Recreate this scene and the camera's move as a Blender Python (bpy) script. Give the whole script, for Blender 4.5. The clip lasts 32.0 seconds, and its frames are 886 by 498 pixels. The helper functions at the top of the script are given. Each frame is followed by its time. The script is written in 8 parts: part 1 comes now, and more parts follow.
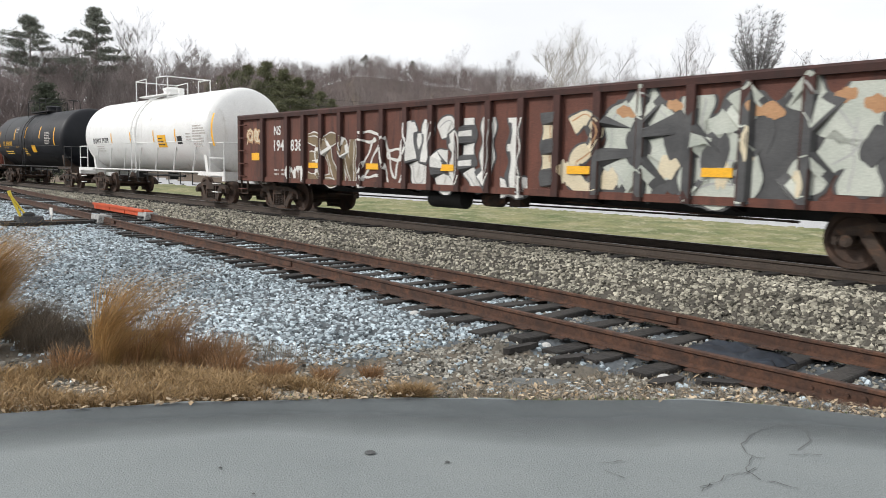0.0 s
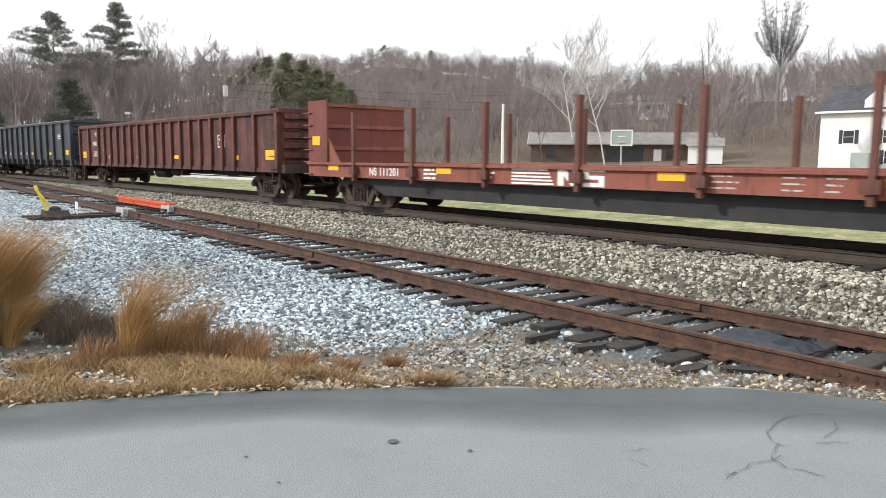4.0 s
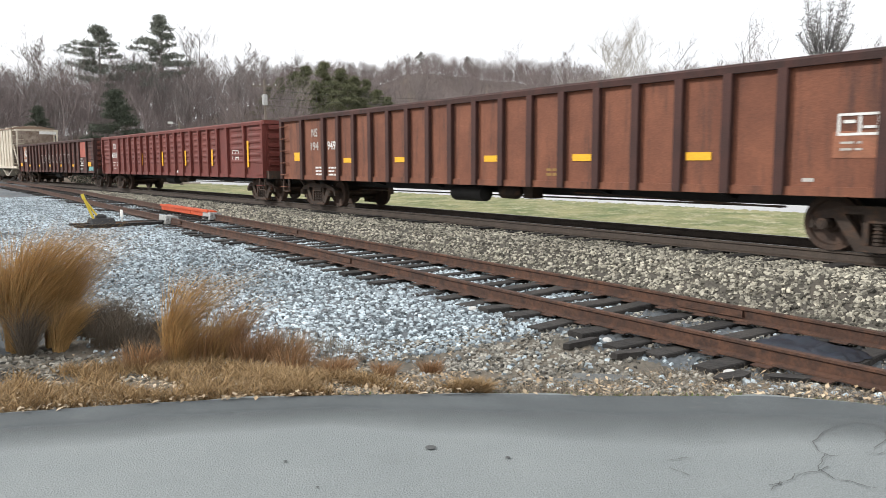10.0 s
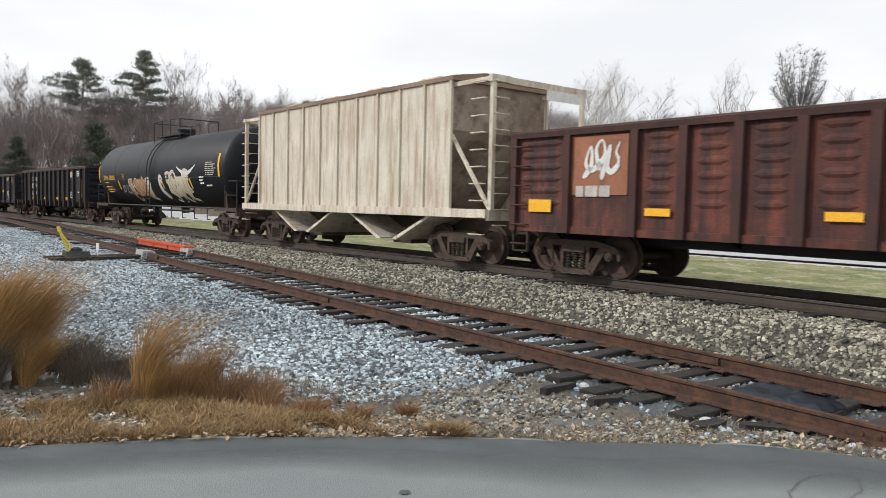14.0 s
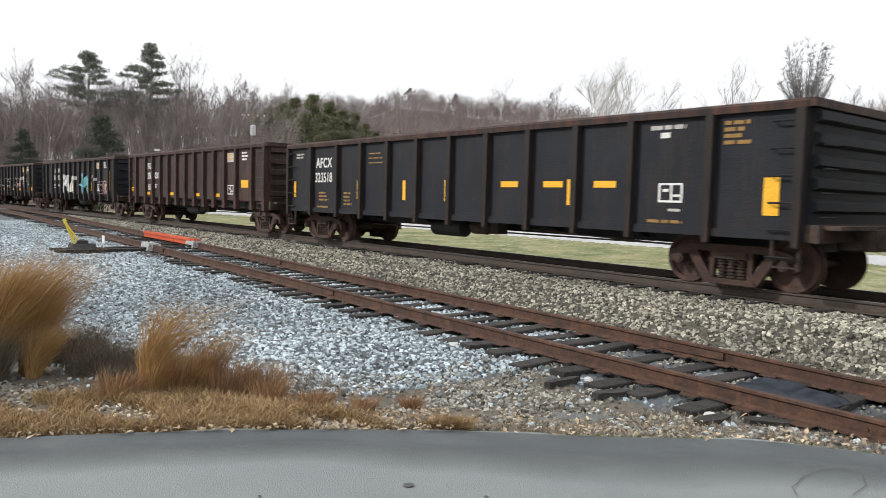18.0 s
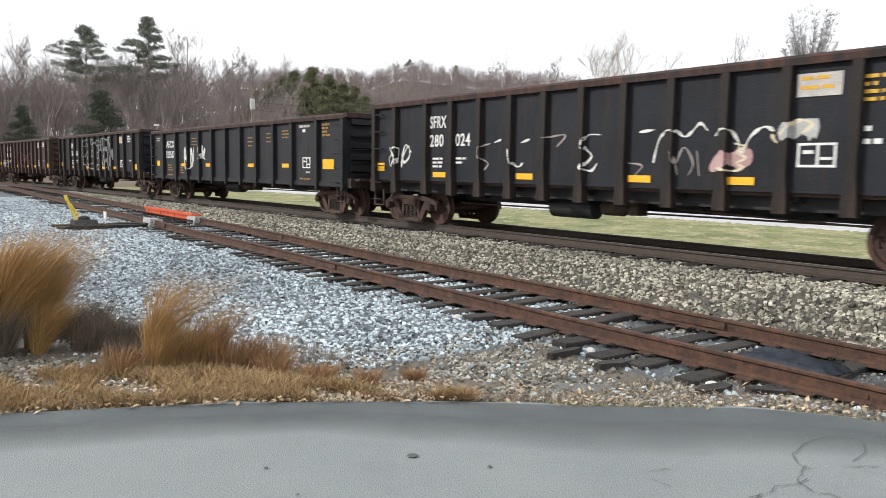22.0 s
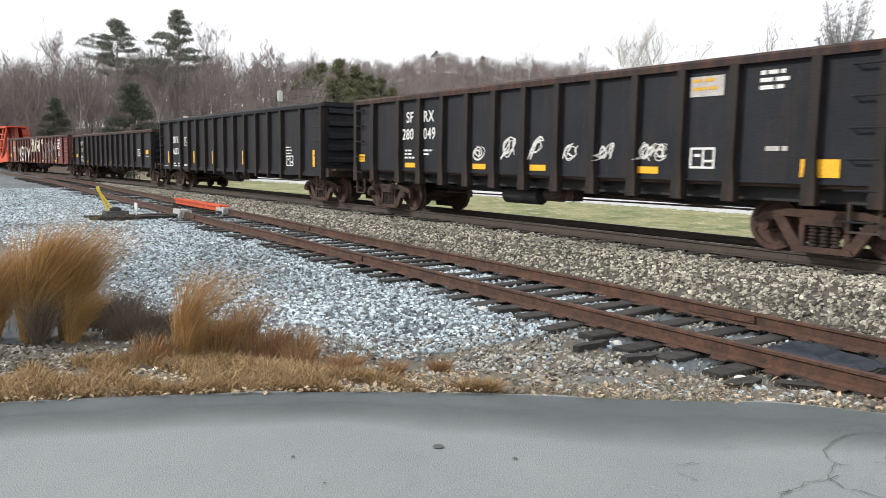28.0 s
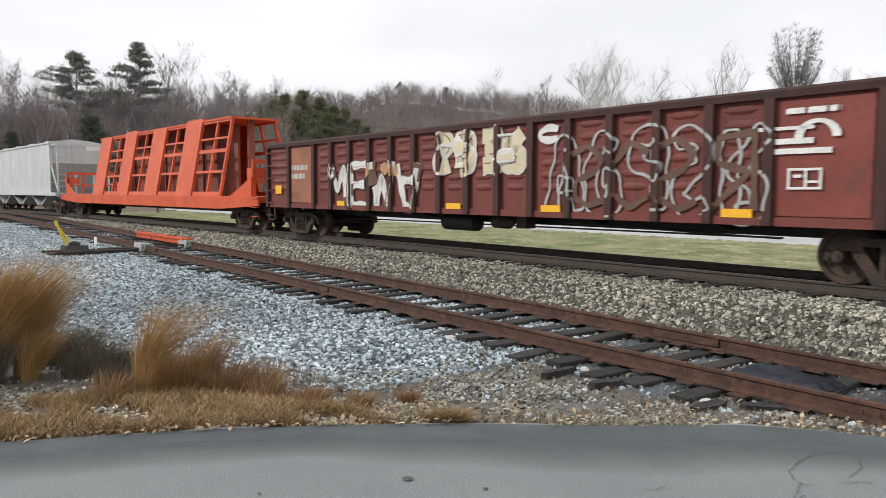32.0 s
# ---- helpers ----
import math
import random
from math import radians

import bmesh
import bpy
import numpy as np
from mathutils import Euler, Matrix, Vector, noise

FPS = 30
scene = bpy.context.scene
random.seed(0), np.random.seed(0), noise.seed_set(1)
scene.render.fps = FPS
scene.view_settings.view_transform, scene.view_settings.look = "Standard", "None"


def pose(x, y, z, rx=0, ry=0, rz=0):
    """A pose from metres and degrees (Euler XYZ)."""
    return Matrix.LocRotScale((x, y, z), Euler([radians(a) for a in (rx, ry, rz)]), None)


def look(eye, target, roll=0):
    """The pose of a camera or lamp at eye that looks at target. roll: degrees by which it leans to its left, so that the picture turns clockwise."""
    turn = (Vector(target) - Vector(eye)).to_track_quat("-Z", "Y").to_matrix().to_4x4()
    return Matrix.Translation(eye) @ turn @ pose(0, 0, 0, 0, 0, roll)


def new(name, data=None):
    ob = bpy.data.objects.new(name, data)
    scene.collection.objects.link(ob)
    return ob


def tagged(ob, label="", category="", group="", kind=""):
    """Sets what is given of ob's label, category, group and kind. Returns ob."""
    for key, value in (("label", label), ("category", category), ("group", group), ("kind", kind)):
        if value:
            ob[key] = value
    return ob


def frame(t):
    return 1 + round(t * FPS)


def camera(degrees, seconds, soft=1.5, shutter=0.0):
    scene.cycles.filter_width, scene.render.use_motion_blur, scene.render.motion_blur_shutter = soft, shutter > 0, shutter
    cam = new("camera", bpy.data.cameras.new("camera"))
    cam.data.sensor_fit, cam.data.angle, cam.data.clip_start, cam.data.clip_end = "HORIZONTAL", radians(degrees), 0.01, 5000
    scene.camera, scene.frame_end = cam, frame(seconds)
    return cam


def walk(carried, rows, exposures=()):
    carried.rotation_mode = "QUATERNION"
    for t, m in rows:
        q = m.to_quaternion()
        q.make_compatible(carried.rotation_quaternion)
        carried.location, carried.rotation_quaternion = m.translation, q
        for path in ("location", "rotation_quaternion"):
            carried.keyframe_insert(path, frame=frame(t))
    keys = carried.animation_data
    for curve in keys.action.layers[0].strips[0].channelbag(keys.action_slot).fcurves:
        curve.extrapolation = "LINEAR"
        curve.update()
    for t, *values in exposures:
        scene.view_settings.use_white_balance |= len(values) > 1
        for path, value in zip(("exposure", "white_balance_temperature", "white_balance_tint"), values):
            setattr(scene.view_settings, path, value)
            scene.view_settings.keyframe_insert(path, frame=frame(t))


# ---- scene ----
EYE = 1.75
cam = camera(62.0, 32.0, soft=0.5, shutter=0.12)
PATH = [  # seconds, yaw, pitch, roll
    (0.0, -4.11, -6.22, -1.10),
    (0.5, -4.39, -6.51, -1.12),
    (1.0, -3.87, -6.60, -1.18),
    (1.5, -2.39, -6.64, -0.93),
    (2.0, -2.44, -6.76, -0.73),
    (2.5, -2.78, -6.74, -0.87),
    (3.0, -3.97, -6.93, -0.74),
    (3.5, -3.90, -7.10, -0.76),
    (4.0, -2.58, -7.06, -0.32),
    (4.5, -1.89, -7.04, -0.08),
    (6.5, -1.51, -6.67, -0.14),
    (7.0, -1.87, -6.52, -0.21),
    (7.5, -1.70, -6.08, -0.11),
    (8.0, -1.18, -5.96, -0.16),
    (8.5, -0.55, -6.13, -0.09),
    (9.0, 0.00, -6.60, 0.00),
    (9.5, 0.20, -6.64, -0.04),
    (10.0, 0.25, -6.60, 0.19),
    (10.5, 0.48, -6.66, 0.36),
    (11.0, 1.07, -6.80, 0.44),
    (11.5, 1.61, -6.56, 0.21),
    (12.0, 1.72, -6.76, -0.18),
    (12.5, 1.60, -6.61, -0.50),
    (13.0, 1.37, -5.71, -0.88),
    (13.5, 0.59, -4.61, -1.09),
    (15.5, -7.44, -0.83, -1.67),
    (16.0, -7.77, -1.54, -1.76),
    (16.5, -6.36, -1.96, -2.13),
    (17.0, -4.29, -2.41, -2.02),
    (17.5, -2.43, -3.20, -2.05),
    (18.0, -0.85, -3.87, -1.47),
    (18.5, 0.36, -4.43, -1.04),
    (19.0, 0.08, -4.90, -0.60),
    (19.5, 0.02, -5.24, -0.57),
    (20.0, -0.12, -5.73, -0.48),
    (20.5, -0.68, -5.69, -0.61),
    (21.0, -0.75, -5.64, -0.99),
    (21.5, -0.94, -5.55, -0.99),
    (22.0, -0.76, -5.99, -0.90),
    (22.5, -0.64, -5.80, -0.83),
    (23.0, -1.54, -6.02, -1.05),
    (23.5, -1.20, -5.80, -0.89),
    (24.0, -2.05, -5.93, -1.01),
    (24.5, -1.86, -5.99, -1.10),
    (25.0, -0.52, -6.21, -0.85),
    (25.5, 0.40, -6.32, -0.64),
    (27.5, 0.74, -6.49, -1.28),
    (28.0, 1.27, -6.67, -0.87),
    (28.5, 1.02, -6.36, -0.82),
    (29.0, 0.81, -6.05, -0.50),
    (29.5, 0.15, -5.30, 0.15),
    (30.0, 0.35, -5.40, 0.10),
    (30.5, 0.08, -5.25, -0.50),
    (31.0, -1.25, -4.58, -0.71),
    (31.5, -1.35, -4.15, -0.26),
    (32.0, -1.43, -4.37, -0.18),
]

walk(cam, [(t, pose(0, 0, EYE, 90 + p, r, y)) for t, y, p, r in PATH], exposures=[(0.0, -0.45), (1.0, -0.49), (2.0, -0.48), (2.4, -0.28), (3.0, 0.02), (4.0, -0.01), (9.0, -0.15), (13.0, -0.23), (15.3, -0.93), (16.0, -0.78), (16.5, -0.48), (17.2, -0.33), (18.0, -0.31), (23.0, -0.13), (28.0, -0.13), (30.0, -0.13), (31.0, -0.25), (32.0, -0.55)])

# ---- world, sun ----
SUN_AZ, SUN_EL = 92.0, 32.0          # degrees to the left of +y, and above the horizon
sun_dir = Vector((-math.sin(radians(SUN_AZ)) * math.cos(radians(SUN_EL)), math.cos(radians(SUN_AZ)) * math.cos(radians(SUN_EL)), math.sin(radians(SUN_EL))))


def make_world():
    world = bpy.data.worlds.new("sky")
    scene.world = world
    world.use_nodes = True
    nt = world.node_tree
    bg = nt.nodes["Background"]
    sky = nt.nodes.new("ShaderNodeTexSky")
    sky.sky_type, sky.sun_disc = "NISHITA", False
    sky.sun_elevation, sky.sun_rotation = radians(SUN_EL), radians(-SUN_AZ)
    sky.dust_density, sky.air_density = 2.0, 1.0
    co = nt.nodes.new("ShaderNodeTexCoord")
    mp = nt.nodes.new("ShaderNodeMapping")
    mp.inputs["Scale"].default_value = (1.2, 1.2, 4.0)
    mp.inputs["Location"].default_value = (0.6, 0.2, 0.35)
    no = nt.nodes.new("ShaderNodeTexNoise")
    no.inputs["Scale"].default_value, no.inputs["Detail"].default_value = 1.6, 6.0
    rmp = nt.nodes.new("ShaderNodeValToRGB")
    rmp.color_ramp.elements[0].position, rmp.color_ramp.elements[1].position = 0.40, 0.60
    rmp.color_ramp.elements[0].color, rmp.color_ramp.elements[1].color = (0.86, 0.86, 0.86, 1), (1, 1, 1, 1)
    mix = nt.nodes.new("ShaderNodeMix")
    mix.data_type = "RGBA"
    mix.inputs[7].default_value = (17.4, 17.7, 18.2, 1)     # thin white cloud
    nt.links.new(co.outputs["Generated"], mp.inputs["Vector"])
    nt.links.new(mp.outputs["Vector"], no.inputs["Vector"])
    nt.links.new(no.outputs["Fac"], rmp.inputs["Fac"])
    nt.links.new(rmp.outputs["Color"], mix.inputs[0])
    nt.links.new(sky.outputs["Color"], mix.inputs[6])
    nt.links.new(mix.outputs[2], bg.inputs["Color"])
    bg.inputs["Strength"].default_value = 0.085


make_world()
sun = new("sun", bpy.data.lights.new("sun", "SUN"))
sun.data.energy, sun.data.angle, sun.data.color = 2.9, radians(1.5), (1.0, 0.975, 0.94)
sun.matrix_world = look((0, 0, 60), (Vector((0, 0, 60)) - sun_dir))

# ---- materials ----


def surf(name, a, b, scale=3.0, rough=0.7, metal=0.0, bump=0.2, fine=40.0, dirt=None, dirt_amount=0.35, streak=False, rand=0.0, coord="Object", spec=0.5):
    """Two-colour noise surface with grain, optional rust or dirt patches or streaks, and a random tone per object or island."""
    m = bpy.data.materials.new(name)
    m.use_nodes = True
    nt = m.node_tree
    nd, ln = nt.nodes, nt.links
    bs = nd["Principled BSDF"]
    co = nd.new("ShaderNodeTexCoord")
    n1 = nd.new("ShaderNodeTexNoise")
    n1.inputs["Scale"].default_value, n1.inputs["Detail"].default_value, n1.inputs["Roughness"].default_value = scale, 5.0, 0.62
    n2 = nd.new("ShaderNodeTexNoise")
    n2.inputs["Scale"].default_value, n2.inputs["Detail"].default_value = fine, 3.0
    for n in (n1, n2):
        ln.new(co.outputs[coord], n.inputs["Vector"])
    r1 = nd.new("ShaderNodeMapRange")
    r1.inputs[1].default_value, r1.inputs[2].default_value = 0.35, 0.65
    ln.new(n1.outputs["Fac"], r1.inputs[0])
    mx = nd.new("ShaderNodeMix")
    mx.data_type = "RGBA"
    mx.inputs[6].default_value, mx.inputs[7].default_value = (*a, 1), (*b, 1)
    ln.new(r1.outputs[0], mx.inputs[0])
    col = mx.outputs[2]
    if dirt:
        n3 = nd.new("ShaderNodeTexNoise")
        n3.inputs["Scale"].default_value, n3.inputs["Detail"].default_value, n3.inputs["Roughness"].default_value = 1.0 if streak else scale * 2.3, 6.0, 0.7
        if streak:
            mp = nd.new("ShaderNodeMapping")
            mp.inputs["Scale"].default_value = (5.0, 5.0, 0.55)
            ln.new(co.outputs[coord], mp.inputs["Vector"])
            ln.new(mp.outputs["Vector"], n3.inputs["Vector"])
        else:
            ln.new(co.outputs[coord], n3.inputs["Vector"])
        r3 = nd.new("ShaderNodeMapRange")
        r3.inputs[1].default_value, r3.inputs[2].default_value = 0.72 - dirt_amount * 0.6, 0.86 - dirt_amount * 0.45
        ln.new(n3.outputs["Fac"], r3.inputs[0])
        m3 = nd.new("ShaderNodeMix")
        m3.data_type = "RGBA"
        m3.inputs[7].default_value = (*dirt, 1)
        ln.new(r3.outputs[0], m3.inputs[0])
        ln.new(col, m3.inputs[6])
        col = m3.outputs[2]
    gr = nd.new("ShaderNodeMapRange")
    gr.inputs[1].default_value, gr.inputs[2].default_value, gr.inputs[3].default_value, gr.inputs[4].default_value = 0.3, 0.7, 0.82, 1.14
    ln.new(n2.outputs["Fac"], gr.inputs[0])
    mul = nd.new("ShaderNodeVectorMath")
    mul.operation = "SCALE"
    ln.new(col, mul.inputs[0])
    ln.new(gr.outputs[0], mul.inputs["Scale"])
    col = mul.outputs[0]
    if rand:
        if coord == "Object":
            oi = nd.new("ShaderNodeObjectInfo")
            rnd = oi.outputs["Random"]
        else:
            ge = nd.new("ShaderNodeNewGeometry")
            rnd = ge.outputs["Random Per Island"]
        rr = nd.new("ShaderNodeMapRange")
        rr.inputs[3].default_value, rr.inputs[4].default_value = 1 - rand, 1 + rand
        ln.new(rnd, rr.inputs[0])
        mu2 = nd.new("ShaderNodeVectorMath")
        mu2.operation = "SCALE"
        ln.new(col, mu2.inputs[0])
        ln.new(rr.outputs[0], mu2.inputs["Scale"])
        col = mu2.outputs[0]
    ln.new(col, bs.inputs["Base Color"])
    bs.inputs["Roughness"].default_value, bs.inputs["Metallic"].default_value = rough, metal
    bs.inputs["Specular IOR Level"].default_value = spec
    if bump:
        bp = nd.new("ShaderNodeBump")
        bp.inputs["Strength"].default_value, bp.inputs["Distance"].default_value = bump, 0.02
        ln.new(n2.outputs["Fac"], bp.inputs["Height"])
        ln.new(bp.outputs["Normal"], bs.inputs["Normal"])
    return m


RUST = (0.11, 0.045, 0.022)
M = {
    "asphalt": surf("asphalt", (0.200, 0.220, 0.220), (0.232, 0.252, 0.250), 0.7, 0.85, bump=0.5, fine=90.0, dirt=(0.165, 0.175, 0.175), dirt_amount=0.16),
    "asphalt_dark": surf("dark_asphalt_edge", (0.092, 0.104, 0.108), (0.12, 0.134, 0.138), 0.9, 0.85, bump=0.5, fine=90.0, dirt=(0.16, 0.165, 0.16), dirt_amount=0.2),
    "crack": surf("tar_crack", (0.075, 0.078, 0.078), (0.11, 0.113, 0.11), 4.0, 0.8),
    "field": surf("field_grass", (0.105, 0.135, 0.040), (0.27, 0.25, 0.115), 0.5, 0.95, bump=0.6, fine=5.0, dirt=(0.40, 0.36, 0.23), dirt_amount=0.36),
    "ballast_grey": surf("crushed_stone", (0.075, 0.085, 0.092), (0.13, 0.145, 0.155), 0.5, 0.95, bump=1.0, fine=16.0, dirt=(0.22, 0.20, 0.17), dirt_amount=0.3),
    "ballast_tan": surf("old_ballast", (0.060, 0.054, 0.044), (0.105, 0.095, 0.078), 0.6, 0.95, bump=1.0, fine=16.0, dirt=(0.11, 0.095, 0.075), dirt_amount=0.3),
    "dirt": surf("verge_soil", (0.095, 0.084, 0.066), (0.165, 0.145, 0.115), 1.2, 0.95, bump=0.8, fine=25.0, dirt=(0.12, 0.09, 0.06)),
    "litter": surf("leaf_litter", (0.10, 0.075, 0.055), (0.16, 0.12, 0.085), 0.05, 0.95, bump=0.5, fine=2.0),
    "far_road": surf("far_road", (0.42, 0.42, 0.42), (0.5, 0.5, 0.5), 0.3, 0.9),
    "stone_grey": surf("grey_stone", (0.265, 0.312, 0.335), (0.47, 0.53, 0.56), 7.0, 0.9, bump=0.4, rand=0.85, coord="Generated"),
    "stone_tan": surf("tan_stone", (0.205, 0.190, 0.152), (0.42, 0.395, 0.32), 7.0, 0.9, bump=0.4, rand=0.85, coord="Generated"),
    "stone_verge": surf("verge_stone", (0.125, 0.115, 0.094), (0.31, 0.295, 0.255), 7.0, 0.9, bump=0.4, rand=0.85, coord="Generated"),
    # dead weeds with the tall grass's shade put into their colour
    "weed_shade": surf("shade_toned_dead_weeds", (0.115, 0.092, 0.068), (0.19, 0.15, 0.11), 0.8, 0.9, bump=0.0, rand=0.4, coord="Generated"),
    "rail_rust": surf("rusty_rail", (0.070, 0.035, 0.023), (0.125, 0.058, 0.033), 3.0, 0.85, 0.0, 0.4, 30.0, dirt=(0.046, 0.026, 0.019), dirt_amount=0.5),
    "rail_main": surf("main_rail", (0.052, 0.038, 0.029), (0.076, 0.056, 0.042), 3.0, 0.7, 0.0, 0.3, 30.0),
    "rail_bright": surf("worn_rail_head", (0.28, 0.27, 0.26), (0.36, 0.35, 0.33), 3.0, 0.35, 0.9, 0.1),
    "tie": surf("weathered_tie", (0.020, 0.018, 0.017), (0.050, 0.045, 0.040), 2.0, 0.95, bump=0.8, fine=22.0, dirt=(0.035, 0.032, 0.03), rand=0.35),
    "drygrass": surf("dry_grass", (0.23, 0.145, 0.064), (0.37, 0.25, 0.125), 0.8, 0.9, bump=0.0, rand=0.45, coord="Generated"),
    "tallgrass": surf("tall_dry_grass", (0.38, 0.225, 0.080), (0.54, 0.35, 0.15), 0.8, 0.85, bump=0.0, rand=0.4, coord="Generated"),
    "redgrass": surf("reddish_dry_grass", (0.26, 0.14, 0.065), (0.40, 0.24, 0.12), 0.8, 0.9, bump=0.0, rand=0.4, coord="Generated"),
    "cone_needle": surf("dark_cone_needles", (0.060, 0.072, 0.050), (0.105, 0.12, 0.082), 0.25, 0.9, bump=0.0, rand=0.4, coord="Generated"),
    "green": surf("green_weed", (0.10, 0.16, 0.03), (0.18, 0.24, 0.06), 1.0, 0.9, bump=0.0, rand=0.4, coord="Generated"),
    "weed": surf("grey_weeds", (0.20, 0.16, 0.12), (0.30, 0.25, 0.18), 0.8, 0.9, bump=0.0, rand=0.4, coord="Generated"),
    "leaf": surf("fallen_leaf", (0.30, 0.21, 0.12), (0.52, 0.43, 0.31), 3.0, 0.85, bump=0.0, rand=0.5, coord="Generated"),
    "bark": surf("grey_bark", (0.195, 0.170, 0.160), (0.31, 0.27, 0.255), 0.4, 0.95, bump=0.0, rand=0.25, coord="Generated"),
    # haze over the far woods is lightened into the twig colour
    "twig": surf("hazed_bare_twigs", (0.195, 0.160, 0.152), (0.30, 0.25, 0.238), 0.05, 0.95, bump=0.0, rand=0.35, coord="Generated"),
    # paler still: haze painted into the round tree's bark
    "haze_bark": surf("hazed_grey_twigs", (0.25, 0.24, 0.235), (0.34, 0.33, 0.325), 0.4, 0.95, bump=0.0, rand=0.25, coord="Generated"),
    "pale_bark": surf("pale_bark", (0.42, 0.39, 0.36), (0.55, 0.52, 0.48), 0.5, 0.9, bump=0.0),
    # needles of the far pines, greyed and lightened for haze
    "needle": surf("hazed_pine_needles", (0.17, 0.185, 0.155), (0.27, 0.28, 0.235), 0.25, 0.9, bump=0.0, rand=0.4, coord="Generated"),
    "wood_pole": surf("grey_pole_wood", (0.16, 0.13, 0.11), (0.25, 0.21, 0.18), 3.0, 0.9),
    # black steel, and the painted shade of sills and bearers under cars
    "black": surf("black_steel_and_shade", (0.012, 0.012, 0.013), (0.024, 0.023, 0.023), 2.0, 0.65, 0.0, 0.2),
    "grime": surf("truck_grime", (0.035, 0.025, 0.019), (0.065, 0.045, 0.034), 3.0, 0.85, 0.0, 0.4, 40.0, dirt=(0.11, 0.055, 0.03), rand=0.3),
    "rusty_truck": surf("rusty_truck", (0.042, 0.025, 0.019), (0.092, 0.048, 0.032), 3.0, 0.85, 0.0, 0.4, 40.0, dirt=(0.035, 0.024, 0.019), rand=0.3),
    "rusty_wheel": surf("rusty_wheel", (0.042, 0.023, 0.018), (0.088, 0.044, 0.030), 4.0, 0.75, 0.0, 0.2),
    "olive": surf("olive_needles", (0.125, 0.132, 0.070), (0.205, 0.205, 0.115), 0.25, 0.9, bump=0.0, rand=0.4, coord="Generated"),
    "wheel": surf("wheel_steel", (0.05, 0.035, 0.028), (0.10, 0.06, 0.042), 4.0, 0.7, 0.3, 0.2),
    "reflect": surf("yellow_reflector", (0.85, 0.42, 0.012), (0.95, 0.50, 0.02), 6.0, 0.5, bump=0.0),
    "white": surf("white_lettering", (0.70, 0.69, 0.66), (0.82, 0.81, 0.78), 5.0, 0.7, bump=0.0),
    "dimwhite": surf("faded_lettering", (0.42, 0.39, 0.36), (0.55, 0.52, 0.48), 5.0, 0.7, bump=0.0),
    "yellow_ink": surf("yellow_lettering", (0.62, 0.34, 0.03), (0.72, 0.42, 0.05), 5.0, 0.7, bump=0.0),
    "faint_ink": surf("faded_yellow_lettering", (0.24, 0.13, 0.03), (0.34, 0.20, 0.06), 5.0, 0.7, bump=0.0),
    "orange": surf("orange_paint", (0.55, 0.075, 0.022), (0.66, 0.105, 0.03), 1.2, 0.6, dirt=(0.40, 0.06, 0.025), dirt_amount=0.25),
    "safety_yellow": surf("safety_yellow", (0.70, 0.52, 0.05), (0.80, 0.62, 0.08), 5.0, 0.6),
}


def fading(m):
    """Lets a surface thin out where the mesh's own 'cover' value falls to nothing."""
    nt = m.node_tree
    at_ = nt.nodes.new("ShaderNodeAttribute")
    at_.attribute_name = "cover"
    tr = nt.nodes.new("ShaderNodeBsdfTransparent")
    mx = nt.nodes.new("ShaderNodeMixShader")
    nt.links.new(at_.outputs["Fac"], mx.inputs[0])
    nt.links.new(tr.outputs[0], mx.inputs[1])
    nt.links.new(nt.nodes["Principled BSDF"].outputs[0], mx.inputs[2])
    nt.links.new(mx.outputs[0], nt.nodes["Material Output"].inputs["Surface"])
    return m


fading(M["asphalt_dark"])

# ---- mesh helpers ----


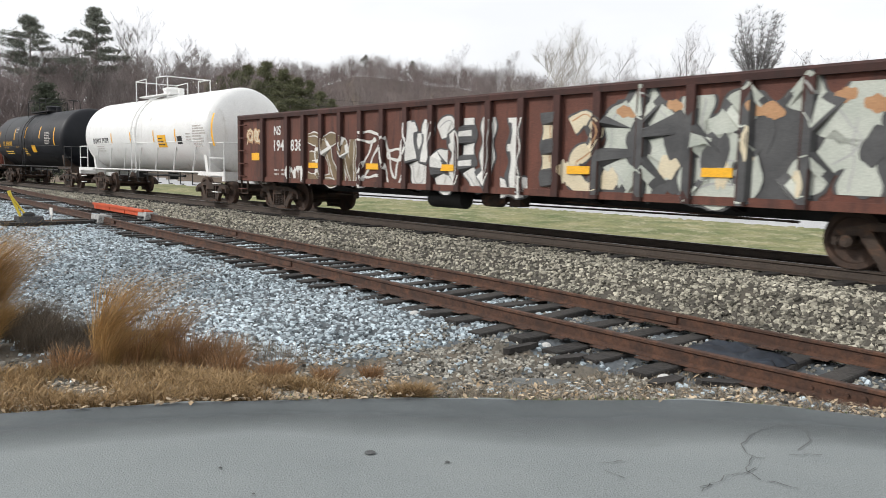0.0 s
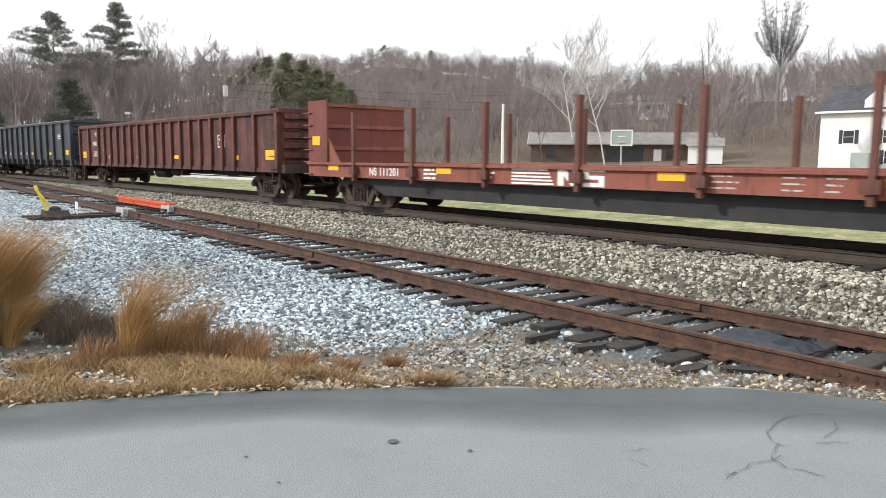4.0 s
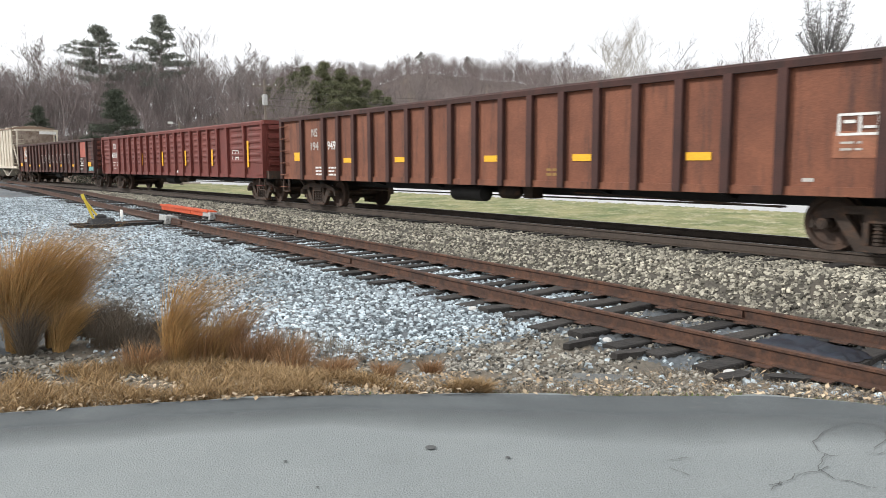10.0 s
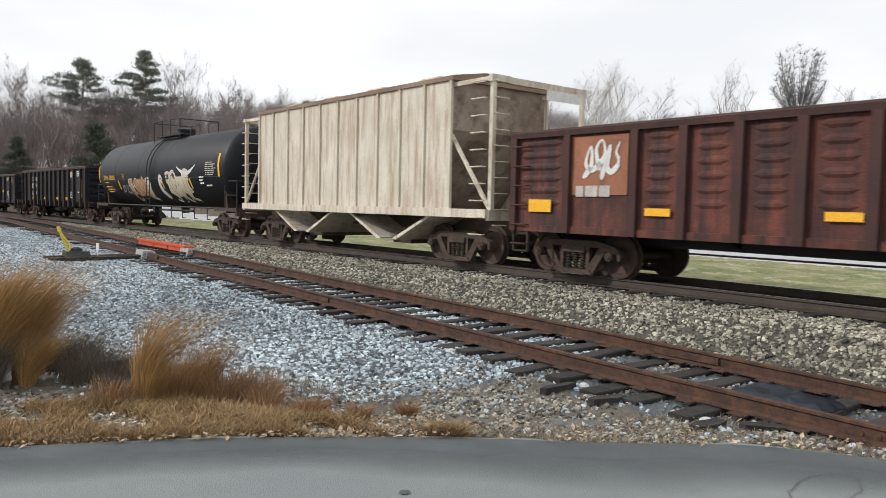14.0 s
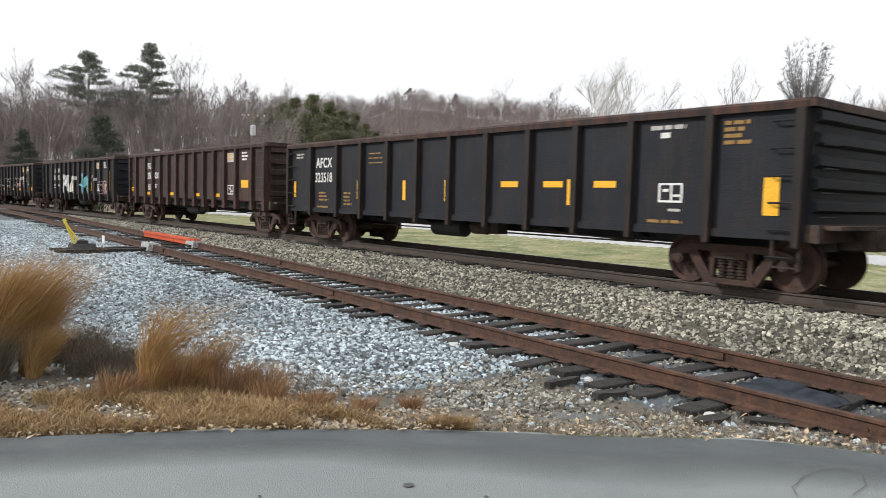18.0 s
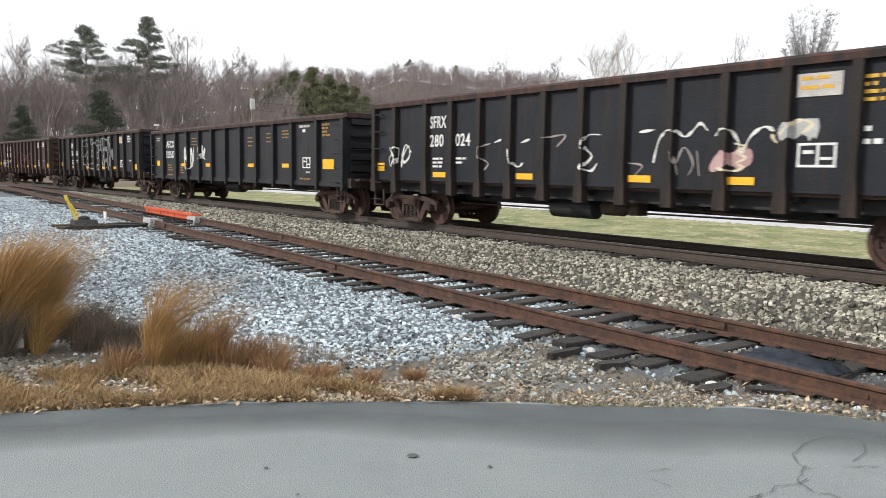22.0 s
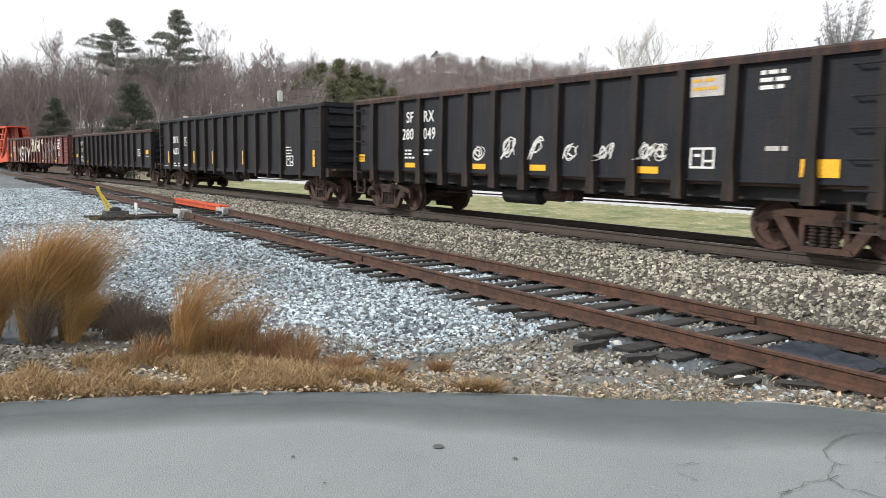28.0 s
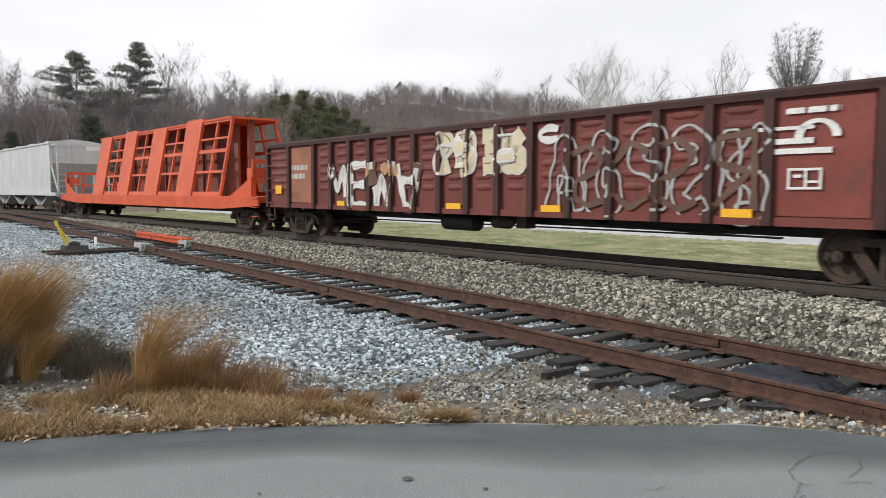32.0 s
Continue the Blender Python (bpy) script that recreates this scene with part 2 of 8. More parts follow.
class Shape:
    """Collects vertices and faces of one mesh."""

    def __init__(self):
        self.v, self.f = [], []

    def box(self, x0, x1, y0, y1, z0, z1):
        k = len(self.v)
        self.v += [(x0, y0, z0), (x1, y0, z0), (x1, y1, z0), (x0, y1, z0), (x0, y0, z1), (x1, y0, z1), (x1, y1, z1), (x0, y1, z1)]
        self.f += [tuple(k + i for i in q) for q in ((0, 3, 2, 1), (4, 5, 6, 7), (0, 1, 5, 4), (1, 2, 6, 5), (2, 3, 7, 6), (3, 0, 4, 7))]
        return self

    def prism(self, outline, axis, a, b):
        """Extrudes a convex outline of (p, q) along an axis from a to b: axis x takes (y, z), y takes (x, z), z takes (x, y)."""
        k, n = len(self.v), len(outline)
        for w in (a, b):
            for p, q in outline:
                self.v.append((w, p, q) if axis == "x" else (p, w, q) if axis == "y" else (p, q, w))
        self.f += [tuple(k + i for i in range(n))[::-1], tuple(k + n + i for i in range(n))]
        self.f += [(k + i, k + (i + 1) % n, k + n + (i + 1) % n, k + n + i) for i in range(n)]
        return self

    def tube(self, p, q, r, n=8, r2=None):
        p, q = Vector(p), Vector(q)
        r2 = r if r2 is None else r2
        d = (q - p).normalized()
        a = d.orthogonal().normalized()
        b = d.cross(a)
        k = len(self.v)
        for c, rad in ((p, r), (q, r2)):
            for i in range(n):
                w = 2 * math.pi * i / n
                self.v.append(tuple(c + rad * (math.cos(w) * a + math.sin(w) * b)))
        self.f += [(k + i, k + (i + 1) % n, k + n + (i + 1) % n, k + n + i) for i in range(n)]
        self.f += [tuple(k + i for i in range(n))[::-1], tuple(k + n + i for i in range(n))]
        return self

    def lathe(self, rings, n=24, axis="x", c=(0, 0, 0)):
        """Turns (position, radius) rings round an axis through c."""
        k = len(self.v)
        for w, r in rings:
            for i in range(n):
                t = 2 * math.pi * i / n
                p, q = r * math.cos(t), r * math.sin(t)
                self.v.append((c[0] + w, c[1] + p, c[2] + q) if axis == "x" else (c[0] + p, c[1] + w, c[2] + q) if axis == "y" else (c[0] + p, c[1] + q, c[2] + w))
        for j in range(len(rings) - 1):
            self.f += [(k + j * n + i, k + j * n + (i + 1) % n, k + (j + 1) * n + (i + 1) % n, k + (j + 1) * n + i) for i in range(n)]
        self.f += [tuple(k + i for i in range(n))[::-1], tuple(k + (len(rings) - 1) * n + i for i in range(n))]
        return self

    def mesh(self, name, material, smooth=False):
        me = bpy.data.meshes.new(name)
        me.from_pydata(self.v, [], self.f)
        bm = bmesh.new()
        bm.from_mesh(me)
        bmesh.ops.recalc_face_normals(bm, faces=bm.faces)
        bm.to_mesh(me)
        bm.free()
        if material:
            me.materials.append(material)
        if smooth:
            me.polygons.foreach_set("use_smooth", [True] * len(me.polygons))
            me.set_sharp_from_angle(angle=radians(40))
        return me


def part(name, shape, material, parent, label="", m=None, smooth=False):
    """One mesh object under a thing or under a part; shape may be a mesh that is shared."""
    me = shape.mesh(name, material, smooth) if isinstance(shape, Shape) else shape
    ob = new(name, me)
    ob.parent = parent
    if m is not None:
        ob.matrix_basis = m
    if label:
        ob["label"] = label
    return ob


def thing(name, label, category, group="", kind="", m=None):
    ob = new(name)
    ob.empty_display_size = 0.2
    if m is not None:
        ob.matrix_basis = m
    return tagged(ob, label, category, group, kind)


def bulk(name, verts, faces, material, smooth=False):
    """A mesh from numpy arrays: n x 3 vertices, m x k faces of one size."""
    me = bpy.data.meshes.new(name)
    verts, faces = np.asarray(verts, np.float32), np.asarray(faces, np.int32)
    k = faces.shape[1]
    me.vertices.add(len(verts))
    me.vertices.foreach_set("co", verts.ravel())
    me.loops.add(faces.size)
    me.loops.foreach_set("vertex_index", faces.ravel())
    me.polygons.add(len(faces))
    me.polygons.foreach_set("loop_start", np.arange(0, faces.size, k, dtype=np.int32))
    me.polygons.foreach_set("use_smooth", np.full(len(faces), smooth))
    me.materials.append(material)
    me.update(calc_edges=True)
    return me


rng = np.random.default_rng(7)

# ---- plan: u runs up the line, v away from the camera ----
TH = radians(37)
UX, UY, VX, VY = -math.sin(TH), math.cos(TH), math.cos(TH), math.sin(TH)
PHI0, KAPPA, V0, S_END = radians(-0.53), 0.001406, 11.9, 80.0
RAIL_Z = 0.45                      # top of the main line's rails
SIDING_V = (6.52, 8.03)            # the siding's two rails
GAUGE = 0.755                      # half the distance between rail centres


def xy(u, v):
    return u * UX + v * VX, u * UY + v * VY


def uv(x, y):
    return x * UX + y * UY, x * VX + y * VY


def line(s):
    """The main line's centre at distance s: u, v and the turn of its direction."""
    sc = min(max(s, 0.0), S_END)
    ph = PHI0 + KAPPA * sc
    lo, hi = min(s, 0.0), max(s - S_END, 0.0)
    pe = PHI0 + KAPPA * S_END
    u = (math.sin(ph) - math.sin(PHI0)) / KAPPA + lo * math.cos(PHI0) + hi * math.cos(pe)
    v = V0 - ((math.cos(PHI0) - math.cos(ph)) / KAPPA + lo * math.sin(PHI0) + hi * math.sin(pe))
    return u, v, ph


def line_point(s, off=0.0):
    u, v, ph = line(s)
    return xy(u - math.sin(ph) * -off, v + math.cos(ph) * off)


_s = np.arange(-420.0, 520.0, 2.0)
_uvs = np.array([line(float(s))[:2] for s in _s])


def main_v(u):
    return np.interp(u, _uvs[:, 0], _uvs[:, 1])


def siding_z(u):
    return 0.0095 * np.clip(u, -8, 46)


def smooth(a, b, x):
    t = np.clip((x - a) / (b - a), 0, 1)
    return t * t * (3 - 2 * t)


def road_edge(x):
    """How far the road reaches along y at x."""
    arc = 5.44 - 0.043 * np.minimum(x, 1.2) ** 2 - 0.30 * np.maximum(x - 2.3, 0) ** 1.5
    return arc


def crest(az):
    """Distance and height of the wooded crest at an azimuth in degrees to the left."""
    d = np.interp(az, [-60, -32, -20, -8, -3, 5, 12, 20, 35, 60], [190, 190, 210, 260, 340, 340, 240, 150, 140, 150])
    h = np.interp(az, [-60, -32, -20, -12, -6, -2, 3, 8, 13, 20, 28, 34, 60], [14, 14, 14.5, 18, 29, 38, 38, 30, 18, 8.5, 6.5, 4.5, 4])
    return d, h


def ground_z(x, y):
    x, y = np.asarray(x, float), np.asarray(y, float)
    u, v = uv(x, y)
    zs = siding_z(u)
    vm = main_v(u)
    edge = smooth(-0.1, 1.6, y - road_edge(x))
    low = -0.03 * (1 - edge) + (zs - 0.24) * edge - 0.05 * np.exp(-((v - 4.6) / 0.8) ** 2) * edge
    # left of the view the gravel is heaped a little
    low = low + 0.16 * np.exp(-(((u - 30) / 12) ** 2 + ((v - 1.5) / 3.5) ** 2))
    shoulder = smooth(8.4, np.maximum(vm - 2.0, 8.8), v)
    z = np.where(v < 8.4, low, (zs - 0.22) * (1 - shoulder) + (RAIL_Z - 0.21) * shoulder)
    back = np.clip(v - (vm + 2.0), 0, None)
    z = np.where(back > 0, (RAIL_Z - 0.21) - 0.42 * smooth(0, 1.6, back) + 0.012 * np.clip(back - 1.6, 0, 90), z)
    z = np.where((v < 8.4) & (v > vm - 2.0), RAIL_Z - 0.21, z)
    r = np.hypot(x, y)
    az = np.degrees(np.arctan2(-x, y))
    d, h = crest(az)
    hill = smooth(0.0, 1.0, (r - 70) / np.maximum(d - 70, 1)) * h * (1 + 0.02 * np.sin(az * 0.9))
    front = np.where(y > 0, 1.0, 0.0) * (v > vm + 3)
    side = np.where((v <= vm + 3) & (r > 70), smooth(70, 150, r) * 6.0, 0.0)
    return z + hill * front + side * (y > 0)


def make_ground():
    az = np.concatenate([np.linspace(-180, -46, 40, endpoint=False), np.linspace(-46, 42, 440, endpoint=False), np.linspace(42, 180, 41)])
    rad = np.concatenate([np.linspace(0.0, 3.0, 6, endpoint=False), np.geomspace(3.0, 60, 230, endpoint=False), np.geomspace(60, 420, 60, endpoint=False), np.geomspace(420, 3500, 10)])
    a, r = np.meshgrid(np.radians(az), rad)
    x, y = -np.sin(a) * r, np.cos(a) * r
    z = ground_z(x, y) + 0.012 * rng.standard_normal(x.shape) * np.clip(r / 10, 0, 1) * (r < 60)
    n, k = len(rad), len(az)
    i = np.arange(n - 1)[:, None] * k + np.arange(k - 1)[None, :]
    faces = np.stack([i, i + 1, i + k + 1, i + k], -1).reshape(-1, 4)[:, ::-1]
    me = bulk("ground", np.stack([x, y, z], -1).reshape(-1, 3), faces, M["field"], True)
    for key in ("ballast_grey", "ballast_tan", "dirt", "litter", "far_road"):
        me.materials.append(M[key])
    cx = (x[:-1, :-1] + x[1:, 1:]).ravel() / 2
    cy = (y[:-1, :-1] + y[1:, 1:]).ravel() / 2
    u, v = uv(cx, cy)
    vm = main_v(u)
    wob = 0.35 * np.sin(u * 1.7) + 0.25 * np.sin(u * 4.1 + v * 2)
    idx = np.zeros(len(cx), np.int32)
    idx[v < vm + 3.2] = 2
    idx[v < 8.3] = 1
    idx[(v < 5.9) & (u < 6.3 + wob)] = 3
    idx[(v < 2.6 + 0.4 * wob) & (u < 8.4 + wob)] = 3
    idx[(cy < 6.6 + 0.06 * cx + 0.5 * wob) & (v < 5.8)] = 3
    idx[(u > 9) & (v < -1.5 + wob)] = 3
    rr = np.hypot(cx, cy)
    idx[(rr > 72) & (v > vm + 3.2)] = 4
    idx[(rr > 90)] = 4
    back = v - vm
    idx[(back > 14.5) & (back < 19.0) & (rr < 120)] = 5
    me.polygons.foreach_set("material_index", idx)
    tagged(new("ground", me), "gravel, dry verge, grass field and leaf-strewn hillside", "ground", kind="structure")


make_ground()


def make_road():
    xs = np.linspace(-14, 5.4, 120)
    s = Shape()
    for x in xs:
        e = float(road_edge(x)) + 0.035 * math.sin(x * 3.1) + 0.02 * math.sin(x * 8.3 + 1)
        s.v += [(x, e + 0.05, -0.06), (x, e, 0.012), (x, (e - 8) * 0.5, 0.014), (x, -8.0, 0.014)]
    for i in range(len(xs) - 1):
        for j in range(3):
            s.f.append((4 * i + j, 4 * i + j + 1, 4 * i + j + 5, 4 * i + j + 4))
    road = tagged(new("road", s.mesh("road", M["asphalt"])), "worn grey asphalt road with cracks", "road", kind="structure")
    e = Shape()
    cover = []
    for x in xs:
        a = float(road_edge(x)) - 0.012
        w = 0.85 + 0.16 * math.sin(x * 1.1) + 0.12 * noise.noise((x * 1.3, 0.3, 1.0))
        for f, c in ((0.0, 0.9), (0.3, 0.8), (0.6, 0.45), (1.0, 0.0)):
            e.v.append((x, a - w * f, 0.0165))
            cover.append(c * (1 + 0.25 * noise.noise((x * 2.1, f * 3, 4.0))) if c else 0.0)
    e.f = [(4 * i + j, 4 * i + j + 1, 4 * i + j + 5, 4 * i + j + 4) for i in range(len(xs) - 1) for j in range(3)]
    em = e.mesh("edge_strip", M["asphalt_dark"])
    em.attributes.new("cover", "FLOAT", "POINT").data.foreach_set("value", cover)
    part("edge_strip", em, None, road, "darker asphalt along the edge that fades inwards")
    # cracks and tar blots
    rnd = random.Random(4)

    def ragged(pts, w):
        c = Shape()
        for (x0, y0), (x1, y1) in zip(pts, pts[1:]):
            d = Vector((y0 - y1, x1 - x0)).normalized() * w * rnd.uniform(0.5, 1.2)
            k = len(c.v)
            c.v += [(x0 - d.x, y0 - d.y, 0.0205), (x0 + d.x, y0 + d.y, 0.0205), (x1 + d.x, y1 + d.y, 0.0205), (x1 - d.x, y1 - d.y, 0.0205)]
            c.f.append((k, k + 1, k + 2, k + 3))
        part("crack", c, M["crack"], road)

    def wander(x, y, ang, n, step, w):
        pts = [(x, y)]
        for _ in range(n):
            a = ang + rnd.uniform(-0.6, 0.6)
            x, y = x + step * math.cos(a), y + step * math.sin(a)
            pts.append((x, y))
        ragged(pts, w)
    for x, y, a, n in ((2.26, 4.25, -1.83, 9), (2.16, 3.88, -0.6, 4), (2.19, 4.07, -2.65, 13), (2.5, 4.26, 0.0, 5), (1.27, 4.17, 0.1, 4), (1.27, 4.05, -0.6, 3), (1.74, 3.82, -0.2, 2)):
        wander(x, y, a, n, 0.045, 0.0032)
    # one crack curls round a lifted patch of asphalt
    ring = []
    for i in range(26):
        a = radians(200 - 300 * i / 25)
        p, q = (0.385 + rnd.uniform(-0.014, 0.014)) * math.cos(a), (0.165 + rnd.uniform(-0.014, 0.014)) * math.sin(a)
        ring.append((2.55 + p * 0.74 - q * 0.67, 4.50 + p * 0.67 + q * 0.74))
    ragged(ring, 0.0034)
    for x, y, w in ((-0.10, 4.36, 0.035), (0.36, 4.2, 0.016), (-0.95, 4.15, 0.012), (-0.7, 3.8, 0.01)):
        b = Shape().lathe([(0.0205, w), (0.024, w * 0.6)], 9, "z", (x, y, 0))
        part("tar_spot", b, M["crack"], road)


make_road()

# ---- tracks ----
RAIL = [(-0.07, -0.17), (0.07, -0.17), (0.07, -0.155), (0.012, -0.135), (0.012, -0.045), (0.037, -0.03), (0.037, -0.004), (0.028, 0.0), (-0.028, 0.0), (-0.037, -0.004), (-0.037, -0.03), (-0.012, -0.045), (-0.012, -0.135), (-0.07, -0.155)]


def sweep(points, outline):
    """Carries an outline of (across, up) along points of (x, y, z, dx, dy)."""
    s = Shape()
    n = len(outline)
    for x, y, z, dx, dy in points:
        s.v += [(x + a * dx, y + a * dy, z + b) for a, b in outline]
    for i in range(len(points) - 1):
        s.f += [(i * n + j, i * n + (j + 1) % n, (i + 1) * n + (j + 1) % n, (i + 1) * n + j) for j in range(n)]
    return s


def tie_mesh(name, length, w, h):
    s = Shape()
    c = 0.012
    s.prism([(-w / 2, -h), (w / 2, -h), (w / 2, -c), (w / 2 - c, 0), (-w / 2 + c, 0), (-w / 2, -c)], "y", -length / 2, length / 2)
    return s.mesh(name, M["tie"])


def make_main():
    track = thing("main_track", "main line with dark rails on wooden ties", "railway track", kind="structure")
    for off in (-GAUGE, GAUGE):
        pts = []
        for s in np.concatenate([np.arange(-60, 0, 6.0), np.arange(0, 90, 1.5), np.arange(90, 200, 10.0)]):
            u, v, ph = line(float(s))
            nu, nv = math.sin(ph), math.cos(ph)
            x, y = xy(u + nu * off, v + nv * off)
            dx, dy = xy(nu, nv)
            pts.append((x, y, RAIL_Z, dx, dy))
        part("rail", sweep(pts, RAIL), M["rail_main"], track)
        top = sweep([(x, y, z + 0.0015, dx, dy) for x, y, z, dx, dy in pts], [(-0.024, 0), (0.024, 0), (0.024, 0.002), (-0.024, 0.002)])
        part("rail_head", top, M["rail_bright"], track, "bright worn running surface")
    me = tie_mesh("tie", 2.6, 0.23, 0.17)
    s = -4.0
    while s < 100:
        u, v, ph = line(s)
        x, y = xy(u, v)
        part("tie", me, None, track, m=pose(x, y, RAIL_Z - 0.168 + random.uniform(-0.012, 0.008), random.uniform(-1, 1), 0, math.degrees(ph) - 53 + random.uniform(-2, 2)))
        s += 0.53
    return track


def make_siding():
    track = thing("siding_track", "rusty siding rails on weathered half-buried ties", "railway track", kind="structure")
    us = np.concatenate([np.arange(-20, 60, 2.0), np.arange(60, 93, 3.0)])
    for v in SIDING_V:
        pts = [(*xy(u, v + 0.012 * math.sin(u * 0.9 + v)), float(siding_z(u)) + 0.008 * math.sin(u * 0.55 + v * 2), VX, VY) for u in us]
        part("rail", sweep(pts, RAIL), M["rail_rust"], track)
    me = tie_mesh("tie", 2.6, 0.22, 0.16)
    u = -9.0
    while u < 60:
        vc = sum(SIDING_V) / 2 + random.uniform(-0.12, 0.08)
        x, y = xy(u, vc)
        part("tie", me, None, track, m=pose(x, y, float(siding_z(u)) - 0.178 + random.uniform(-0.03, 0.006), random.uniform(-1.5, 1.5), random.uniform(-3, 3), 37 + 90 + random.uniform(-4, 4)))
        u += 0.56 + random.uniform(-0.09, 0.09)
    # joint bars with bolts
    for u, v, side in ((11.9, SIDING_V[0], -1), (5.22, SIDING_V[1], -1), (17.2, SIDING_V[1], -1), (21.5, SIDING_V[0], -1), (2.2, SIDING_V[0], 1)):
        x, y = xy(u, v + side * 0.03)
        bar = Shape().box(-0.45, 0.45, -0.018, 0.018, -0.13, -0.045)
        for i in (-0.36, -0.22, -0.07, 0.07, 0.22, 0.36):
            bar.tube((i, -0.018 * (1 if side < 0 else -1), -0.088), (i, side * 0.05, -0.088), 0.018, 6)
        part("joint_bar", bar, M["rail_rust"], track, "bolted rail joint", m=pose(x, y, float(siding_z(u)), 0, 0, 127))
    for k in range(0, 60):
        uu = -2 + k * 0.56
        for v in SIDING_V:
            x, y = xy(uu, v)
            part("tie_plate", PLATE, None, track, m=pose(x, y, float(siding_z(uu)) - 0.168, 0, 0, 127))
    return track


PLATE = Shape().box(-0.09, 0.09, -0.17, 0.17, -0.006, 0.004).mesh("tie_plate", M["rail_rust"])
make_main()
make_siding()

# ---- the train: x towards its head, y away from the camera, z up from the rails ----
PAINT = {
    "boxcar_red": surf("faded_boxcar_red", (0.062, 0.020, 0.016), (0.175, 0.052, 0.033), 1.5, 0.8, bump=0.4, dirt=(0.034, 0.020, 0.019), dirt_amount=0.5, streak=True),
    "brown": surf("brown_car_paint", (0.10, 0.036, 0.024), (0.15, 0.052, 0.033), 0.9, 0.75, bump=0.3, dirt=(0.05, 0.023, 0.018), dirt_amount=0.38, streak=True),
    "rust_red": surf("rusty_orange_red", (0.155, 0.056, 0.031), (0.235, 0.088, 0.047), 0.9, 0.8, bump=0.3, dirt=(0.085, 0.038, 0.027), dirt_amount=0.36, streak=True),
    "bright_red": surf("red_car_paint", (0.135, 0.030, 0.023), (0.185, 0.042, 0.031), 0.9, 0.7, bump=0.3, dirt=(0.09, 0.03, 0.02), dirt_amount=0.3, streak=True),
    "patch_red": surf("fresh_red_patch", (0.40, 0.10, 0.07), (0.48, 0.13, 0.09), 1.2, 0.7, bump=0.2, dirt=(0.28, 0.08, 0.06)),
    "patch_dull": surf("dull_red_panel", (0.20, 0.042, 0.032), (0.25, 0.056, 0.042), 1.2, 0.7, bump=0.2, dirt=(0.13, 0.04, 0.03)),
    "patch_orange": surf("orange_patch", (0.30, 0.115, 0.06), (0.36, 0.14, 0.075), 1.2, 0.7, bump=0.2, dirt=(0.18, 0.08, 0.045)),
    "coal": surf("black_car_paint", (0.010, 0.0115, 0.016), (0.018, 0.020, 0.026), 0.9, 0.65, bump=0.25, dirt=(0.030, 0.021, 0.017), dirt_amount=0.36, streak=True, spec=0.25),
    "coal_rib": surf("brown_black_paint", (0.017, 0.0145, 0.0135), (0.030, 0.024, 0.021), 0.9, 0.7, bump=0.25, dirt=(0.055, 0.032, 0.024), dirt_amount=0.4, streak=True, spec=0.25),
    "coal_rusty": surf("rusty_black_paint", (0.024, 0.018, 0.017), (0.045, 0.030, 0.026), 0.9, 0.7, bump=0.3, dirt=(0.095, 0.042, 0.028), dirt_amount=0.46, streak=True, spec=0.3),
    "charcoal": surf("charcoal_paint", (0.012, 0.0130, 0.016), (0.020, 0.021, 0.025), 0.9, 0.62, bump=0.2, dirt=(0.036, 0.029, 0.025), dirt_amount=0.35, streak=True, spec=0.3),
    "slate": surf("blue_black_paint", (0.021, 0.025, 0.033), (0.033, 0.038, 0.048), 0.9, 0.5, bump=0.2, dirt=(0.045, 0.041, 0.039), dirt_amount=0.25, streak=True),
    "tank_black": surf("tank_black", (0.006, 0.007, 0.010), (0.012, 0.013, 0.017), 0.6, 0.5, bump=0.1, dirt=(0.030, 0.025, 0.022), dirt_amount=0.2, streak=True, spec=0.25),
    "tank_white": surf("tank_white", (0.80, 0.80, 0.78), (0.87, 0.87, 0.85), 0.6, 0.45, bump=0.1, dirt=(0.55, 0.53, 0.47), dirt_amount=0.25, streak=True),
    "cream": surf("rusty_cream", (0.60, 0.54, 0.43), (0.72, 0.66, 0.55), 0.8, 0.75, bump=0.2, dirt=(0.40, 0.29, 0.20), dirt_amount=0.42, streak=True),
    "hopper_end": surf("rust_brown_hopper_end", (0.22, 0.165, 0.13), (0.40, 0.33, 0.27), 1.1, 0.85, bump=0.3, dirt=(0.14, 0.09, 0.065), dirt_amount=0.4),
    "hopper_grey": surf("hopper_grey", (0.50, 0.53, 0.52), (0.60, 0.62, 0.61), 0.6, 0.6, bump=0.1, dirt=(0.36, 0.35, 0.32), dirt_amount=0.3, streak=True),
    # flat car paint, also the painted shade inside the orange rack
    "flat_red": surf("flat_car_red_and_rack_shade", (0.20, 0.06, 0.04), (0.27, 0.085, 0.055), 0.9, 0.75, bump=0.3, dirt=(0.10, 0.035, 0.027), dirt_amount=0.35, streak=True),
    "rib_red": surf("grimy_red_rib", (0.042, 0.018, 0.015), (0.075, 0.028, 0.021), 0.9, 0.8, bump=0.3, dirt=(0.035, 0.017, 0.014), dirt_amount=0.42, streak=True),
    "hopper_roof": surf("rusty_hopper_roof", (0.20, 0.135, 0.095), (0.30, 0.21, 0.15), 0.9, 0.85, bump=0.3),
    "dark_inside": surf("rusty_inside", (0.05, 0.03, 0.022), (0.08, 0.05, 0.035), 1.0, 0.9),
}
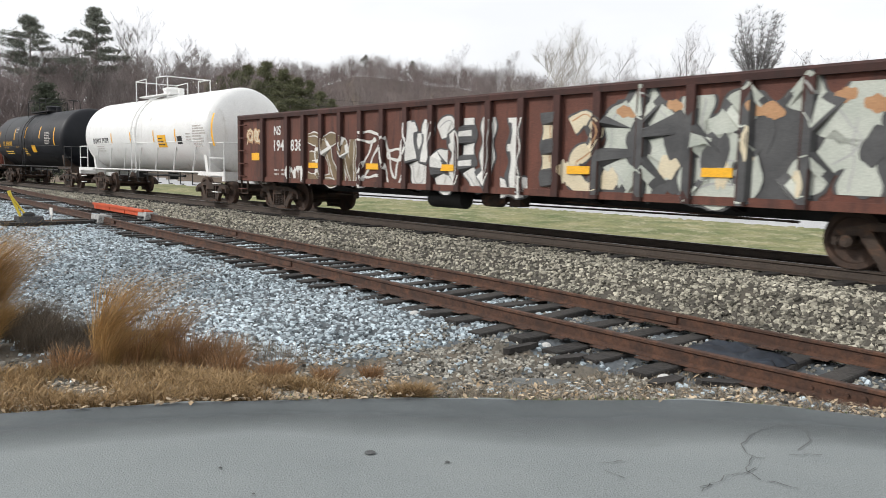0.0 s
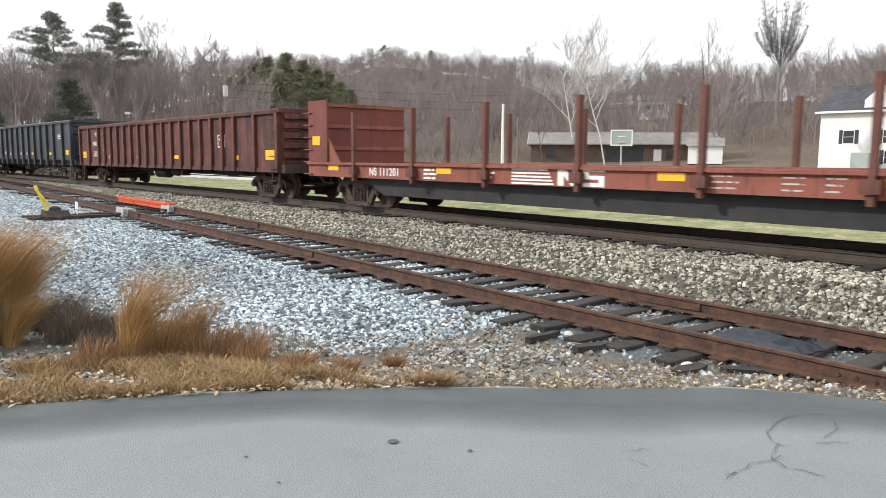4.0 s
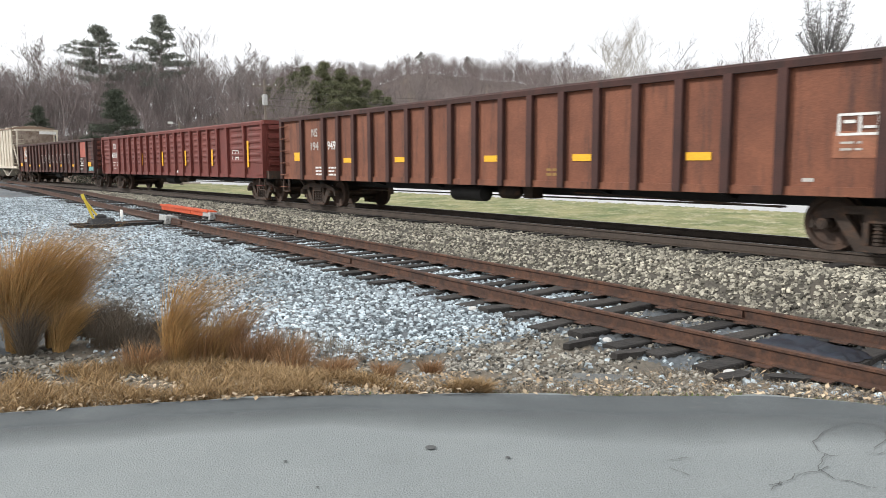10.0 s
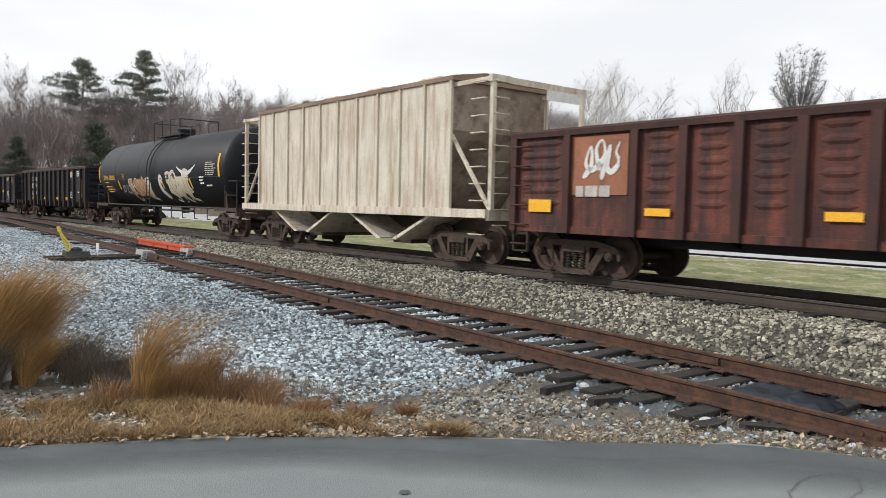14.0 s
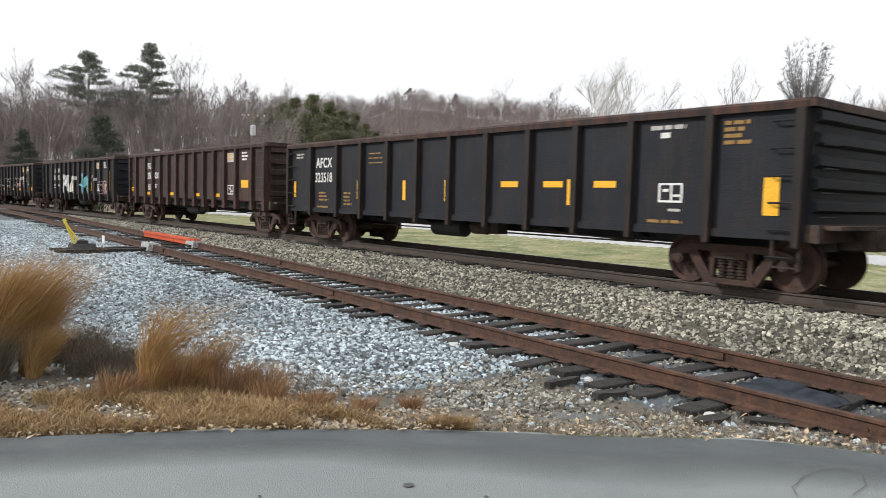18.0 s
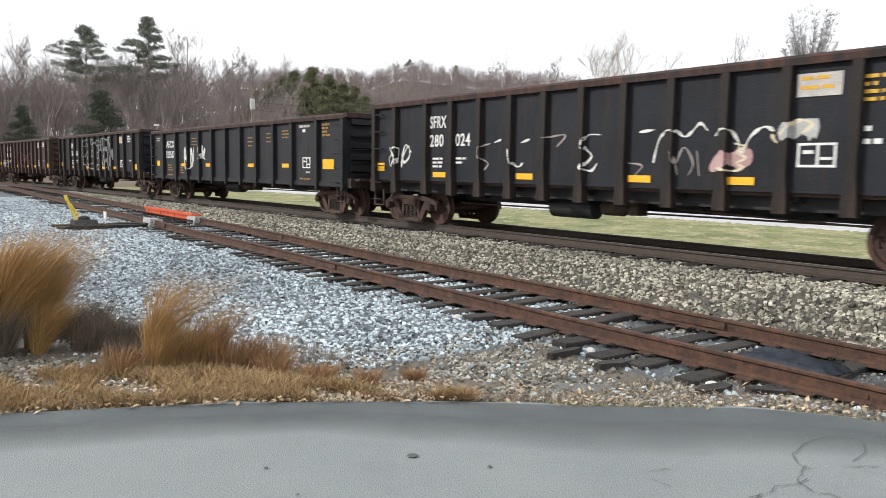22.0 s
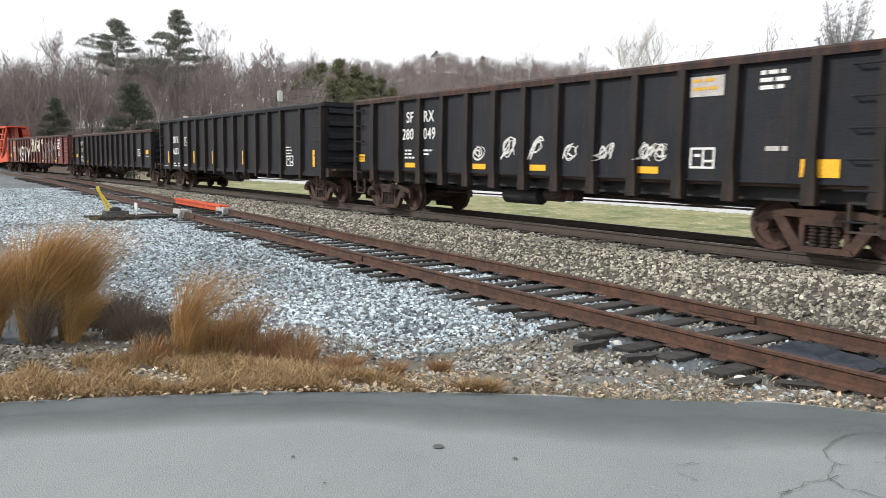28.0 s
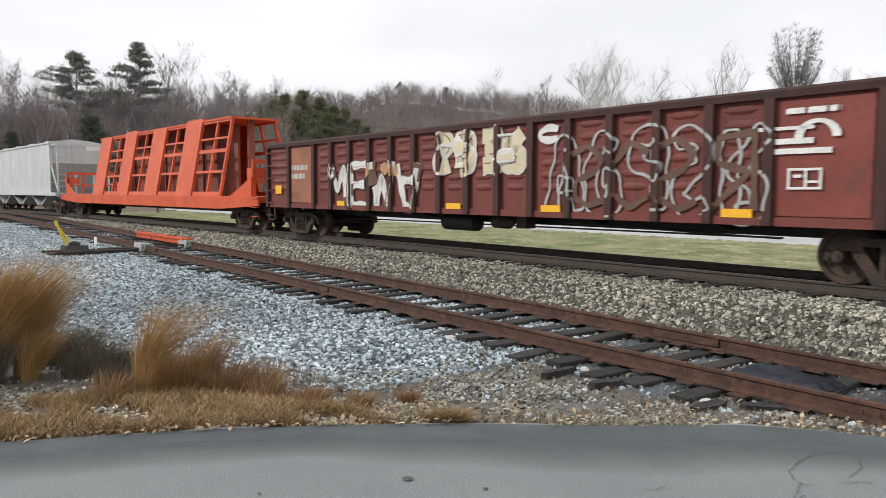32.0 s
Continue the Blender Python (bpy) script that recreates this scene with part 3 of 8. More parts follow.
SPRAY = {
    "white": surf("white_spray", (0.62, 0.61, 0.57), (0.74, 0.73, 0.69), 2.0, 0.6, bump=0.0),
    "cream": surf("cream_spray", (0.62, 0.53, 0.36), (0.70, 0.62, 0.45), 2.0, 0.6, bump=0.0),
    "dimmed": surf("faded_white_spray", (0.26, 0.22, 0.20), (0.40, 0.35, 0.32), 2.0, 0.7, bump=0.0),
    "cyan": surf("cyan_spray", (0.10, 0.36, 0.40), (0.16, 0.46, 0.48), 2.0, 0.6, bump=0.0),
    "grey": surf("grey_spray", (0.05, 0.05, 0.052), (0.085, 0.085, 0.085), 2.0, 0.6, bump=0.0),
    "silver": surf("silver_spray", (0.36, 0.36, 0.35), (0.46, 0.46, 0.44), 2.0, 0.55, bump=0.0),
    "rust": surf("faded_orange_spray", (0.40, 0.20, 0.09), (0.52, 0.30, 0.15), 2.0, 0.6, bump=0.0),
    "pale": surf("pale_green_spray", (0.44, 0.47, 0.41), (0.56, 0.58, 0.51), 2.0, 0.6, bump=0.0),
    "rib": surf("brown_spray", (0.10, 0.05, 0.035), (0.15, 0.08, 0.05), 2.0, 0.7, bump=0.0),
    "teal": surf("teal_spray", (0.05, 0.20, 0.23), (0.09, 0.29, 0.31), 2.0, 0.6, bump=0.0),
    "pink": surf("pink_spray", (0.40, 0.24, 0.23), (0.52, 0.33, 0.31), 2.0, 0.6, bump=0.0),
    "olive": surf("olive_brown_spray", (0.15, 0.11, 0.06), (0.24, 0.17, 0.09), 2.0, 0.6, bump=0.0),
    "red": surf("red_spray", (0.19, 0.075, 0.065), (0.26, 0.11, 0.095), 2.0, 0.6, bump=0.0),
}


def wheelset_mesh(mat="wheel"):
    s = Shape()
    for y in (-0.755, 0.755):
        w = 1 if y > 0 else -1
        s.lathe([(y - 0.065 * w, 0.30), (y - 0.065 * w, 0.455), (y - 0.035 * w, 0.455), (y - 0.03 * w, 0.425), (y + 0.065 * w, 0.415), (y + 0.065 * w, 0.34), (y + 0.03 * w, 0.32), (y + 0.02 * w, 0.15), (y + 0.07 * w, 0.12), (y + 0.07 * w, 0.02)], 28, "y", (0, 0, 0))
    s.tube((0, -1.08, 0), (0, 1.08, 0), 0.075, 10)
    return s.mesh("wheelset", M[mat], True)


def frame_mesh(mat="grime"):
    """Cast side frame: straight top member, sloping shoulders to the bearings, diagonals down to the spring seat."""
    s = Shape()
    y0, y1 = -0.06, 0.06
    s.prism([(-0.60, 0.57), (0.60, 0.57), (0.56, 0.69), (-0.56, 0.69)], "y", y0, y1)
    for d in (-1, 1):
        s.prism([(d * 0.56, 0.69), (d * 0.60, 0.57), (d * 0.80, 0.50), (d * 1.06, 0.47), (d * 1.10, 0.52), (d * 0.98, 0.60)], "y", y0, y1)
        s.prism([(d * 1.10, 0.52), (d * 1.12, 0.36), (d * 1.05, 0.34), (d * 1.02, 0.50)], "y", y0, y1)
        s.prism([(d * 0.78, 0.53), (d * 0.62, 0.58), (d * 0.32, 0.15), (d * 0.36, 0.06), (d * 0.46, 0.06)], "y", y0 * 0.95, y1 * 0.95)
        s.prism([(d * 0.29, 0.58), (d * 0.37, 0.58), (d * 0.37, 0.12), (d * 0.29, 0.12)], "y", y0 * 0.8, y1 * 0.8)
        s.tube((d * 0.9, -0.15, 0.42), (d * 0.9, 0.02, 0.42), 0.085, 12).tube((d * 0.9, -0.17, 0.42), (d * 0.9, -0.15, 0.42), 0.05, 8)
    s.prism([(-0.46, 0.05), (0.46, 0.05), (0.40, 0.14), (-0.40, 0.14)], "y", y0 - 0.03, y1 + 0.03)
    s.box(-0.28, 0.28, y0 - 0.03, y1, 0.46, 0.58)
    return s.mesh("side_frame", M[mat])


def spring_mesh():
    s = Shape()
    rings = []
    for j in range(6):
        z = 0.14 + j * 0.054
        rings += [(z, 0.046), (z + 0.012, 0.072), (z + 0.030, 0.072), (z + 0.042, 0.046)]
    return s.lathe(rings, 8, "z").mesh("spring", M["grime"])


def bolster_mesh():
    s = Shape().prism([(-0.2, 0.42), (0.2, 0.42), (0.24, 0.62), (-0.24, 0.62)], "y", -1.0, 1.0)
    s.lathe([(0.6, 0.2), (0.72, 0.2)], 12, "z")
    s.box(-0.62, -0.5, -0.85, 0.85, 0.24, 0.36).box(0.5, 0.62, -0.85, 0.85, 0.24, 0.36)
    return s.mesh("truck", M["grime"])


def coupler_mesh():
    s = Shape().box(-0.1, 0.42, -0.09, 0.09, 0.73, 0.92)
    s.prism([(0.4, -0.17), (0.62, -0.19), (0.70, -0.1), (0.56, 0.0), (0.68, 0.08), (0.62, 0.16), (0.4, 0.15)], "z", 0.70, 0.97)
    s.tube((0.55, -0.05, 0.72), (0.5, -0.06, 0.45), 0.025, 6)
    s.tube((0.1, -0.28, 0.78), (0.45, -0.2, 0.5), 0.028, 6)
    s.tube((0.45, -0.2, 0.5), (0.68, -0.06, 0.52), 0.028, 6)
    return s.mesh("coupler", M["grime"])


WHEELS, FRAME, SPRING, BOLSTER, COUPLER = wheelset_mesh(), frame_mesh(), spring_mesh(), bolster_mesh(), coupler_mesh()
WHEELS_RUSTY, FRAME_RUSTY = wheelset_mesh("rusty_wheel"), frame_mesh("rusty_truck")
CARS, WHEELSETS = [], []


def running_gear(car, length, inset, coupler_at=None, rusty=False):
    for d in (-1, 1):
        truck = part("truck", BOLSTER, None, car, "dirty three-piece freight truck", m=pose(d * (length / 2 - inset), 0, 0))
        for y in (-1.0, 1.0):
            part("side_frame", FRAME_RUSTY if rusty else FRAME, None, truck, m=pose(0, y, 0, 0, 0, 0 if y < 0 else 180))
            for sx in (-0.17, 0.0, 0.17):
                part("spring", SPRING, None, truck, m=pose(sx, y, 0))
        for x in (-0.9, 0.9):
            w = part("wheelset", WHEELS_RUSTY if rusty else WHEELS, None, truck, m=pose(x, 0, 0.42))
            WHEELSETS.append((w, car))
        part("coupler", COUPLER, None, car, m=pose(d * (coupler_at or length / 2), 0, 0, 0, 0, 0 if d > 0 else 180))


def lettering(car, text, x, z, size, y, mat="white", squeeze=1.0, wrap=None):
    """Raised lettering on the near side; x and z name its lower left corner."""
    cu = bpy.data.curves.new("lettering", "FONT")
    cu.body, cu.size, cu.extrude = text, size, 0.003
    cu.space_character = 1.1
    cu.offset = size * 0.016
    tmp = bpy.data.objects.new("lettering", cu)
    me = bpy.data.meshes.new_from_object(tmp)
    bpy.data.objects.remove(tmp)
    me.materials.append(M[mat])
    me.transform(Matrix.Diagonal((squeeze, 1, 1, 1)))
    if wrap:
        r, zc = wrap
        for v in me.vertices:
            a, b, c = v.co
            v.co = (x + a, -math.sqrt((r + 0.004 + c) ** 2 - (z + b - zc) ** 2), z + b)
        return part("lettering", me, None, car)
    return part("lettering", me, None, car, m=pose(x, y, z, 90, 0, 0))


def bars(car, x, z, w, n, y, mat="white", h=0.045, gap=0.09, wrap=None):
    """Small print as plain bars."""
    rnd = random.Random(int(x * 100) + n)
    s = Shape()
    for i in range(n):
        a = x
        if wrap:
            y = -math.sqrt(wrap[0] ** 2 - (z - i * gap - h / 2 - wrap[1]) ** 2) - 0.003
        end = x + w * rnd.uniform(0.6, 1.0)
        while a < end:
            b = min(a + rnd.uniform(0.08, 0.3), end)
            s.box(a, b, y - 0.003, y, z - i * gap - h, z - i * gap)
            a = b + 0.04
    return tagged(part("small_print", s, M[mat], car), kind="stuff")


def data_box(car, x, z, y, w=0.55, h=0.42):
    s = Shape()
    t = 0.035
    s.box(x, x + w, y - 0.003, y, z, z + t).box(x, x + w, y - 0.003, y, z + h - t, z + h)
    s.box(x, x + t, y - 0.003, y, z + t, z + h - t).box(x + w - t, x + w, y - 0.003, y, z + t, z + h - t).box(x + w * 0.5, x + w * 0.5 + t, y - 0.003, y, z + t, z + h - t)
    s.box(x + 0.08, x + w * 0.42, y - 0.003, y, z + h * 0.55, z + h * 0.7).box(x + w * 0.6, x + w * 0.9, y - 0.003, y, z + h * 0.3, z + h * 0.42)
    part("stencil_box", s, M["white"], car)


def reflectors(car, xs, z, y, w=0.42, h=0.11, upright=False):
    me = Shape().box(-w / 2, w / 2, -0.006, 0, 0, h).mesh("reflector", M["reflect"]) if not upright else Shape().box(-h / 2, h / 2, -0.006, 0, 0, w).mesh("reflector", M["reflect"])
    for x in xs:
        part("reflector", me, None, car, "yellow reflective strip", m=pose(x, y, z))


# loose shapes of sprayed strokes in a unit square: loops, hooks, arches, zigzags
FORMS = [
    [(0.9, 0.7), (0.5, 1.0), (0.1, 0.6), (0.5, 0.3), (0.9, 0.6), (0.6, 0.9), (0.3, 0.5), (0.1, 0.0)],
    [(0.0, 0.2), (0.3, 0.7), (0.2, 1.0), (0.05, 0.7), (0.5, 0.2), (0.9, 0.5), (0.7, 0.8), (0.5, 0.4), (1.0, 0.1)],
    [(0.1, 0.9), (0.7, 0.8), (0.9, 0.4), (0.4, 0.3), (0.15, 0.6), (0.6, 0.65), (0.75, 0.05)],
    [(0.5, 1.0), (0.1, 0.7), (0.15, 0.2), (0.5, 0.0), (0.88, 0.25), (0.85, 0.75), (0.45, 0.9), (0.35, 0.4), (0.7, 0.3)],
    [(0.1, 0.1), (0.2, 0.9), (0.45, 0.75), (0.3, 0.3), (0.6, 0.15), (0.9, 0.35), (0.75, 0.7), (0.95, 0.95)],
    [(0.95, 0.15), (0.5, 0.05), (0.1, 0.35), (0.35, 0.6), (0.05, 0.9), (0.6, 0.95), (0.95, 0.75), (0.6, 0.5), (0.9, 0.3)],
]


def spray(car, x0, x1, z0, z1, seed, colours, depth_at, width=0.8, bold=0.11, slant=0.12, wrap=None, tangle=1):
    """Sprayed scrawl: curved ribbons that follow panels and ribs; first colour the fill, second its outline, third loose accents."""
    rnd = random.Random(seed)
    h = z1 - z0
    layers = {}

    def ribbon(key, pts, w, lift):
        s = layers.setdefault(key, Shape())
        path = []
        ext = [pts[0], *pts, pts[-1]]
        for i in range(len(pts) - 1):
            p0, p1, p2, p3 = ext[i], ext[i + 1], ext[i + 2], ext[i + 3]
            m = max(2, int(math.dist(p1, p2) / 0.035))
            for j in range(m):
                t = j / m
                path.append(tuple(0.5 * (2 * p1[k] + (p2[k] - p0[k]) * t + (2 * p0[k] - 5 * p1[k] + 4 * p2[k] - p3[k]) * t * t + (3 * p1[k] - p0[k] - 3 * p2[k] + p3[k]) * t ** 3) for k in (0, 1)))
        path.append(pts[-1])
        n = len(path)
        base = len(s.v)
        for i, (px, pz) in enumerate(path):
            qx, qz = path[min(i + 1, n - 1)]
            rx, rz = path[max(i - 1, 0)]
            d = math.hypot(qx - rx, qz - rz) or 1.0
            ww = w * (0.75 + 0.35 * math.sin(i * 0.21 + seed)) * min(1.0, 0.35 + 0.25 * min(i, n - 1 - i))
            for e in (-1, 1):
                x, z = px - e * (qz - rz) / d * ww, pz + e * (qx - rx) / d * ww
                x, z = min(max(x, x0 - 0.1), x1 + 0.1), min(max(z, z0), z1)
                y = -math.sqrt((wrap[0] + 0.006) ** 2 - (z - wrap[1]) ** 2) if wrap else depth_at(x) - 0.004
                s.v.append((x, y - lift, z))
        s.f += [(base + 2 * i, base + 2 * i + 2, base + 2 * i + 3, base + 2 * i + 1) for i in range(n - 1)]
    x, lift = x0 + 0.1, 0.0
    while x < x1 - width * 0.5:
        w = width * rnd.uniform(0.8, 1.15)
        for _ in range(tangle):
            grid = [(x + a * w + slant * b * h, z0 + 0.08 * h + b * 0.84 * h) for a in (0.05, 0.5, 0.95) for b in (0.0, 0.33, 0.66, 1.0)]
            flip = rnd.random() < 0.4
            pts = [(x + (1 - a if flip else a) * w * 0.95 + slant * b * h + rnd.uniform(-0.11, 0.11) * w, z0 + 0.08 * h + min(max(b + rnd.uniform(-0.09, 0.09), 0), 1) * 0.84 * h) for a, b in rnd.choice(FORMS)]
            if len(colours) > 1:
                ribbon(colours[1], pts, bold + 0.045, lift)
            ribbon(colours[0], pts, bold, lift + 0.0012)
            if len(colours) > 2:
                acc = rnd.sample(grid, 3)
                ribbon(colours[2], acc, bold * 0.35, lift + 0.002)
            lift += 0.0006
        x += w * 0.95
    for key, s in layers.items():
        me = bpy.data.meshes.new("graffiti")
        me.from_pydata(s.v, [], s.f)
        me.materials.append(SPRAY[key])
        tagged(part("graffiti", me, None, car, key + " spray paint lettering"), kind="stuff")


def blobs(car, x0, x1, z0, z1, seed, colour, depth_at, n, rx, rz, lift=0.0):
    """Rounded fields of spray paint, each a smooth-edged patch that follows panels and ribs."""
    rnd = random.Random(seed)
    s = Shape()
    for i in range(n):
        cx = x0 + (x1 - x0) * (i + rnd.random()) / n
        cz = rnd.uniform(z0 + rz * 0.6, z1 - rz * 0.6)
        a, b = rx * rnd.uniform(0.6, 1.3), rz * rnd.uniform(0.7, 1.2)
        tilt, ph = rnd.uniform(-0.5, 0.5), rnd.uniform(0, 6)
        m = 26
        base = len(s.v)
        for j in range(m + 1):
            f = -1 + 2 * j / m
            x = cx + a * f
            hh = b * math.sqrt(max(1 - abs(f) ** 2.6, 0)) * (1 + 0.18 * math.sin(f * 7 + ph))
            y = depth_at(x) - 0.004 - lift - i * 0.0002
            s.v += [(x, y, max(cz + tilt * a * f - hh, z0)), (x, y, min(max(cz + tilt * a * f + hh, z0), z1))]
        s.f += [(base + 2 * j, base + 2 * j + 2, base + 2 * j + 3, base + 2 * j + 1) for j in range(m)]
    me = bpy.data.meshes.new("graffiti")
    me.from_pydata(s.v, [], s.f)
    me.materials.append(SPRAY[colour])
    tagged(part("graffiti", me, None, car, colour + " field of spray paint"), kind="stuff")


def strokes(car, lines, colour, bold, depth_at):
    """Thin sprayed lines: each a smooth ribbon through a few points (x, z) of the side."""
    s = Shape()
    for pts in lines:
        ext = [pts[0], *pts, pts[-1]]
        path = []
        for i in range(len(pts) - 1):
            p0, p1, p2, p3 = ext[i:i + 4]
            for j in range(7):
                t = j / 7
                path.append(tuple(0.5 * (2 * p1[k] + (p2[k] - p0[k]) * t + (2 * p0[k] - 5 * p1[k] + 4 * p2[k] - p3[k]) * t * t + (3 * p1[k] - p0[k] - 3 * p2[k] + p3[k]) * t ** 3) for k in (0, 1)))
        path.append(pts[-1])
        base, n = len(s.v), len(path)
        for i, (px, pz) in enumerate(path):
            (qx, qz), (rx, rz) = path[min(i + 1, n - 1)], path[max(i - 1, 0)]
            d = math.hypot(qx - rx, qz - rz) or 1.0
            w = bold * (0.75 + 0.35 * math.sin(i * 0.5 + px * 9)) * min(1.0, 0.4 + 0.3 * min(i, n - 1 - i))
            for e in (-1, 1):
                x = px - e * (qz - rz) / d * w
                s.v.append((x, depth_at(x) - 0.005, pz + e * (qx - rx) / d * w))
        s.f += [(base + 2 * i, base + 2 * i + 2, base + 2 * i + 3, base + 2 * i + 1) for i in range(n - 1)]
    me = bpy.data.meshes.new("graffiti")
    me.from_pydata(s.v, [], s.f)
    me.materials.append(SPRAY[colour])
    return tagged(part("graffiti", me, None, car, colour + " spray paint scrawl"), kind="stuff")


GLYPHS = {
    "A": [[(0.0, 0.0), (0.36, 0.95), (0.62, 0.95), (1.0, 0.0)], [(0.2, 0.36), (0.8, 0.36)]],
    "B": [[(0.1, 0.0), (0.1, 1.0), (0.72, 0.94), (0.76, 0.62), (0.2, 0.52), (0.9, 0.42), (0.86, 0.08), (0.1, 0.0)]],
    "C": [[(0.95, 0.82), (0.55, 1.0), (0.1, 0.66), (0.12, 0.22), (0.55, 0.0), (0.95, 0.18)]],
    "D": [[(0.1, 0.0), (0.1, 1.0), (0.6, 0.96), (0.94, 0.5), (0.6, 0.04), (0.1, 0.0)]],
    "E": [[(0.95, 0.98), (0.12, 0.96), (0.12, 0.04), (0.95, 0.02)], [(0.12, 0.5), (0.8, 0.52)]],
    "G": [[(0.9, 0.86), (0.45, 1.0), (0.08, 0.55), (0.2, 0.08), (0.62, 0.0), (0.92, 0.15), (0.9, 0.46), (0.5, 0.46)]],
    "I": [[(0.5, 0.0), (0.5, 1.0)]],
    "K": [[(0.12, 0.0), (0.12, 1.0)], [(0.92, 1.0), (0.2, 0.5), (0.96, 0.0)]],
    "L": [[(0.15, 1.0), (0.12, 0.04), (0.95, 0.04)]],
    "M": [[(0.05, 0.0), (0.14, 1.0), (0.5, 0.4), (0.86, 1.0), (0.95, 0.0)]],
    "N": [[(0.1, 0.0), (0.1, 1.0), (0.9, 0.0), (0.9, 1.0)]],
    "O": [[(0.5, 1.0), (0.1, 0.7), (0.12, 0.25), (0.5, 0.0), (0.88, 0.25), (0.9, 0.7), (0.5, 1.0)]],
    "P": [[(0.12, 0.0), (0.12, 1.0), (0.8, 0.95), (0.85, 0.6), (0.12, 0.48)]],
    "R": [[(0.12, 0.0), (0.12, 1.0), (0.8, 0.95), (0.82, 0.62), (0.2, 0.5), (0.95, 0.0)]],
    "S": [[(0.92, 0.86), (0.5, 1.0), (0.12, 0.78), (0.3, 0.56), (0.8, 0.42), (0.88, 0.14), (0.45, 0.0), (0.06, 0.12)]],
    "T": [[(0.0, 0.96), (1.0, 1.0)], [(0.5, 0.98), (0.46, 0.0)]],
    "U": [[(0.1, 1.0), (0.12, 0.2), (0.5, 0.0), (0.88, 0.2), (0.9, 1.0)]],
    "W": [[(0.02, 1.0), (0.25, 0.0), (0.5, 0.7), (0.75, 0.0), (0.98, 1.0)]],
    "Z": [[(0.05, 0.96), (0.95, 1.0), (0.08, 0.04), (0.95, 0.0)]],
}


def letters(car, word, x0, x1, z0, z1, seed, depth_at, fill="white", edge=None, bold=0.15, detail=None, outline=False, slant=0.0, rim=0.04, wrap=None, plain=False):
    """Block letters in spray paint that follow panels and ribs: filled strokes over a wider edge, or hollow outlines alone."""
    rnd = random.Random(seed)
    layers = {}
    w = (x1 - x0) / len(word)
    h = z1 - z0

    def walk_along(pts, step=0.045):
        out = []
        for (ax, az), (bx, bz) in zip(pts, pts[1:]):
            m = max(1, int(math.hypot(bx - ax, bz - az) / step))
            out += [(ax + (bx - ax) * i / m, az + (bz - az) * i / m) for i in range(m)]
        out.append(pts[-1])
        for _ in range(2):
            out = [out[0]] + [tuple((out[i - 1][k] + 2 * out[i][k] + out[i + 1][k]) / 4 for k in (0, 1)) for i in range(1, len(out) - 1)] + [out[-1]]
        return out

    def sides(path, ww):
        a, b = [], []
        n = len(path)
        for i, (px, pz) in enumerate(path):
            qx, qz = path[min(i + 1, n - 1)]
            rx, rz = path[max(i - 1, 0)]
            d = math.hypot(qx - rx, qz - rz) or 1.0
            g = ww * (0.9 + 0.18 * math.sin(i * 0.5 + seed))
            a.append((px - (qz - rz) / d * g, pz + (qx - rx) / d * g))
            b.append((px + (qz - rz) / d * g, pz - (qx - rx) / d * g))
        return a, b

    def ribbon(key, path, ww, lift):
        s = layers.setdefault(key, Shape())
        base = len(s.v)
        for p, q in zip(*sides(path, ww)):
            for x, z in (p, q):
                z = min(max(z, z0 - 0.12), z1 + 0.12)
                y = -math.sqrt((wrap[0] + 0.006) ** 2 - (z - wrap[1]) ** 2) if wrap else depth_at(x) - 0.004
                s.v.append((x, y - lift, z))
        s.f += [(base + 2 * i, base + 2 * i + 2, base + 2 * i + 3, base + 2 * i + 1) for i in range(len(path) - 1)]
    for j, c in enumerate(word):
        lx = x0 + j * w + rnd.uniform(-0.04, 0.04) * w
        up, grow = rnd.uniform(-0.03, 0.03) * h, rnd.uniform(0.94, 1.04)
        inset = bold * 0.7
        flip, turn = not plain and rnd.random() < 0.55, not plain and rnd.random() < 0.4
        for m, stroke in enumerate(GLYPHS[c]):
            pts = [(lx + inset + (1 - a if flip else a) * max(w * 1.02 - 2 * inset, 0.05) + slant * b * h + rnd.uniform(-0.02, 0.02) * w, z0 + up + inset * 0.8 + (1 - b if turn else b) * grow * (h - 1.6 * inset)) for a, b in stroke]
            path = walk_along(pts)
            lift = 0.001 * (j % 3) + 0.0003 * m
            if outline:
                a, b = sides(path, bold)
                ribbon(fill, walk_along(a + b[::-1] + [a[0]]), rim, lift)
                continue
            if edge:
                ribbon(edge, path, bold + rim, lift)
            ribbon(fill, path, bold, lift + 0.004)
            if detail:
                a, b = sides(path, bold * 0.45)
                ribbon(detail, a[1:max(3, int(len(a) * 0.7))], 0.014, lift + 0.0065)
    for key, s in layers.items():
        me = bpy.data.meshes.new("graffiti")
        me.from_pydata(s.v, [], s.f)
        me.materials.append(SPRAY[key])
        tagged(part("graffiti", me, None, car, key + " spray paint lettering"), kind="stuff")


def ladder(car, x, y, z0, z1, n, mat, w=0.42, across=False):
    """Separate bent grab irons, one above another."""
    s = Shape()
    if across:
        s.tube((0, 0, 0), (0, w, 0), 0.016, 6)
    else:
        s.tube((0, 0, 0), (w, 0, 0), 0.016, 6).tube((0, 0, 0), (0, 0.08, 0), 0.014, 5).tube((w, 0, 0), (w, 0.08, 0), 0.014, 5)
    me = s.mesh("rung", mat)
    for i in range(n):
        part("rung", me, None, car, m=pose(x, y, z0 + (z1 - z0) * i / max(n - 1, 1)))


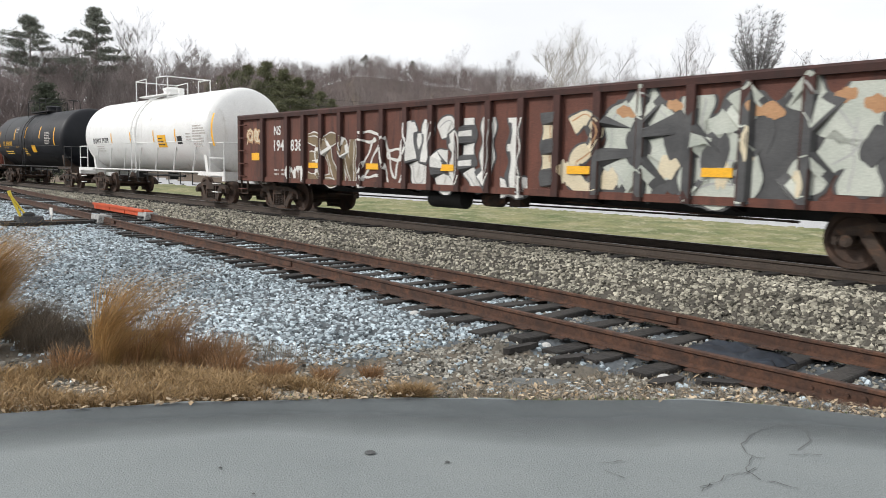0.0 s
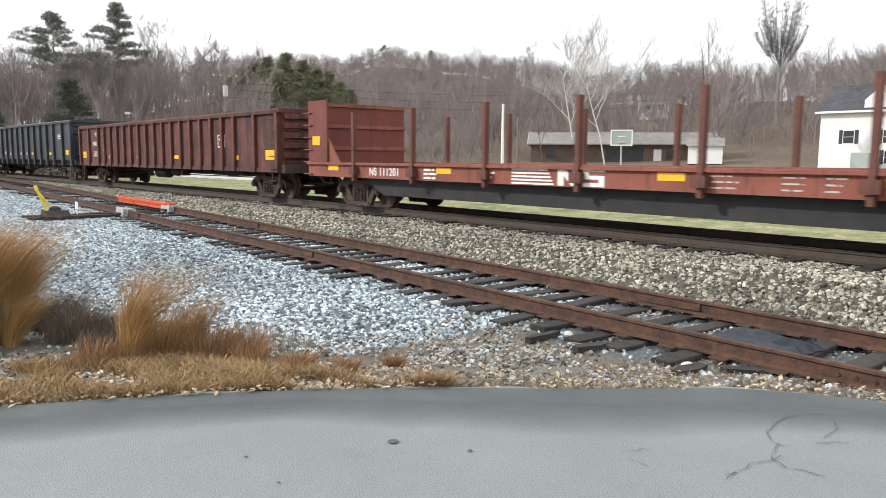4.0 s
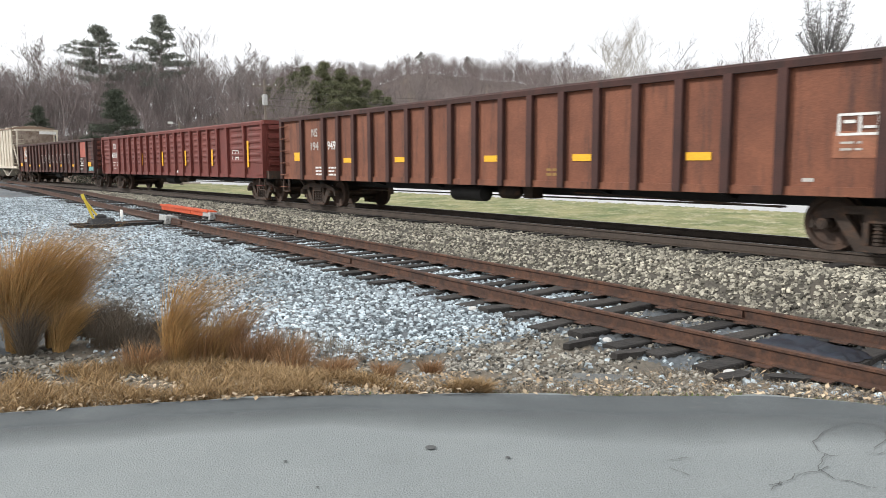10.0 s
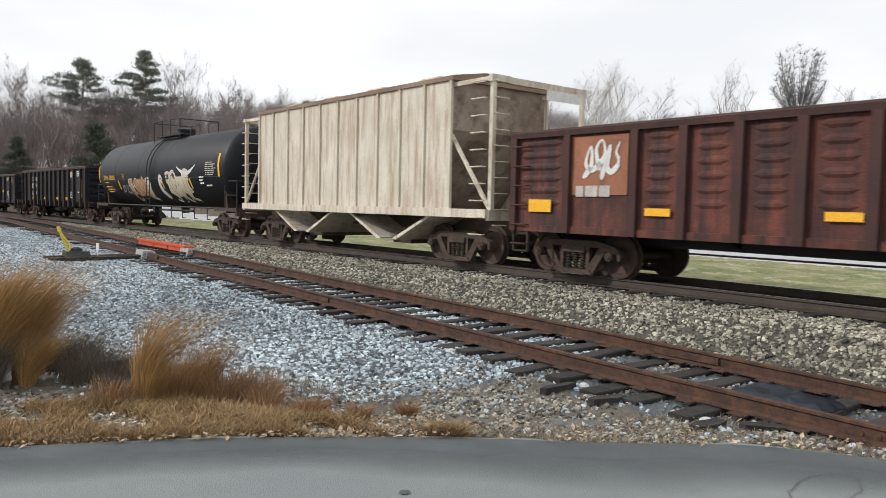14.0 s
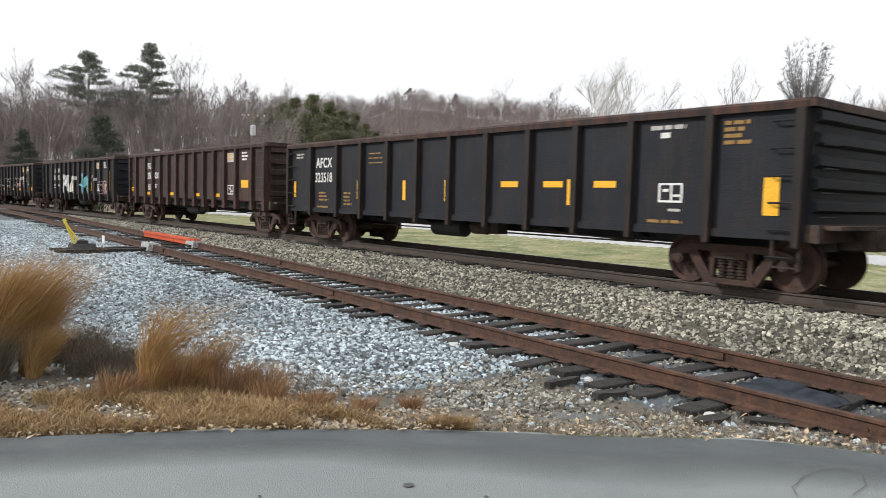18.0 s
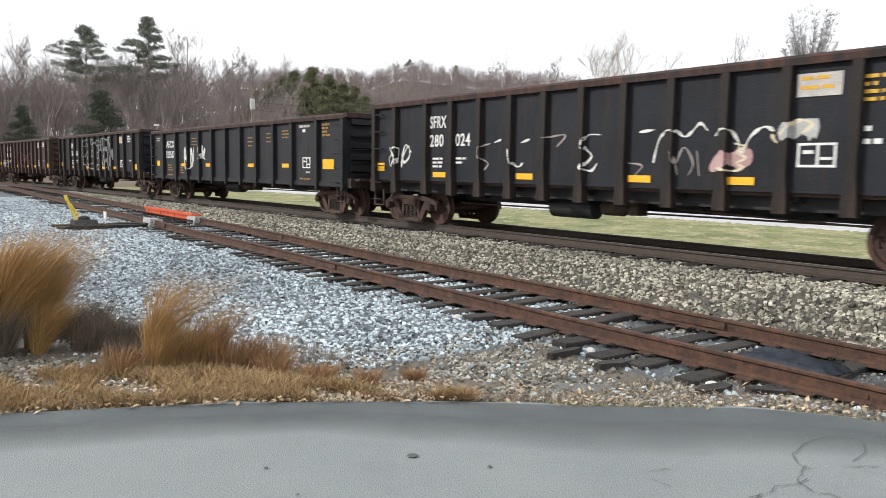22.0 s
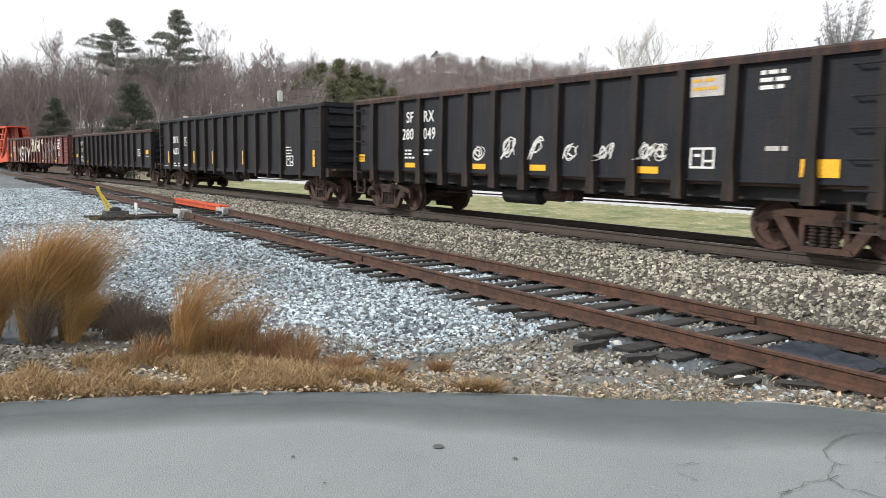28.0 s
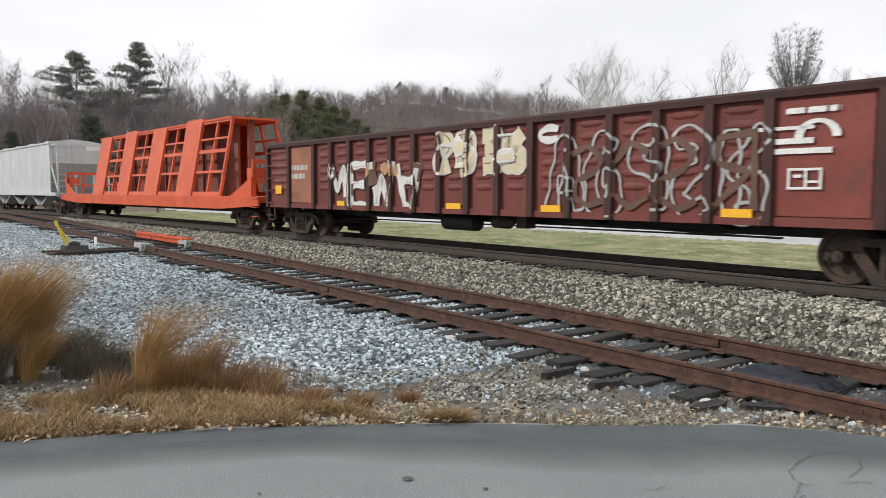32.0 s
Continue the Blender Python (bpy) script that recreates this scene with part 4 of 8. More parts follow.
def rib_places(length, kind):
    """Where the ribs stand, from the rear end: a count of even panels, or a known spacing of narrow and wide ones."""
    if isinstance(kind, int):
        return [length * i / kind for i in range(kind + 1)]
    ends, n = kind
    rest = length - 2 * sum(ends)
    front = list(np.cumsum([0.0, *ends]))
    return front + [front[-1] + rest * i / n for i in range(1, n)] + [length - a for a in front[::-1]]


MILL, OLD, COAL = ((1.5, 1.53), 14), ((1.5, 1.4), 16), ((1.0, 1.27), 10)


def gondola(label, length, top, paint, panels, pressed=False, inset=1.55, taper=False, chord=None, patches=(), rib_paint=None, gap=1.1, pocket=False, plain=()):
    """An open steel gondola car. panels: as rib_places takes them."""
    car = thing("gondola_car", label, "gondola car", group="cars of the freight train")
    p = PAINT[paint]
    hw, sill, t = 1.46, 0.83, 0.05
    half = length / 2
    deck = 1.12
    places = rib_places(length, panels)
    for d, nm in ((-1, "near"), (1, "far")):
        s = Shape().box(-half, half, d * hw - t / 2, d * hw + t / 2, sill + (0.27 if pocket else 0.12), top - 0.02)
        if pressed and d < 0:
            for i, (ra, rb) in enumerate(zip(places, places[1:])):
                a, b = -half + ra + 0.19, -half + rb - 0.19
                if i in plain or any(pa * length < ra + 0.5 < pb * length for pa, pb, _, _, _ in patches):
                    continue
                for j in range(6):
                    z = deck + 0.22 + (top - deck - 0.5) * j / 5.2
                    k = len(s.v)
                    y0, y1, c = -hw - 0.026, -hw - 0.052, 0.13
                    s.v += [(a, y0, z + 0.07), (b, y0, z + 0.07), (a + c, y1, z + 0.05), (b - c, y1, z + 0.05), (a + c, y1, z + 0.09), (b - c, y1, z + 0.09), (a + c, y0, z), (b - c, y0, z), (a + c, y0, z + 0.15), (b - c, y0, z + 0.15)]
                    s.f += [tuple(k + i for i in q) for q in ((6, 7, 3, 2), (2, 3, 5, 4), (4, 5, 9, 8), (0, 6, 2), (0, 2, 4), (0, 4, 8), (1, 3, 7), (1, 5, 3), (1, 9, 5))]
        part("side_sheet", s, p, car)
        c = Shape().prism([(d * (hw - 0.05), top - 0.14), (d * (hw + 0.11), top - 0.14), (d * (hw + 0.12), top - 0.04), (d * (hw + 0.09), top), (d * (hw - 0.05), top)], "x", -half, half)
        part("top_chord", c, PAINT[chord] if chord else p, car)
        if pocket:
            # black paints the pocket's shade onto the recessed sill
            part("side_sill", Shape().box(-half, half, d * (hw - 0.34), d * (hw - 0.26), sill - 0.03, deck - 0.11), M["black"], car)
            part("sheet_flange", Shape().box(-half, half, d * hw - 0.045, d * hw + 0.045, sill + 0.245, sill + 0.28), p, car)
        else:
            part("side_sill", Shape().box(-half, half, d * hw - (0.07 if d < 0 else 0.06), d * hw + 0.06, sill, sill + 0.13), p, car)
        if pocket:
            rib = Shape().prism([(-0.11, sill - 0.06), (0.11, sill - 0.06), (0.10, sill + 0.2), (0.07, sill + 0.5), (0.07, top - 0.13), (-0.07, top - 0.13), (-0.07, sill + 0.5), (-0.10, sill + 0.2)], "y", -0.11, 0.06)
        elif taper:
            rib = Shape().prism([(-0.05, sill - 0.10), (0.05, sill - 0.10), (0.065, sill + 0.5), (0.065, top - 0.13), (-0.065, top - 0.13), (-0.065, sill + 0.5)], "y", -0.12, 0.0)
        else:
            rib = Shape().box(-0.075, 0.075, -0.10, 0.0, sill + 0.005, top - 0.13)
        rm = rib.mesh("rib", PAINT[rib_paint] if rib_paint else p)
        for r in places:
            x = min(max(-half + r, -half + 0.08), half - 0.08)
            part("rib", rm, None, car, m=pose(x, d * (hw + 0.026), 0, 0, 0, 0 if d < 0 else 180))
    for d in (-1, 1):
        part("end_sheet", Shape().box(d * half - 0.03, d * half + 0.03, -hw + 0.03, hw - 0.03, deck - 0.25, top - 0.05), p, car)
        er = Shape().prism([(0.02, 0.0), (0.12, 0.05), (0.12, 0.17), (0.02, 0.22)], "y", -hw + 0.08, hw - 0.08).mesh("end_rib", p)
        for j in range(5):
            part("end_rib", er, None, car, m=pose(d * half, 0, deck + 0.1 + (top - deck - 0.25) * j / 4.6, 0, 0, 0 if d > 0 else 180))
        e = Shape().box(d * half - 0.05, d * half + 0.2, -hw, hw, sill - 0.02, deck - 0.05)
        part("end_sill", e, M["grime"], car)
        part("end_chord", Shape().box(d * half - 0.05, d * half + 0.1, -hw - 0.1, hw + 0.1, top - 0.12, top + 0.004), PAINT[chord] if chord else p, car)
        ladder(car, d * half - (0.5 if d > 0 else -0.05), -hw - 0.13, sill - 0.25, top - 0.3, 6, p)
        ladder(car, d * (half + 0.18), -hw + 0.1, sill, top - 0.3, 6, p, across=True)
        part("stirrup_step", Shape().box(d * half - d * 0.45 - 0.02, d * half - d * 0.45 + 0.02, -hw - 0.05, -hw, 0.42, sill).box(d * half - d * 0.05 - 0.02, d * half - d * 0.05 + 0.02, -hw - 0.05, -hw, 0.42, sill).box(min(d * half - d * 0.45, d * half - d * 0.05), max(d * half - d * 0.45, d * half - d * 0.05), -hw - 0.05, -hw, 0.42, 0.45), M["grime"], car)
    part("floor", Shape().box(-half + 0.04, half - 0.04, -hw + 0.03, hw - 0.03, deck - 0.1, deck), PAINT["dark_inside"], car)
    u = Shape().box(-half + 0.3, half - 0.3, -0.32, 0.32, 0.62, deck - 0.11)
    # sill and bearers are black to paint in the shade below the floor
    part("centre_sill", u, M["black"], car)
    cross = Shape().prism([(-hw + 0.1, 0.95), (-0.3, 0.68), (0.3, 0.68), (hw - 0.1, 0.95), (hw - 0.1, deck - 0.105), (-hw + 0.1, deck - 0.105)], "x", -0.06, 0.06).mesh("cross_bearer", M["black"])
    for i in range(5):
        part("cross_bearer", cross, None, car, m=pose((i - 2) * length * 0.14, 0, 0))
    part("air_tank", Shape().lathe([(-0.62, 0.05), (-0.55, 0.2), (0.55, 0.2), (0.62, 0.05)], 14, "x", (-length * 0.055, -0.75, 0.62)), M["black"], car, smooth=True)
    part("brake_cylinder", Shape().lathe([(-0.3, 0.1), (-0.26, 0.16), (0.2, 0.16), (0.34, 0.06)], 12, "x", (length * 0.02, -0.8, 0.68)).box(length * 0.045, length * 0.06, -0.9, -0.6, 0.55, 0.8), M["grime"], car, smooth=True)
    part("brake_rod", Shape().tube((-length * 0.33, -0.5, 0.55), (length * 0.33, -0.45, 0.6), 0.018, 6).tube((length * 0.12, -0.95, 0.72), (length * 0.34, -0.95, 0.62), 0.016, 6), M["grime"], car)
    for a, b, z0, z1, key in patches:
        part("painted_panel", Shape().box(-half + a * length, -half + b * length, -hw - 0.045, -hw - 0.026, z0, z1), PAINT[key], car, "freshly painted panel")
    running_gear(car, length, inset, length / 2 + (gap - 1.1) / 2, taper)
    if gap > 1.3:
        for d in (-1, 1):
            part("end_platform", Shape().box(d * half, d * (half + 0.45), -1.35, 1.35, 1.0, 1.06).box(d * half, d * (half + 0.5), -0.3, 0.3, 0.68, 1.0), M["grime"], car)

    def depth(x):
        near = min(abs(x + half - min(max(r, 0.08), length - 0.08)) for r in places)
        return -hw - (0.148 if taper else 0.128) if near < 0.075 else -hw - (0.055 if pressed else 0.03)
    return car, half, -hw - 0.03, depth


def tank_car(label, length, radius, zc, paint, white=False, over=0.75):
    car = thing("tank_car", label, "tank car", group="cars of the freight train")
    p = PAINT[paint]
    half = length / 2 - over
    rings = [(-half, 0.06)]
    for a in range(1, 8):
        w = a / 7 * math.pi / 2
        rings.append((-half + 0.55 * (1 - math.cos(w)), radius * math.sin(w)))
    body = rings + [(-x, r) for x, r in rings[::-1]]
    part("tank", Shape().lathe(body, 48, "x", (0, 0, zc)), p, car, smooth=True)
    for x in (-half * 0.62, -half * 0.2, half * 0.2, half * 0.62):
        part("weld_band", Shape().lathe([(x - 0.03, radius + 0.001), (x - 0.02, radius + 0.006), (x + 0.02, radius + 0.006), (x + 0.03, radius + 0.001)], 48, "x", (0, 0, zc)), p, car, smooth=True)
    for d in (-1, 1):
        s = Shape().prism([(-1.2, 0.86), (1.2, 0.86), (1.28, zc - radius * 0.55), (0.9, zc - radius * 0.8), (-0.9, zc - radius * 0.8), (-1.28, zc - radius * 0.55)], "x", d * (half - 0.9) - 0.1, d * (half - 0.9) + 0.1)
        part("saddle", s, p if white else M["grime"], car)
        e = Shape().box(d * (length / 2 - 1.6), d * (length / 2 - 0.02), -0.3, 0.3, 0.68, 0.98).box(d * (length / 2 - 0.18), d * (length / 2), -1.42, 1.42, 0.76, 1.06)
        e.box(d * (length / 2 - 1.9), d * (length / 2 - 0.02), -1.44, -1.3, 0.92, 1.05).box(d * (length / 2 - 1.9), d * (length / 2 - 0.02), 1.3, 1.44, 0.92, 1.05)
        part("end_frame", e, p if white else M["grime"], car)
        x0, x1 = d * (length / 2 - 0.1), d * (length / 2 - 1.1)
        for y in (-1.38, 1.38):
            rail = Shape()
            for x in (x0, x1):
                rail.tube((x, y, 1.05), (x, y, 2.0), 0.022, 6)
            rail.tube((x0, y, 2.0), (x1, y, 2.0), 0.022, 6).tube((x0, y, 1.5), (x1, y, 1.5), 0.018, 6)
            if y < 0:
                rail.tube((x0, -1.38, 2.0), (x0, -0.6, 2.0), 0.02, 6).tube((x0, -0.6, 2.0), (x0, -0.6, 1.05), 0.02, 6)
            part("end_railing", rail, p if white else M["black"], car)
        ladder(car, min(x0, x1) + 0.28, -1.44, 0.4, 0.95, 3, p if white else M["black"])
    walk_z = zc + radius + 0.02
    pl = Shape().box(-1.5, 1.5, -0.75, -0.35, walk_z - 0.02, walk_z + 0.03).box(-1.5, 1.5, 0.35, 0.75, walk_z - 0.02, walk_z + 0.03)
    part("top_platform", pl, p if white else M["black"], car)
    for y in (-0.85, 0.85):
        for e in (-1, 1):
            rl = Shape().tube((e * 1.55, y, walk_z - 0.25), (e * 1.55, y, walk_z + 0.62), 0.022, 6)
            rl.tube((e * 1.55, y, walk_z + 0.62), (e * 0.5, y, walk_z + 0.66), 0.02, 6).tube((e * 0.5, y, walk_z + 0.66), (e * 0.5, y, walk_z), 0.02, 6)
            part("platform_railing", rl, p if white else M["black"], car)
    for x in (-1.55, 1.55):
        part("platform_rail", Shape().tube((x, -0.85, walk_z + 0.62), (x, 0.85, walk_z + 0.62), 0.02, 6), p if white else M["black"], car)
    part("manway", Shape().lathe([(zc + radius - 0.1, 0.34), (zc + radius + 0.25, 0.34), (zc + radius + 0.27, 0.38), (zc + radius + 0.33, 0.38), (zc + radius + 0.38, 0.25)], 20, "z", (0, 0, 0)), p, car, smooth=True)
    part("valve", Shape().lathe([(zc + radius - 0.1, 0.12), (zc + radius + 0.3, 0.12)], 12, "z", (0.8, 0, 0)), p, car)
    part("valve", Shape().lathe([(zc + radius - 0.1, 0.09), (zc + radius + 0.22, 0.09)], 12, "z", (-0.7, 0.1, 0)), p, car)
    lad = Shape()
    for d in (-0.22, 0.22):
        lad.tube((d, -radius - 0.1, 0.95), (d, -radius - 0.1, zc + 0.2), 0.022, 6)
        for i in range(6):
            a0, a1 = math.pi - 0.1 - i * 0.22, math.pi - 0.1 - (i + 1) * 0.22
            lad.tube((d, (radius + 0.1) * math.cos(a0), zc + (radius + 0.1) * math.sin(a0)), (d, (radius + 0.1) * math.cos(a1), zc + (radius + 0.1) * math.sin(a1)), 0.022, 6)
    for i in range(7):
        z = 1.05 + i * 0.27
        lad.tube((-0.22, -radius - 0.1, z), (0.22, -radius - 0.1, z), 0.014, 6)
    part("side_ladder", lad, p if white else M["black"], car)
    part("underside_outlet", Shape().lathe([(zc - radius - 0.25, 0.16), (zc - radius + 0.1, 0.2)], 12, "z").tube((-2.4, -0.6, 0.84), (2.4, -0.6, 0.84), 0.045, 8).box(-1.9, -1.6, -0.8, -0.5, 0.72, 0.95), M["black"], car)
    trim = p if white else M["black"]
    part("side_pipe", Shape().tube((-length / 2 + 1.5, -1.4, 1.02), (length / 2 - 1.5, -1.4, 1.02), 0.03, 8), trim, car)
    strut = Shape().tube((0, -1.4, 1.03), (0.28, -radius * 0.93, zc - radius * 0.34), 0.028, 6).mesh("strut", trim)
    for i in range(7 if white else 0):
        part("strut", strut, None, car, m=pose(-half * 0.75 + i * half * 0.25, 0, 0))
    hanger = Shape().tube((0, -0.9, 0.55), (0, -0.9, 1.0), 0.02, 6).tube((0, -0.9, 0.55), (0.3, -0.9, 0.55), 0.02, 6).mesh("hanger", M["black"])
    for i in range(8):
        part("hanger", hanger, None, car, m=pose(-half * 0.55 + i * half * 0.16, 0, 0))
    part("handrail", Shape().tube((-half + 0.8, -radius * 0.97, zc - 0.35), (half - 0.8, -radius * 0.97, zc - 0.35), 0.016, 6), p if white else M["black"], car)
    running_gear(car, length, 1.75)
    return car, half, -radius - 0.012, zc


def curved(car, x0, x1, z0, z1, radius, zc, key, mat, name="reflector"):
    """A patch wrapped on the tank's near flank."""
    s = Shape()
    n = 6
    for i in range(n + 1):
        z = z0 + (z1 - z0) * i / n
        y = -math.sqrt(max((radius + 0.006) ** 2 - (z - zc) ** 2, 0.01))
        s.v += [(x0, y, z), (x1, y, z)]
    s.f = [(2 * i, 2 * i + 1, 2 * i + 3, 2 * i + 2) for i in range(n)]
    me = bpy.data.meshes.new(name)
    me.from_pydata(s.v, [], s.f)
    me.materials.append(mat)
    part(name, me, None, car, key)


def covered_hopper(label, length, top, paint, ribs=10, bays=2, roof=None):
    car = thing("covered_hopper", label, "hopper car", group="cars of the freight train")
    p = PAINT[paint]
    hw = 1.52
    half = length / 2 - 0.05
    body = half - 1.25
    part("side_sheet", Shape().box(-body, body, -hw, -hw + 0.05, 1.22, top - 0.15), p, car)
    part("side_sheet", Shape().box(-body, body, hw - 0.05, hw, 1.22, top - 0.15), p, car)
    part("roof", Shape().prism([(-hw - 0.05, top - 0.16), (-hw - 0.05, top - 0.06), (-0.6, top + 0.10), (0.6, top + 0.10), (hw + 0.05, top - 0.06), (hw + 0.05, top - 0.16)], "x", -body - 0.1, body + 0.1), PAINT[roof] if roof else p, car)
    part("side_sill", Shape().box(-half, half, -hw - 0.06, -hw + 0.06, 1.05, 1.24), p, car)
    part("side_sill", Shape().box(-half, half, hw - 0.06, hw + 0.06, 1.05, 1.24), p, car)
    if ribs:
        rib = Shape().box(-0.035, 0.035, -0.05, 0.0, 1.24, top - 0.165).mesh("rib", p)
        for i in range(ribs + 1):
            for d in (-1, 1):
                part("rib", rib, None, car, m=pose(-body + 2 * body * i / ribs, d * hw, 0, 0, 0, 0 if d < 0 else 180))
    for d in (-1, 1):
        # sloping end sheet under an upright end bulkhead
        s = Shape().prism([(d * body, top - 0.16), (d * (body - 0.05), top - 0.16), (d * (body - 1.6), 1.25), (d * (body - 1.55), 1.15), (d * body, 3.0)], "y", -hw + 0.05, hw - 0.05)
        part("end_slope", s, PAINT["hopper_end"] if roof else p, car)
        f = Shape()
        for y in (-hw + 0.05, -0.5, 0.5, hw - 0.15):
            f.box(d * half - 0.05, d * half + 0.05, y, y + 0.1, 1.05, top - 0.2 if abs(y) > 1 else 2.4)
        f.box(d * half - 0.05, d * half + 0.05, -hw, hw, 1.0, 1.22).box(d * half - 0.05, d * half + 0.05, -hw, hw, top - 0.32, top - 0.18)
        for y in (-hw + 0.05, hw - 0.15):
            f.box(min(d * body, d * half), max(d * body, d * half), y, y + 0.1, top - 0.3, top - 0.2)
        f.tube((d * half, -hw + 0.1, 1.2), (d * (body - 0.1), -hw + 0.1, 2.9), 0.05, 6)
        part("end_frame", f, p, car)
        part("placard", Shape().box(d * half + 0.052, d * half + 0.062, 0.15, 1.35, top - 0.55, top - 0.32), M["white"], car)
        ladder(car, d * (half + 0.06), -hw + 0.1, 0.9, top - 0.3, 10, p, across=True)
        ladder(car, min(d * (half - 0.05), d * (half - 0.5)), -hw - 0.08, 0.7, top - 0.3, 10, p)
    for i in range(bays):
        x = (i - (bays - 1) / 2) * (2 * body / bays) * 0.92
        s = Shape()
        for d in (-1, 1):
            s.prism([(x + d * body / bays * 0.9, 1.22), (x + d * (body / bays * 0.9 - 0.12), 1.22), (x + d * 0.25, 0.45), (x + d * 0.4, 0.42)], "y", -hw + 0.1, hw - 0.1)
        part("hopper_bay", s, p, car)
        part("outlet_gate", Shape().box(x - 0.4, x + 0.4, -0.9, 0.9, 0.32, 0.46), M["grime"], car)
    part("centre_sill", Shape().box(-half, half, -0.3, 0.3, 0.70, 1.0), M["grime"], car)
    part("roof_walk", Shape().box(-body, body, -0.3, 0.3, top + 0.12, top + 0.15), p, car)
    hatch = Shape().box(-0.4, 0.4, -0.35, 0.35, top + 0.08, top + 0.16).mesh("roof_hatch", p)
    for i in range(4):
        part("roof_hatch", hatch, None, car, m=pose((i - 1.5) * body * 0.48, -0.75, -0.06))
    running_gear(car, length, 1.55)
    return car, half, -hw - 0.006, body


def stake_flat():
    length = 19.2
    car = thing("bulkhead_flat", "faded red flat car with stakes and steel bulkheads", "flat car", group="cars of the freight train")
    p = PAINT["flat_red"]
    half, hw = length / 2, 1.45
    part("deck", Shape().box(-half, half, -hw + 0.05, hw - 0.05, 1.06, 1.13), PAINT["dark_inside"], car)
    for d in (-1, 1):
        part("side_sill", Shape().box(-half, half, d * hw - 0.05, d * hw + 0.05, 0.78, 1.16).box(-half, half, d * hw - 0.12, d * hw + 0.12, 1.10, 1.164), p, car)
        part("fish_belly_sill", Shape().prism([(-half * 0.76, 0.79), (-half * 0.66, 0.36), (half * 0.66, 0.36), (half * 0.76, 0.79)], "y", d * 1.2 - 0.05, d * 1.2 + 0.05), M["black"], car)
        stake = Shape().box(-0.045, 0.045, -0.06, 0.06, 0.70, 2.42).box(-0.13, 0.13, -0.11, 0.02, 0.86, 1.05).mesh("stake", PAINT["brown"])
        for i in range(7):
            x = -half + 2.4 + i * 2.44
            part("stake", stake, None, car, "upright steel stake", m=pose(x, d * (hw + 0.10), 0, 0, 0, 0 if d < 0 else 180))
    for d in (-1, 1):
        bulkhead = part("bulkhead", Shape().box(d * (half - 0.5), d * (half - 0.42), -hw, hw, 1.13, 2.78), PAINT["bright_red"], car, "rusty red steel end bulkhead")
        for y in (-hw, -0.75, 0.0, 0.66, hw - 0.1):
            part("post", Shape().box(d * (half - 0.42), d * (half - 0.18), y, y + 0.1, 1.13, 2.76), p, bulkhead)
        for z in (1.5, 2.1, 2.68):
            part("cross_bar", Shape().box(d * (half - 0.55), d * (half - 0.5), -hw, hw, z, z + 0.1), p, bulkhead)
        part("side_plate", Shape().box(min(d * (half - 1.0), d * (half - 0.02)), max(d * (half - 1.0), d * (half - 0.02)), -hw - 0.06, -hw - 0.003, 1.16, 2.82), PAINT["bright_red"], car)
        reflectors(car, [d * (half - 0.45)], 1.62, -hw - 0.065, 0.4, 0.24)
        part("gusset", Shape().prism([(d * (half - 0.5), 1.16), (d * (half - 1.5), 1.16), (d * (half - 0.5), 2.3)], "y", -hw, -hw + 0.06), p, car)
        part("end_sill", Shape().box(d * half - 0.05, d * half + 0.1, -hw, hw, 0.8, 1.12), p, car)
        ladder(car, d * (half - 0.02) - 0.2, -hw - 0.1, 0.5, 2.5, 7, p)
    y = -hw - 0.052
    part("centre_sill", Shape().box(-half + 0.2, half - 0.2, -0.3, 0.3, 0.6, 1.05), M["black"], car)
    lettering(car, "NS 111201", -half + 3.0, 0.86, 0.27, y, squeeze=0.95)
    bars(car, -half + 5.2, 1.05, 0.5, 3, y, h=0.05, gap=0.09)
    bars(car, -half + 7.0, 1.02, 0.7, 2, y)
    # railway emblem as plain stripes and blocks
    em = Shape()
    for i in range(5):
        em.box(-half + 8.0, -half + 8.95 + 0.04 * (4 - i), y - 0.004, y, 0.80 + i * 0.066, 0.835 + i * 0.066)
    n0 = -half + 9.2
    em.box(n0, n0 + 0.15, y - 0.004, y, 0.80, 1.13).box(n0 + 0.36, n0 + 0.51, y - 0.004, y, 0.80, 1.13).prism([(n0, 1.13), (n0 + 0.17, 1.13), (n0 + 0.51, 0.80), (n0 + 0.34, 0.80)], "y", y - 0.007, y - 0.001)
    for z in (0.80, 0.93, 1.06):
        em.box(n0 + 0.60, n0 + 1.08, y - 0.004, y, z, z + 0.07)
    em.box(n0 + 0.60, n0 + 0.73, y - 0.004, y, 1.0, 1.06).box(n0 + 0.95, n0 + 1.08, y - 0.004, y, 0.87, 0.93)
    part("emblem", em, M["white"], car)
    reflectors(car, [-half + 1.3, -half + 5.9, -half + 11.6, -half + 15.0, -half + 17.6], 0.95, y, 0.5, 0.13)
    for x, w in ((12.3, 0.5), (13.4, 0.4), (14.0, 0.3), (16.3, 0.6)):
        bars(car, -half + x, 1.06, w, 3, y, "dimwhite", 0.025, 0.09)
    running_gear(car, length, 1.9)
    return car


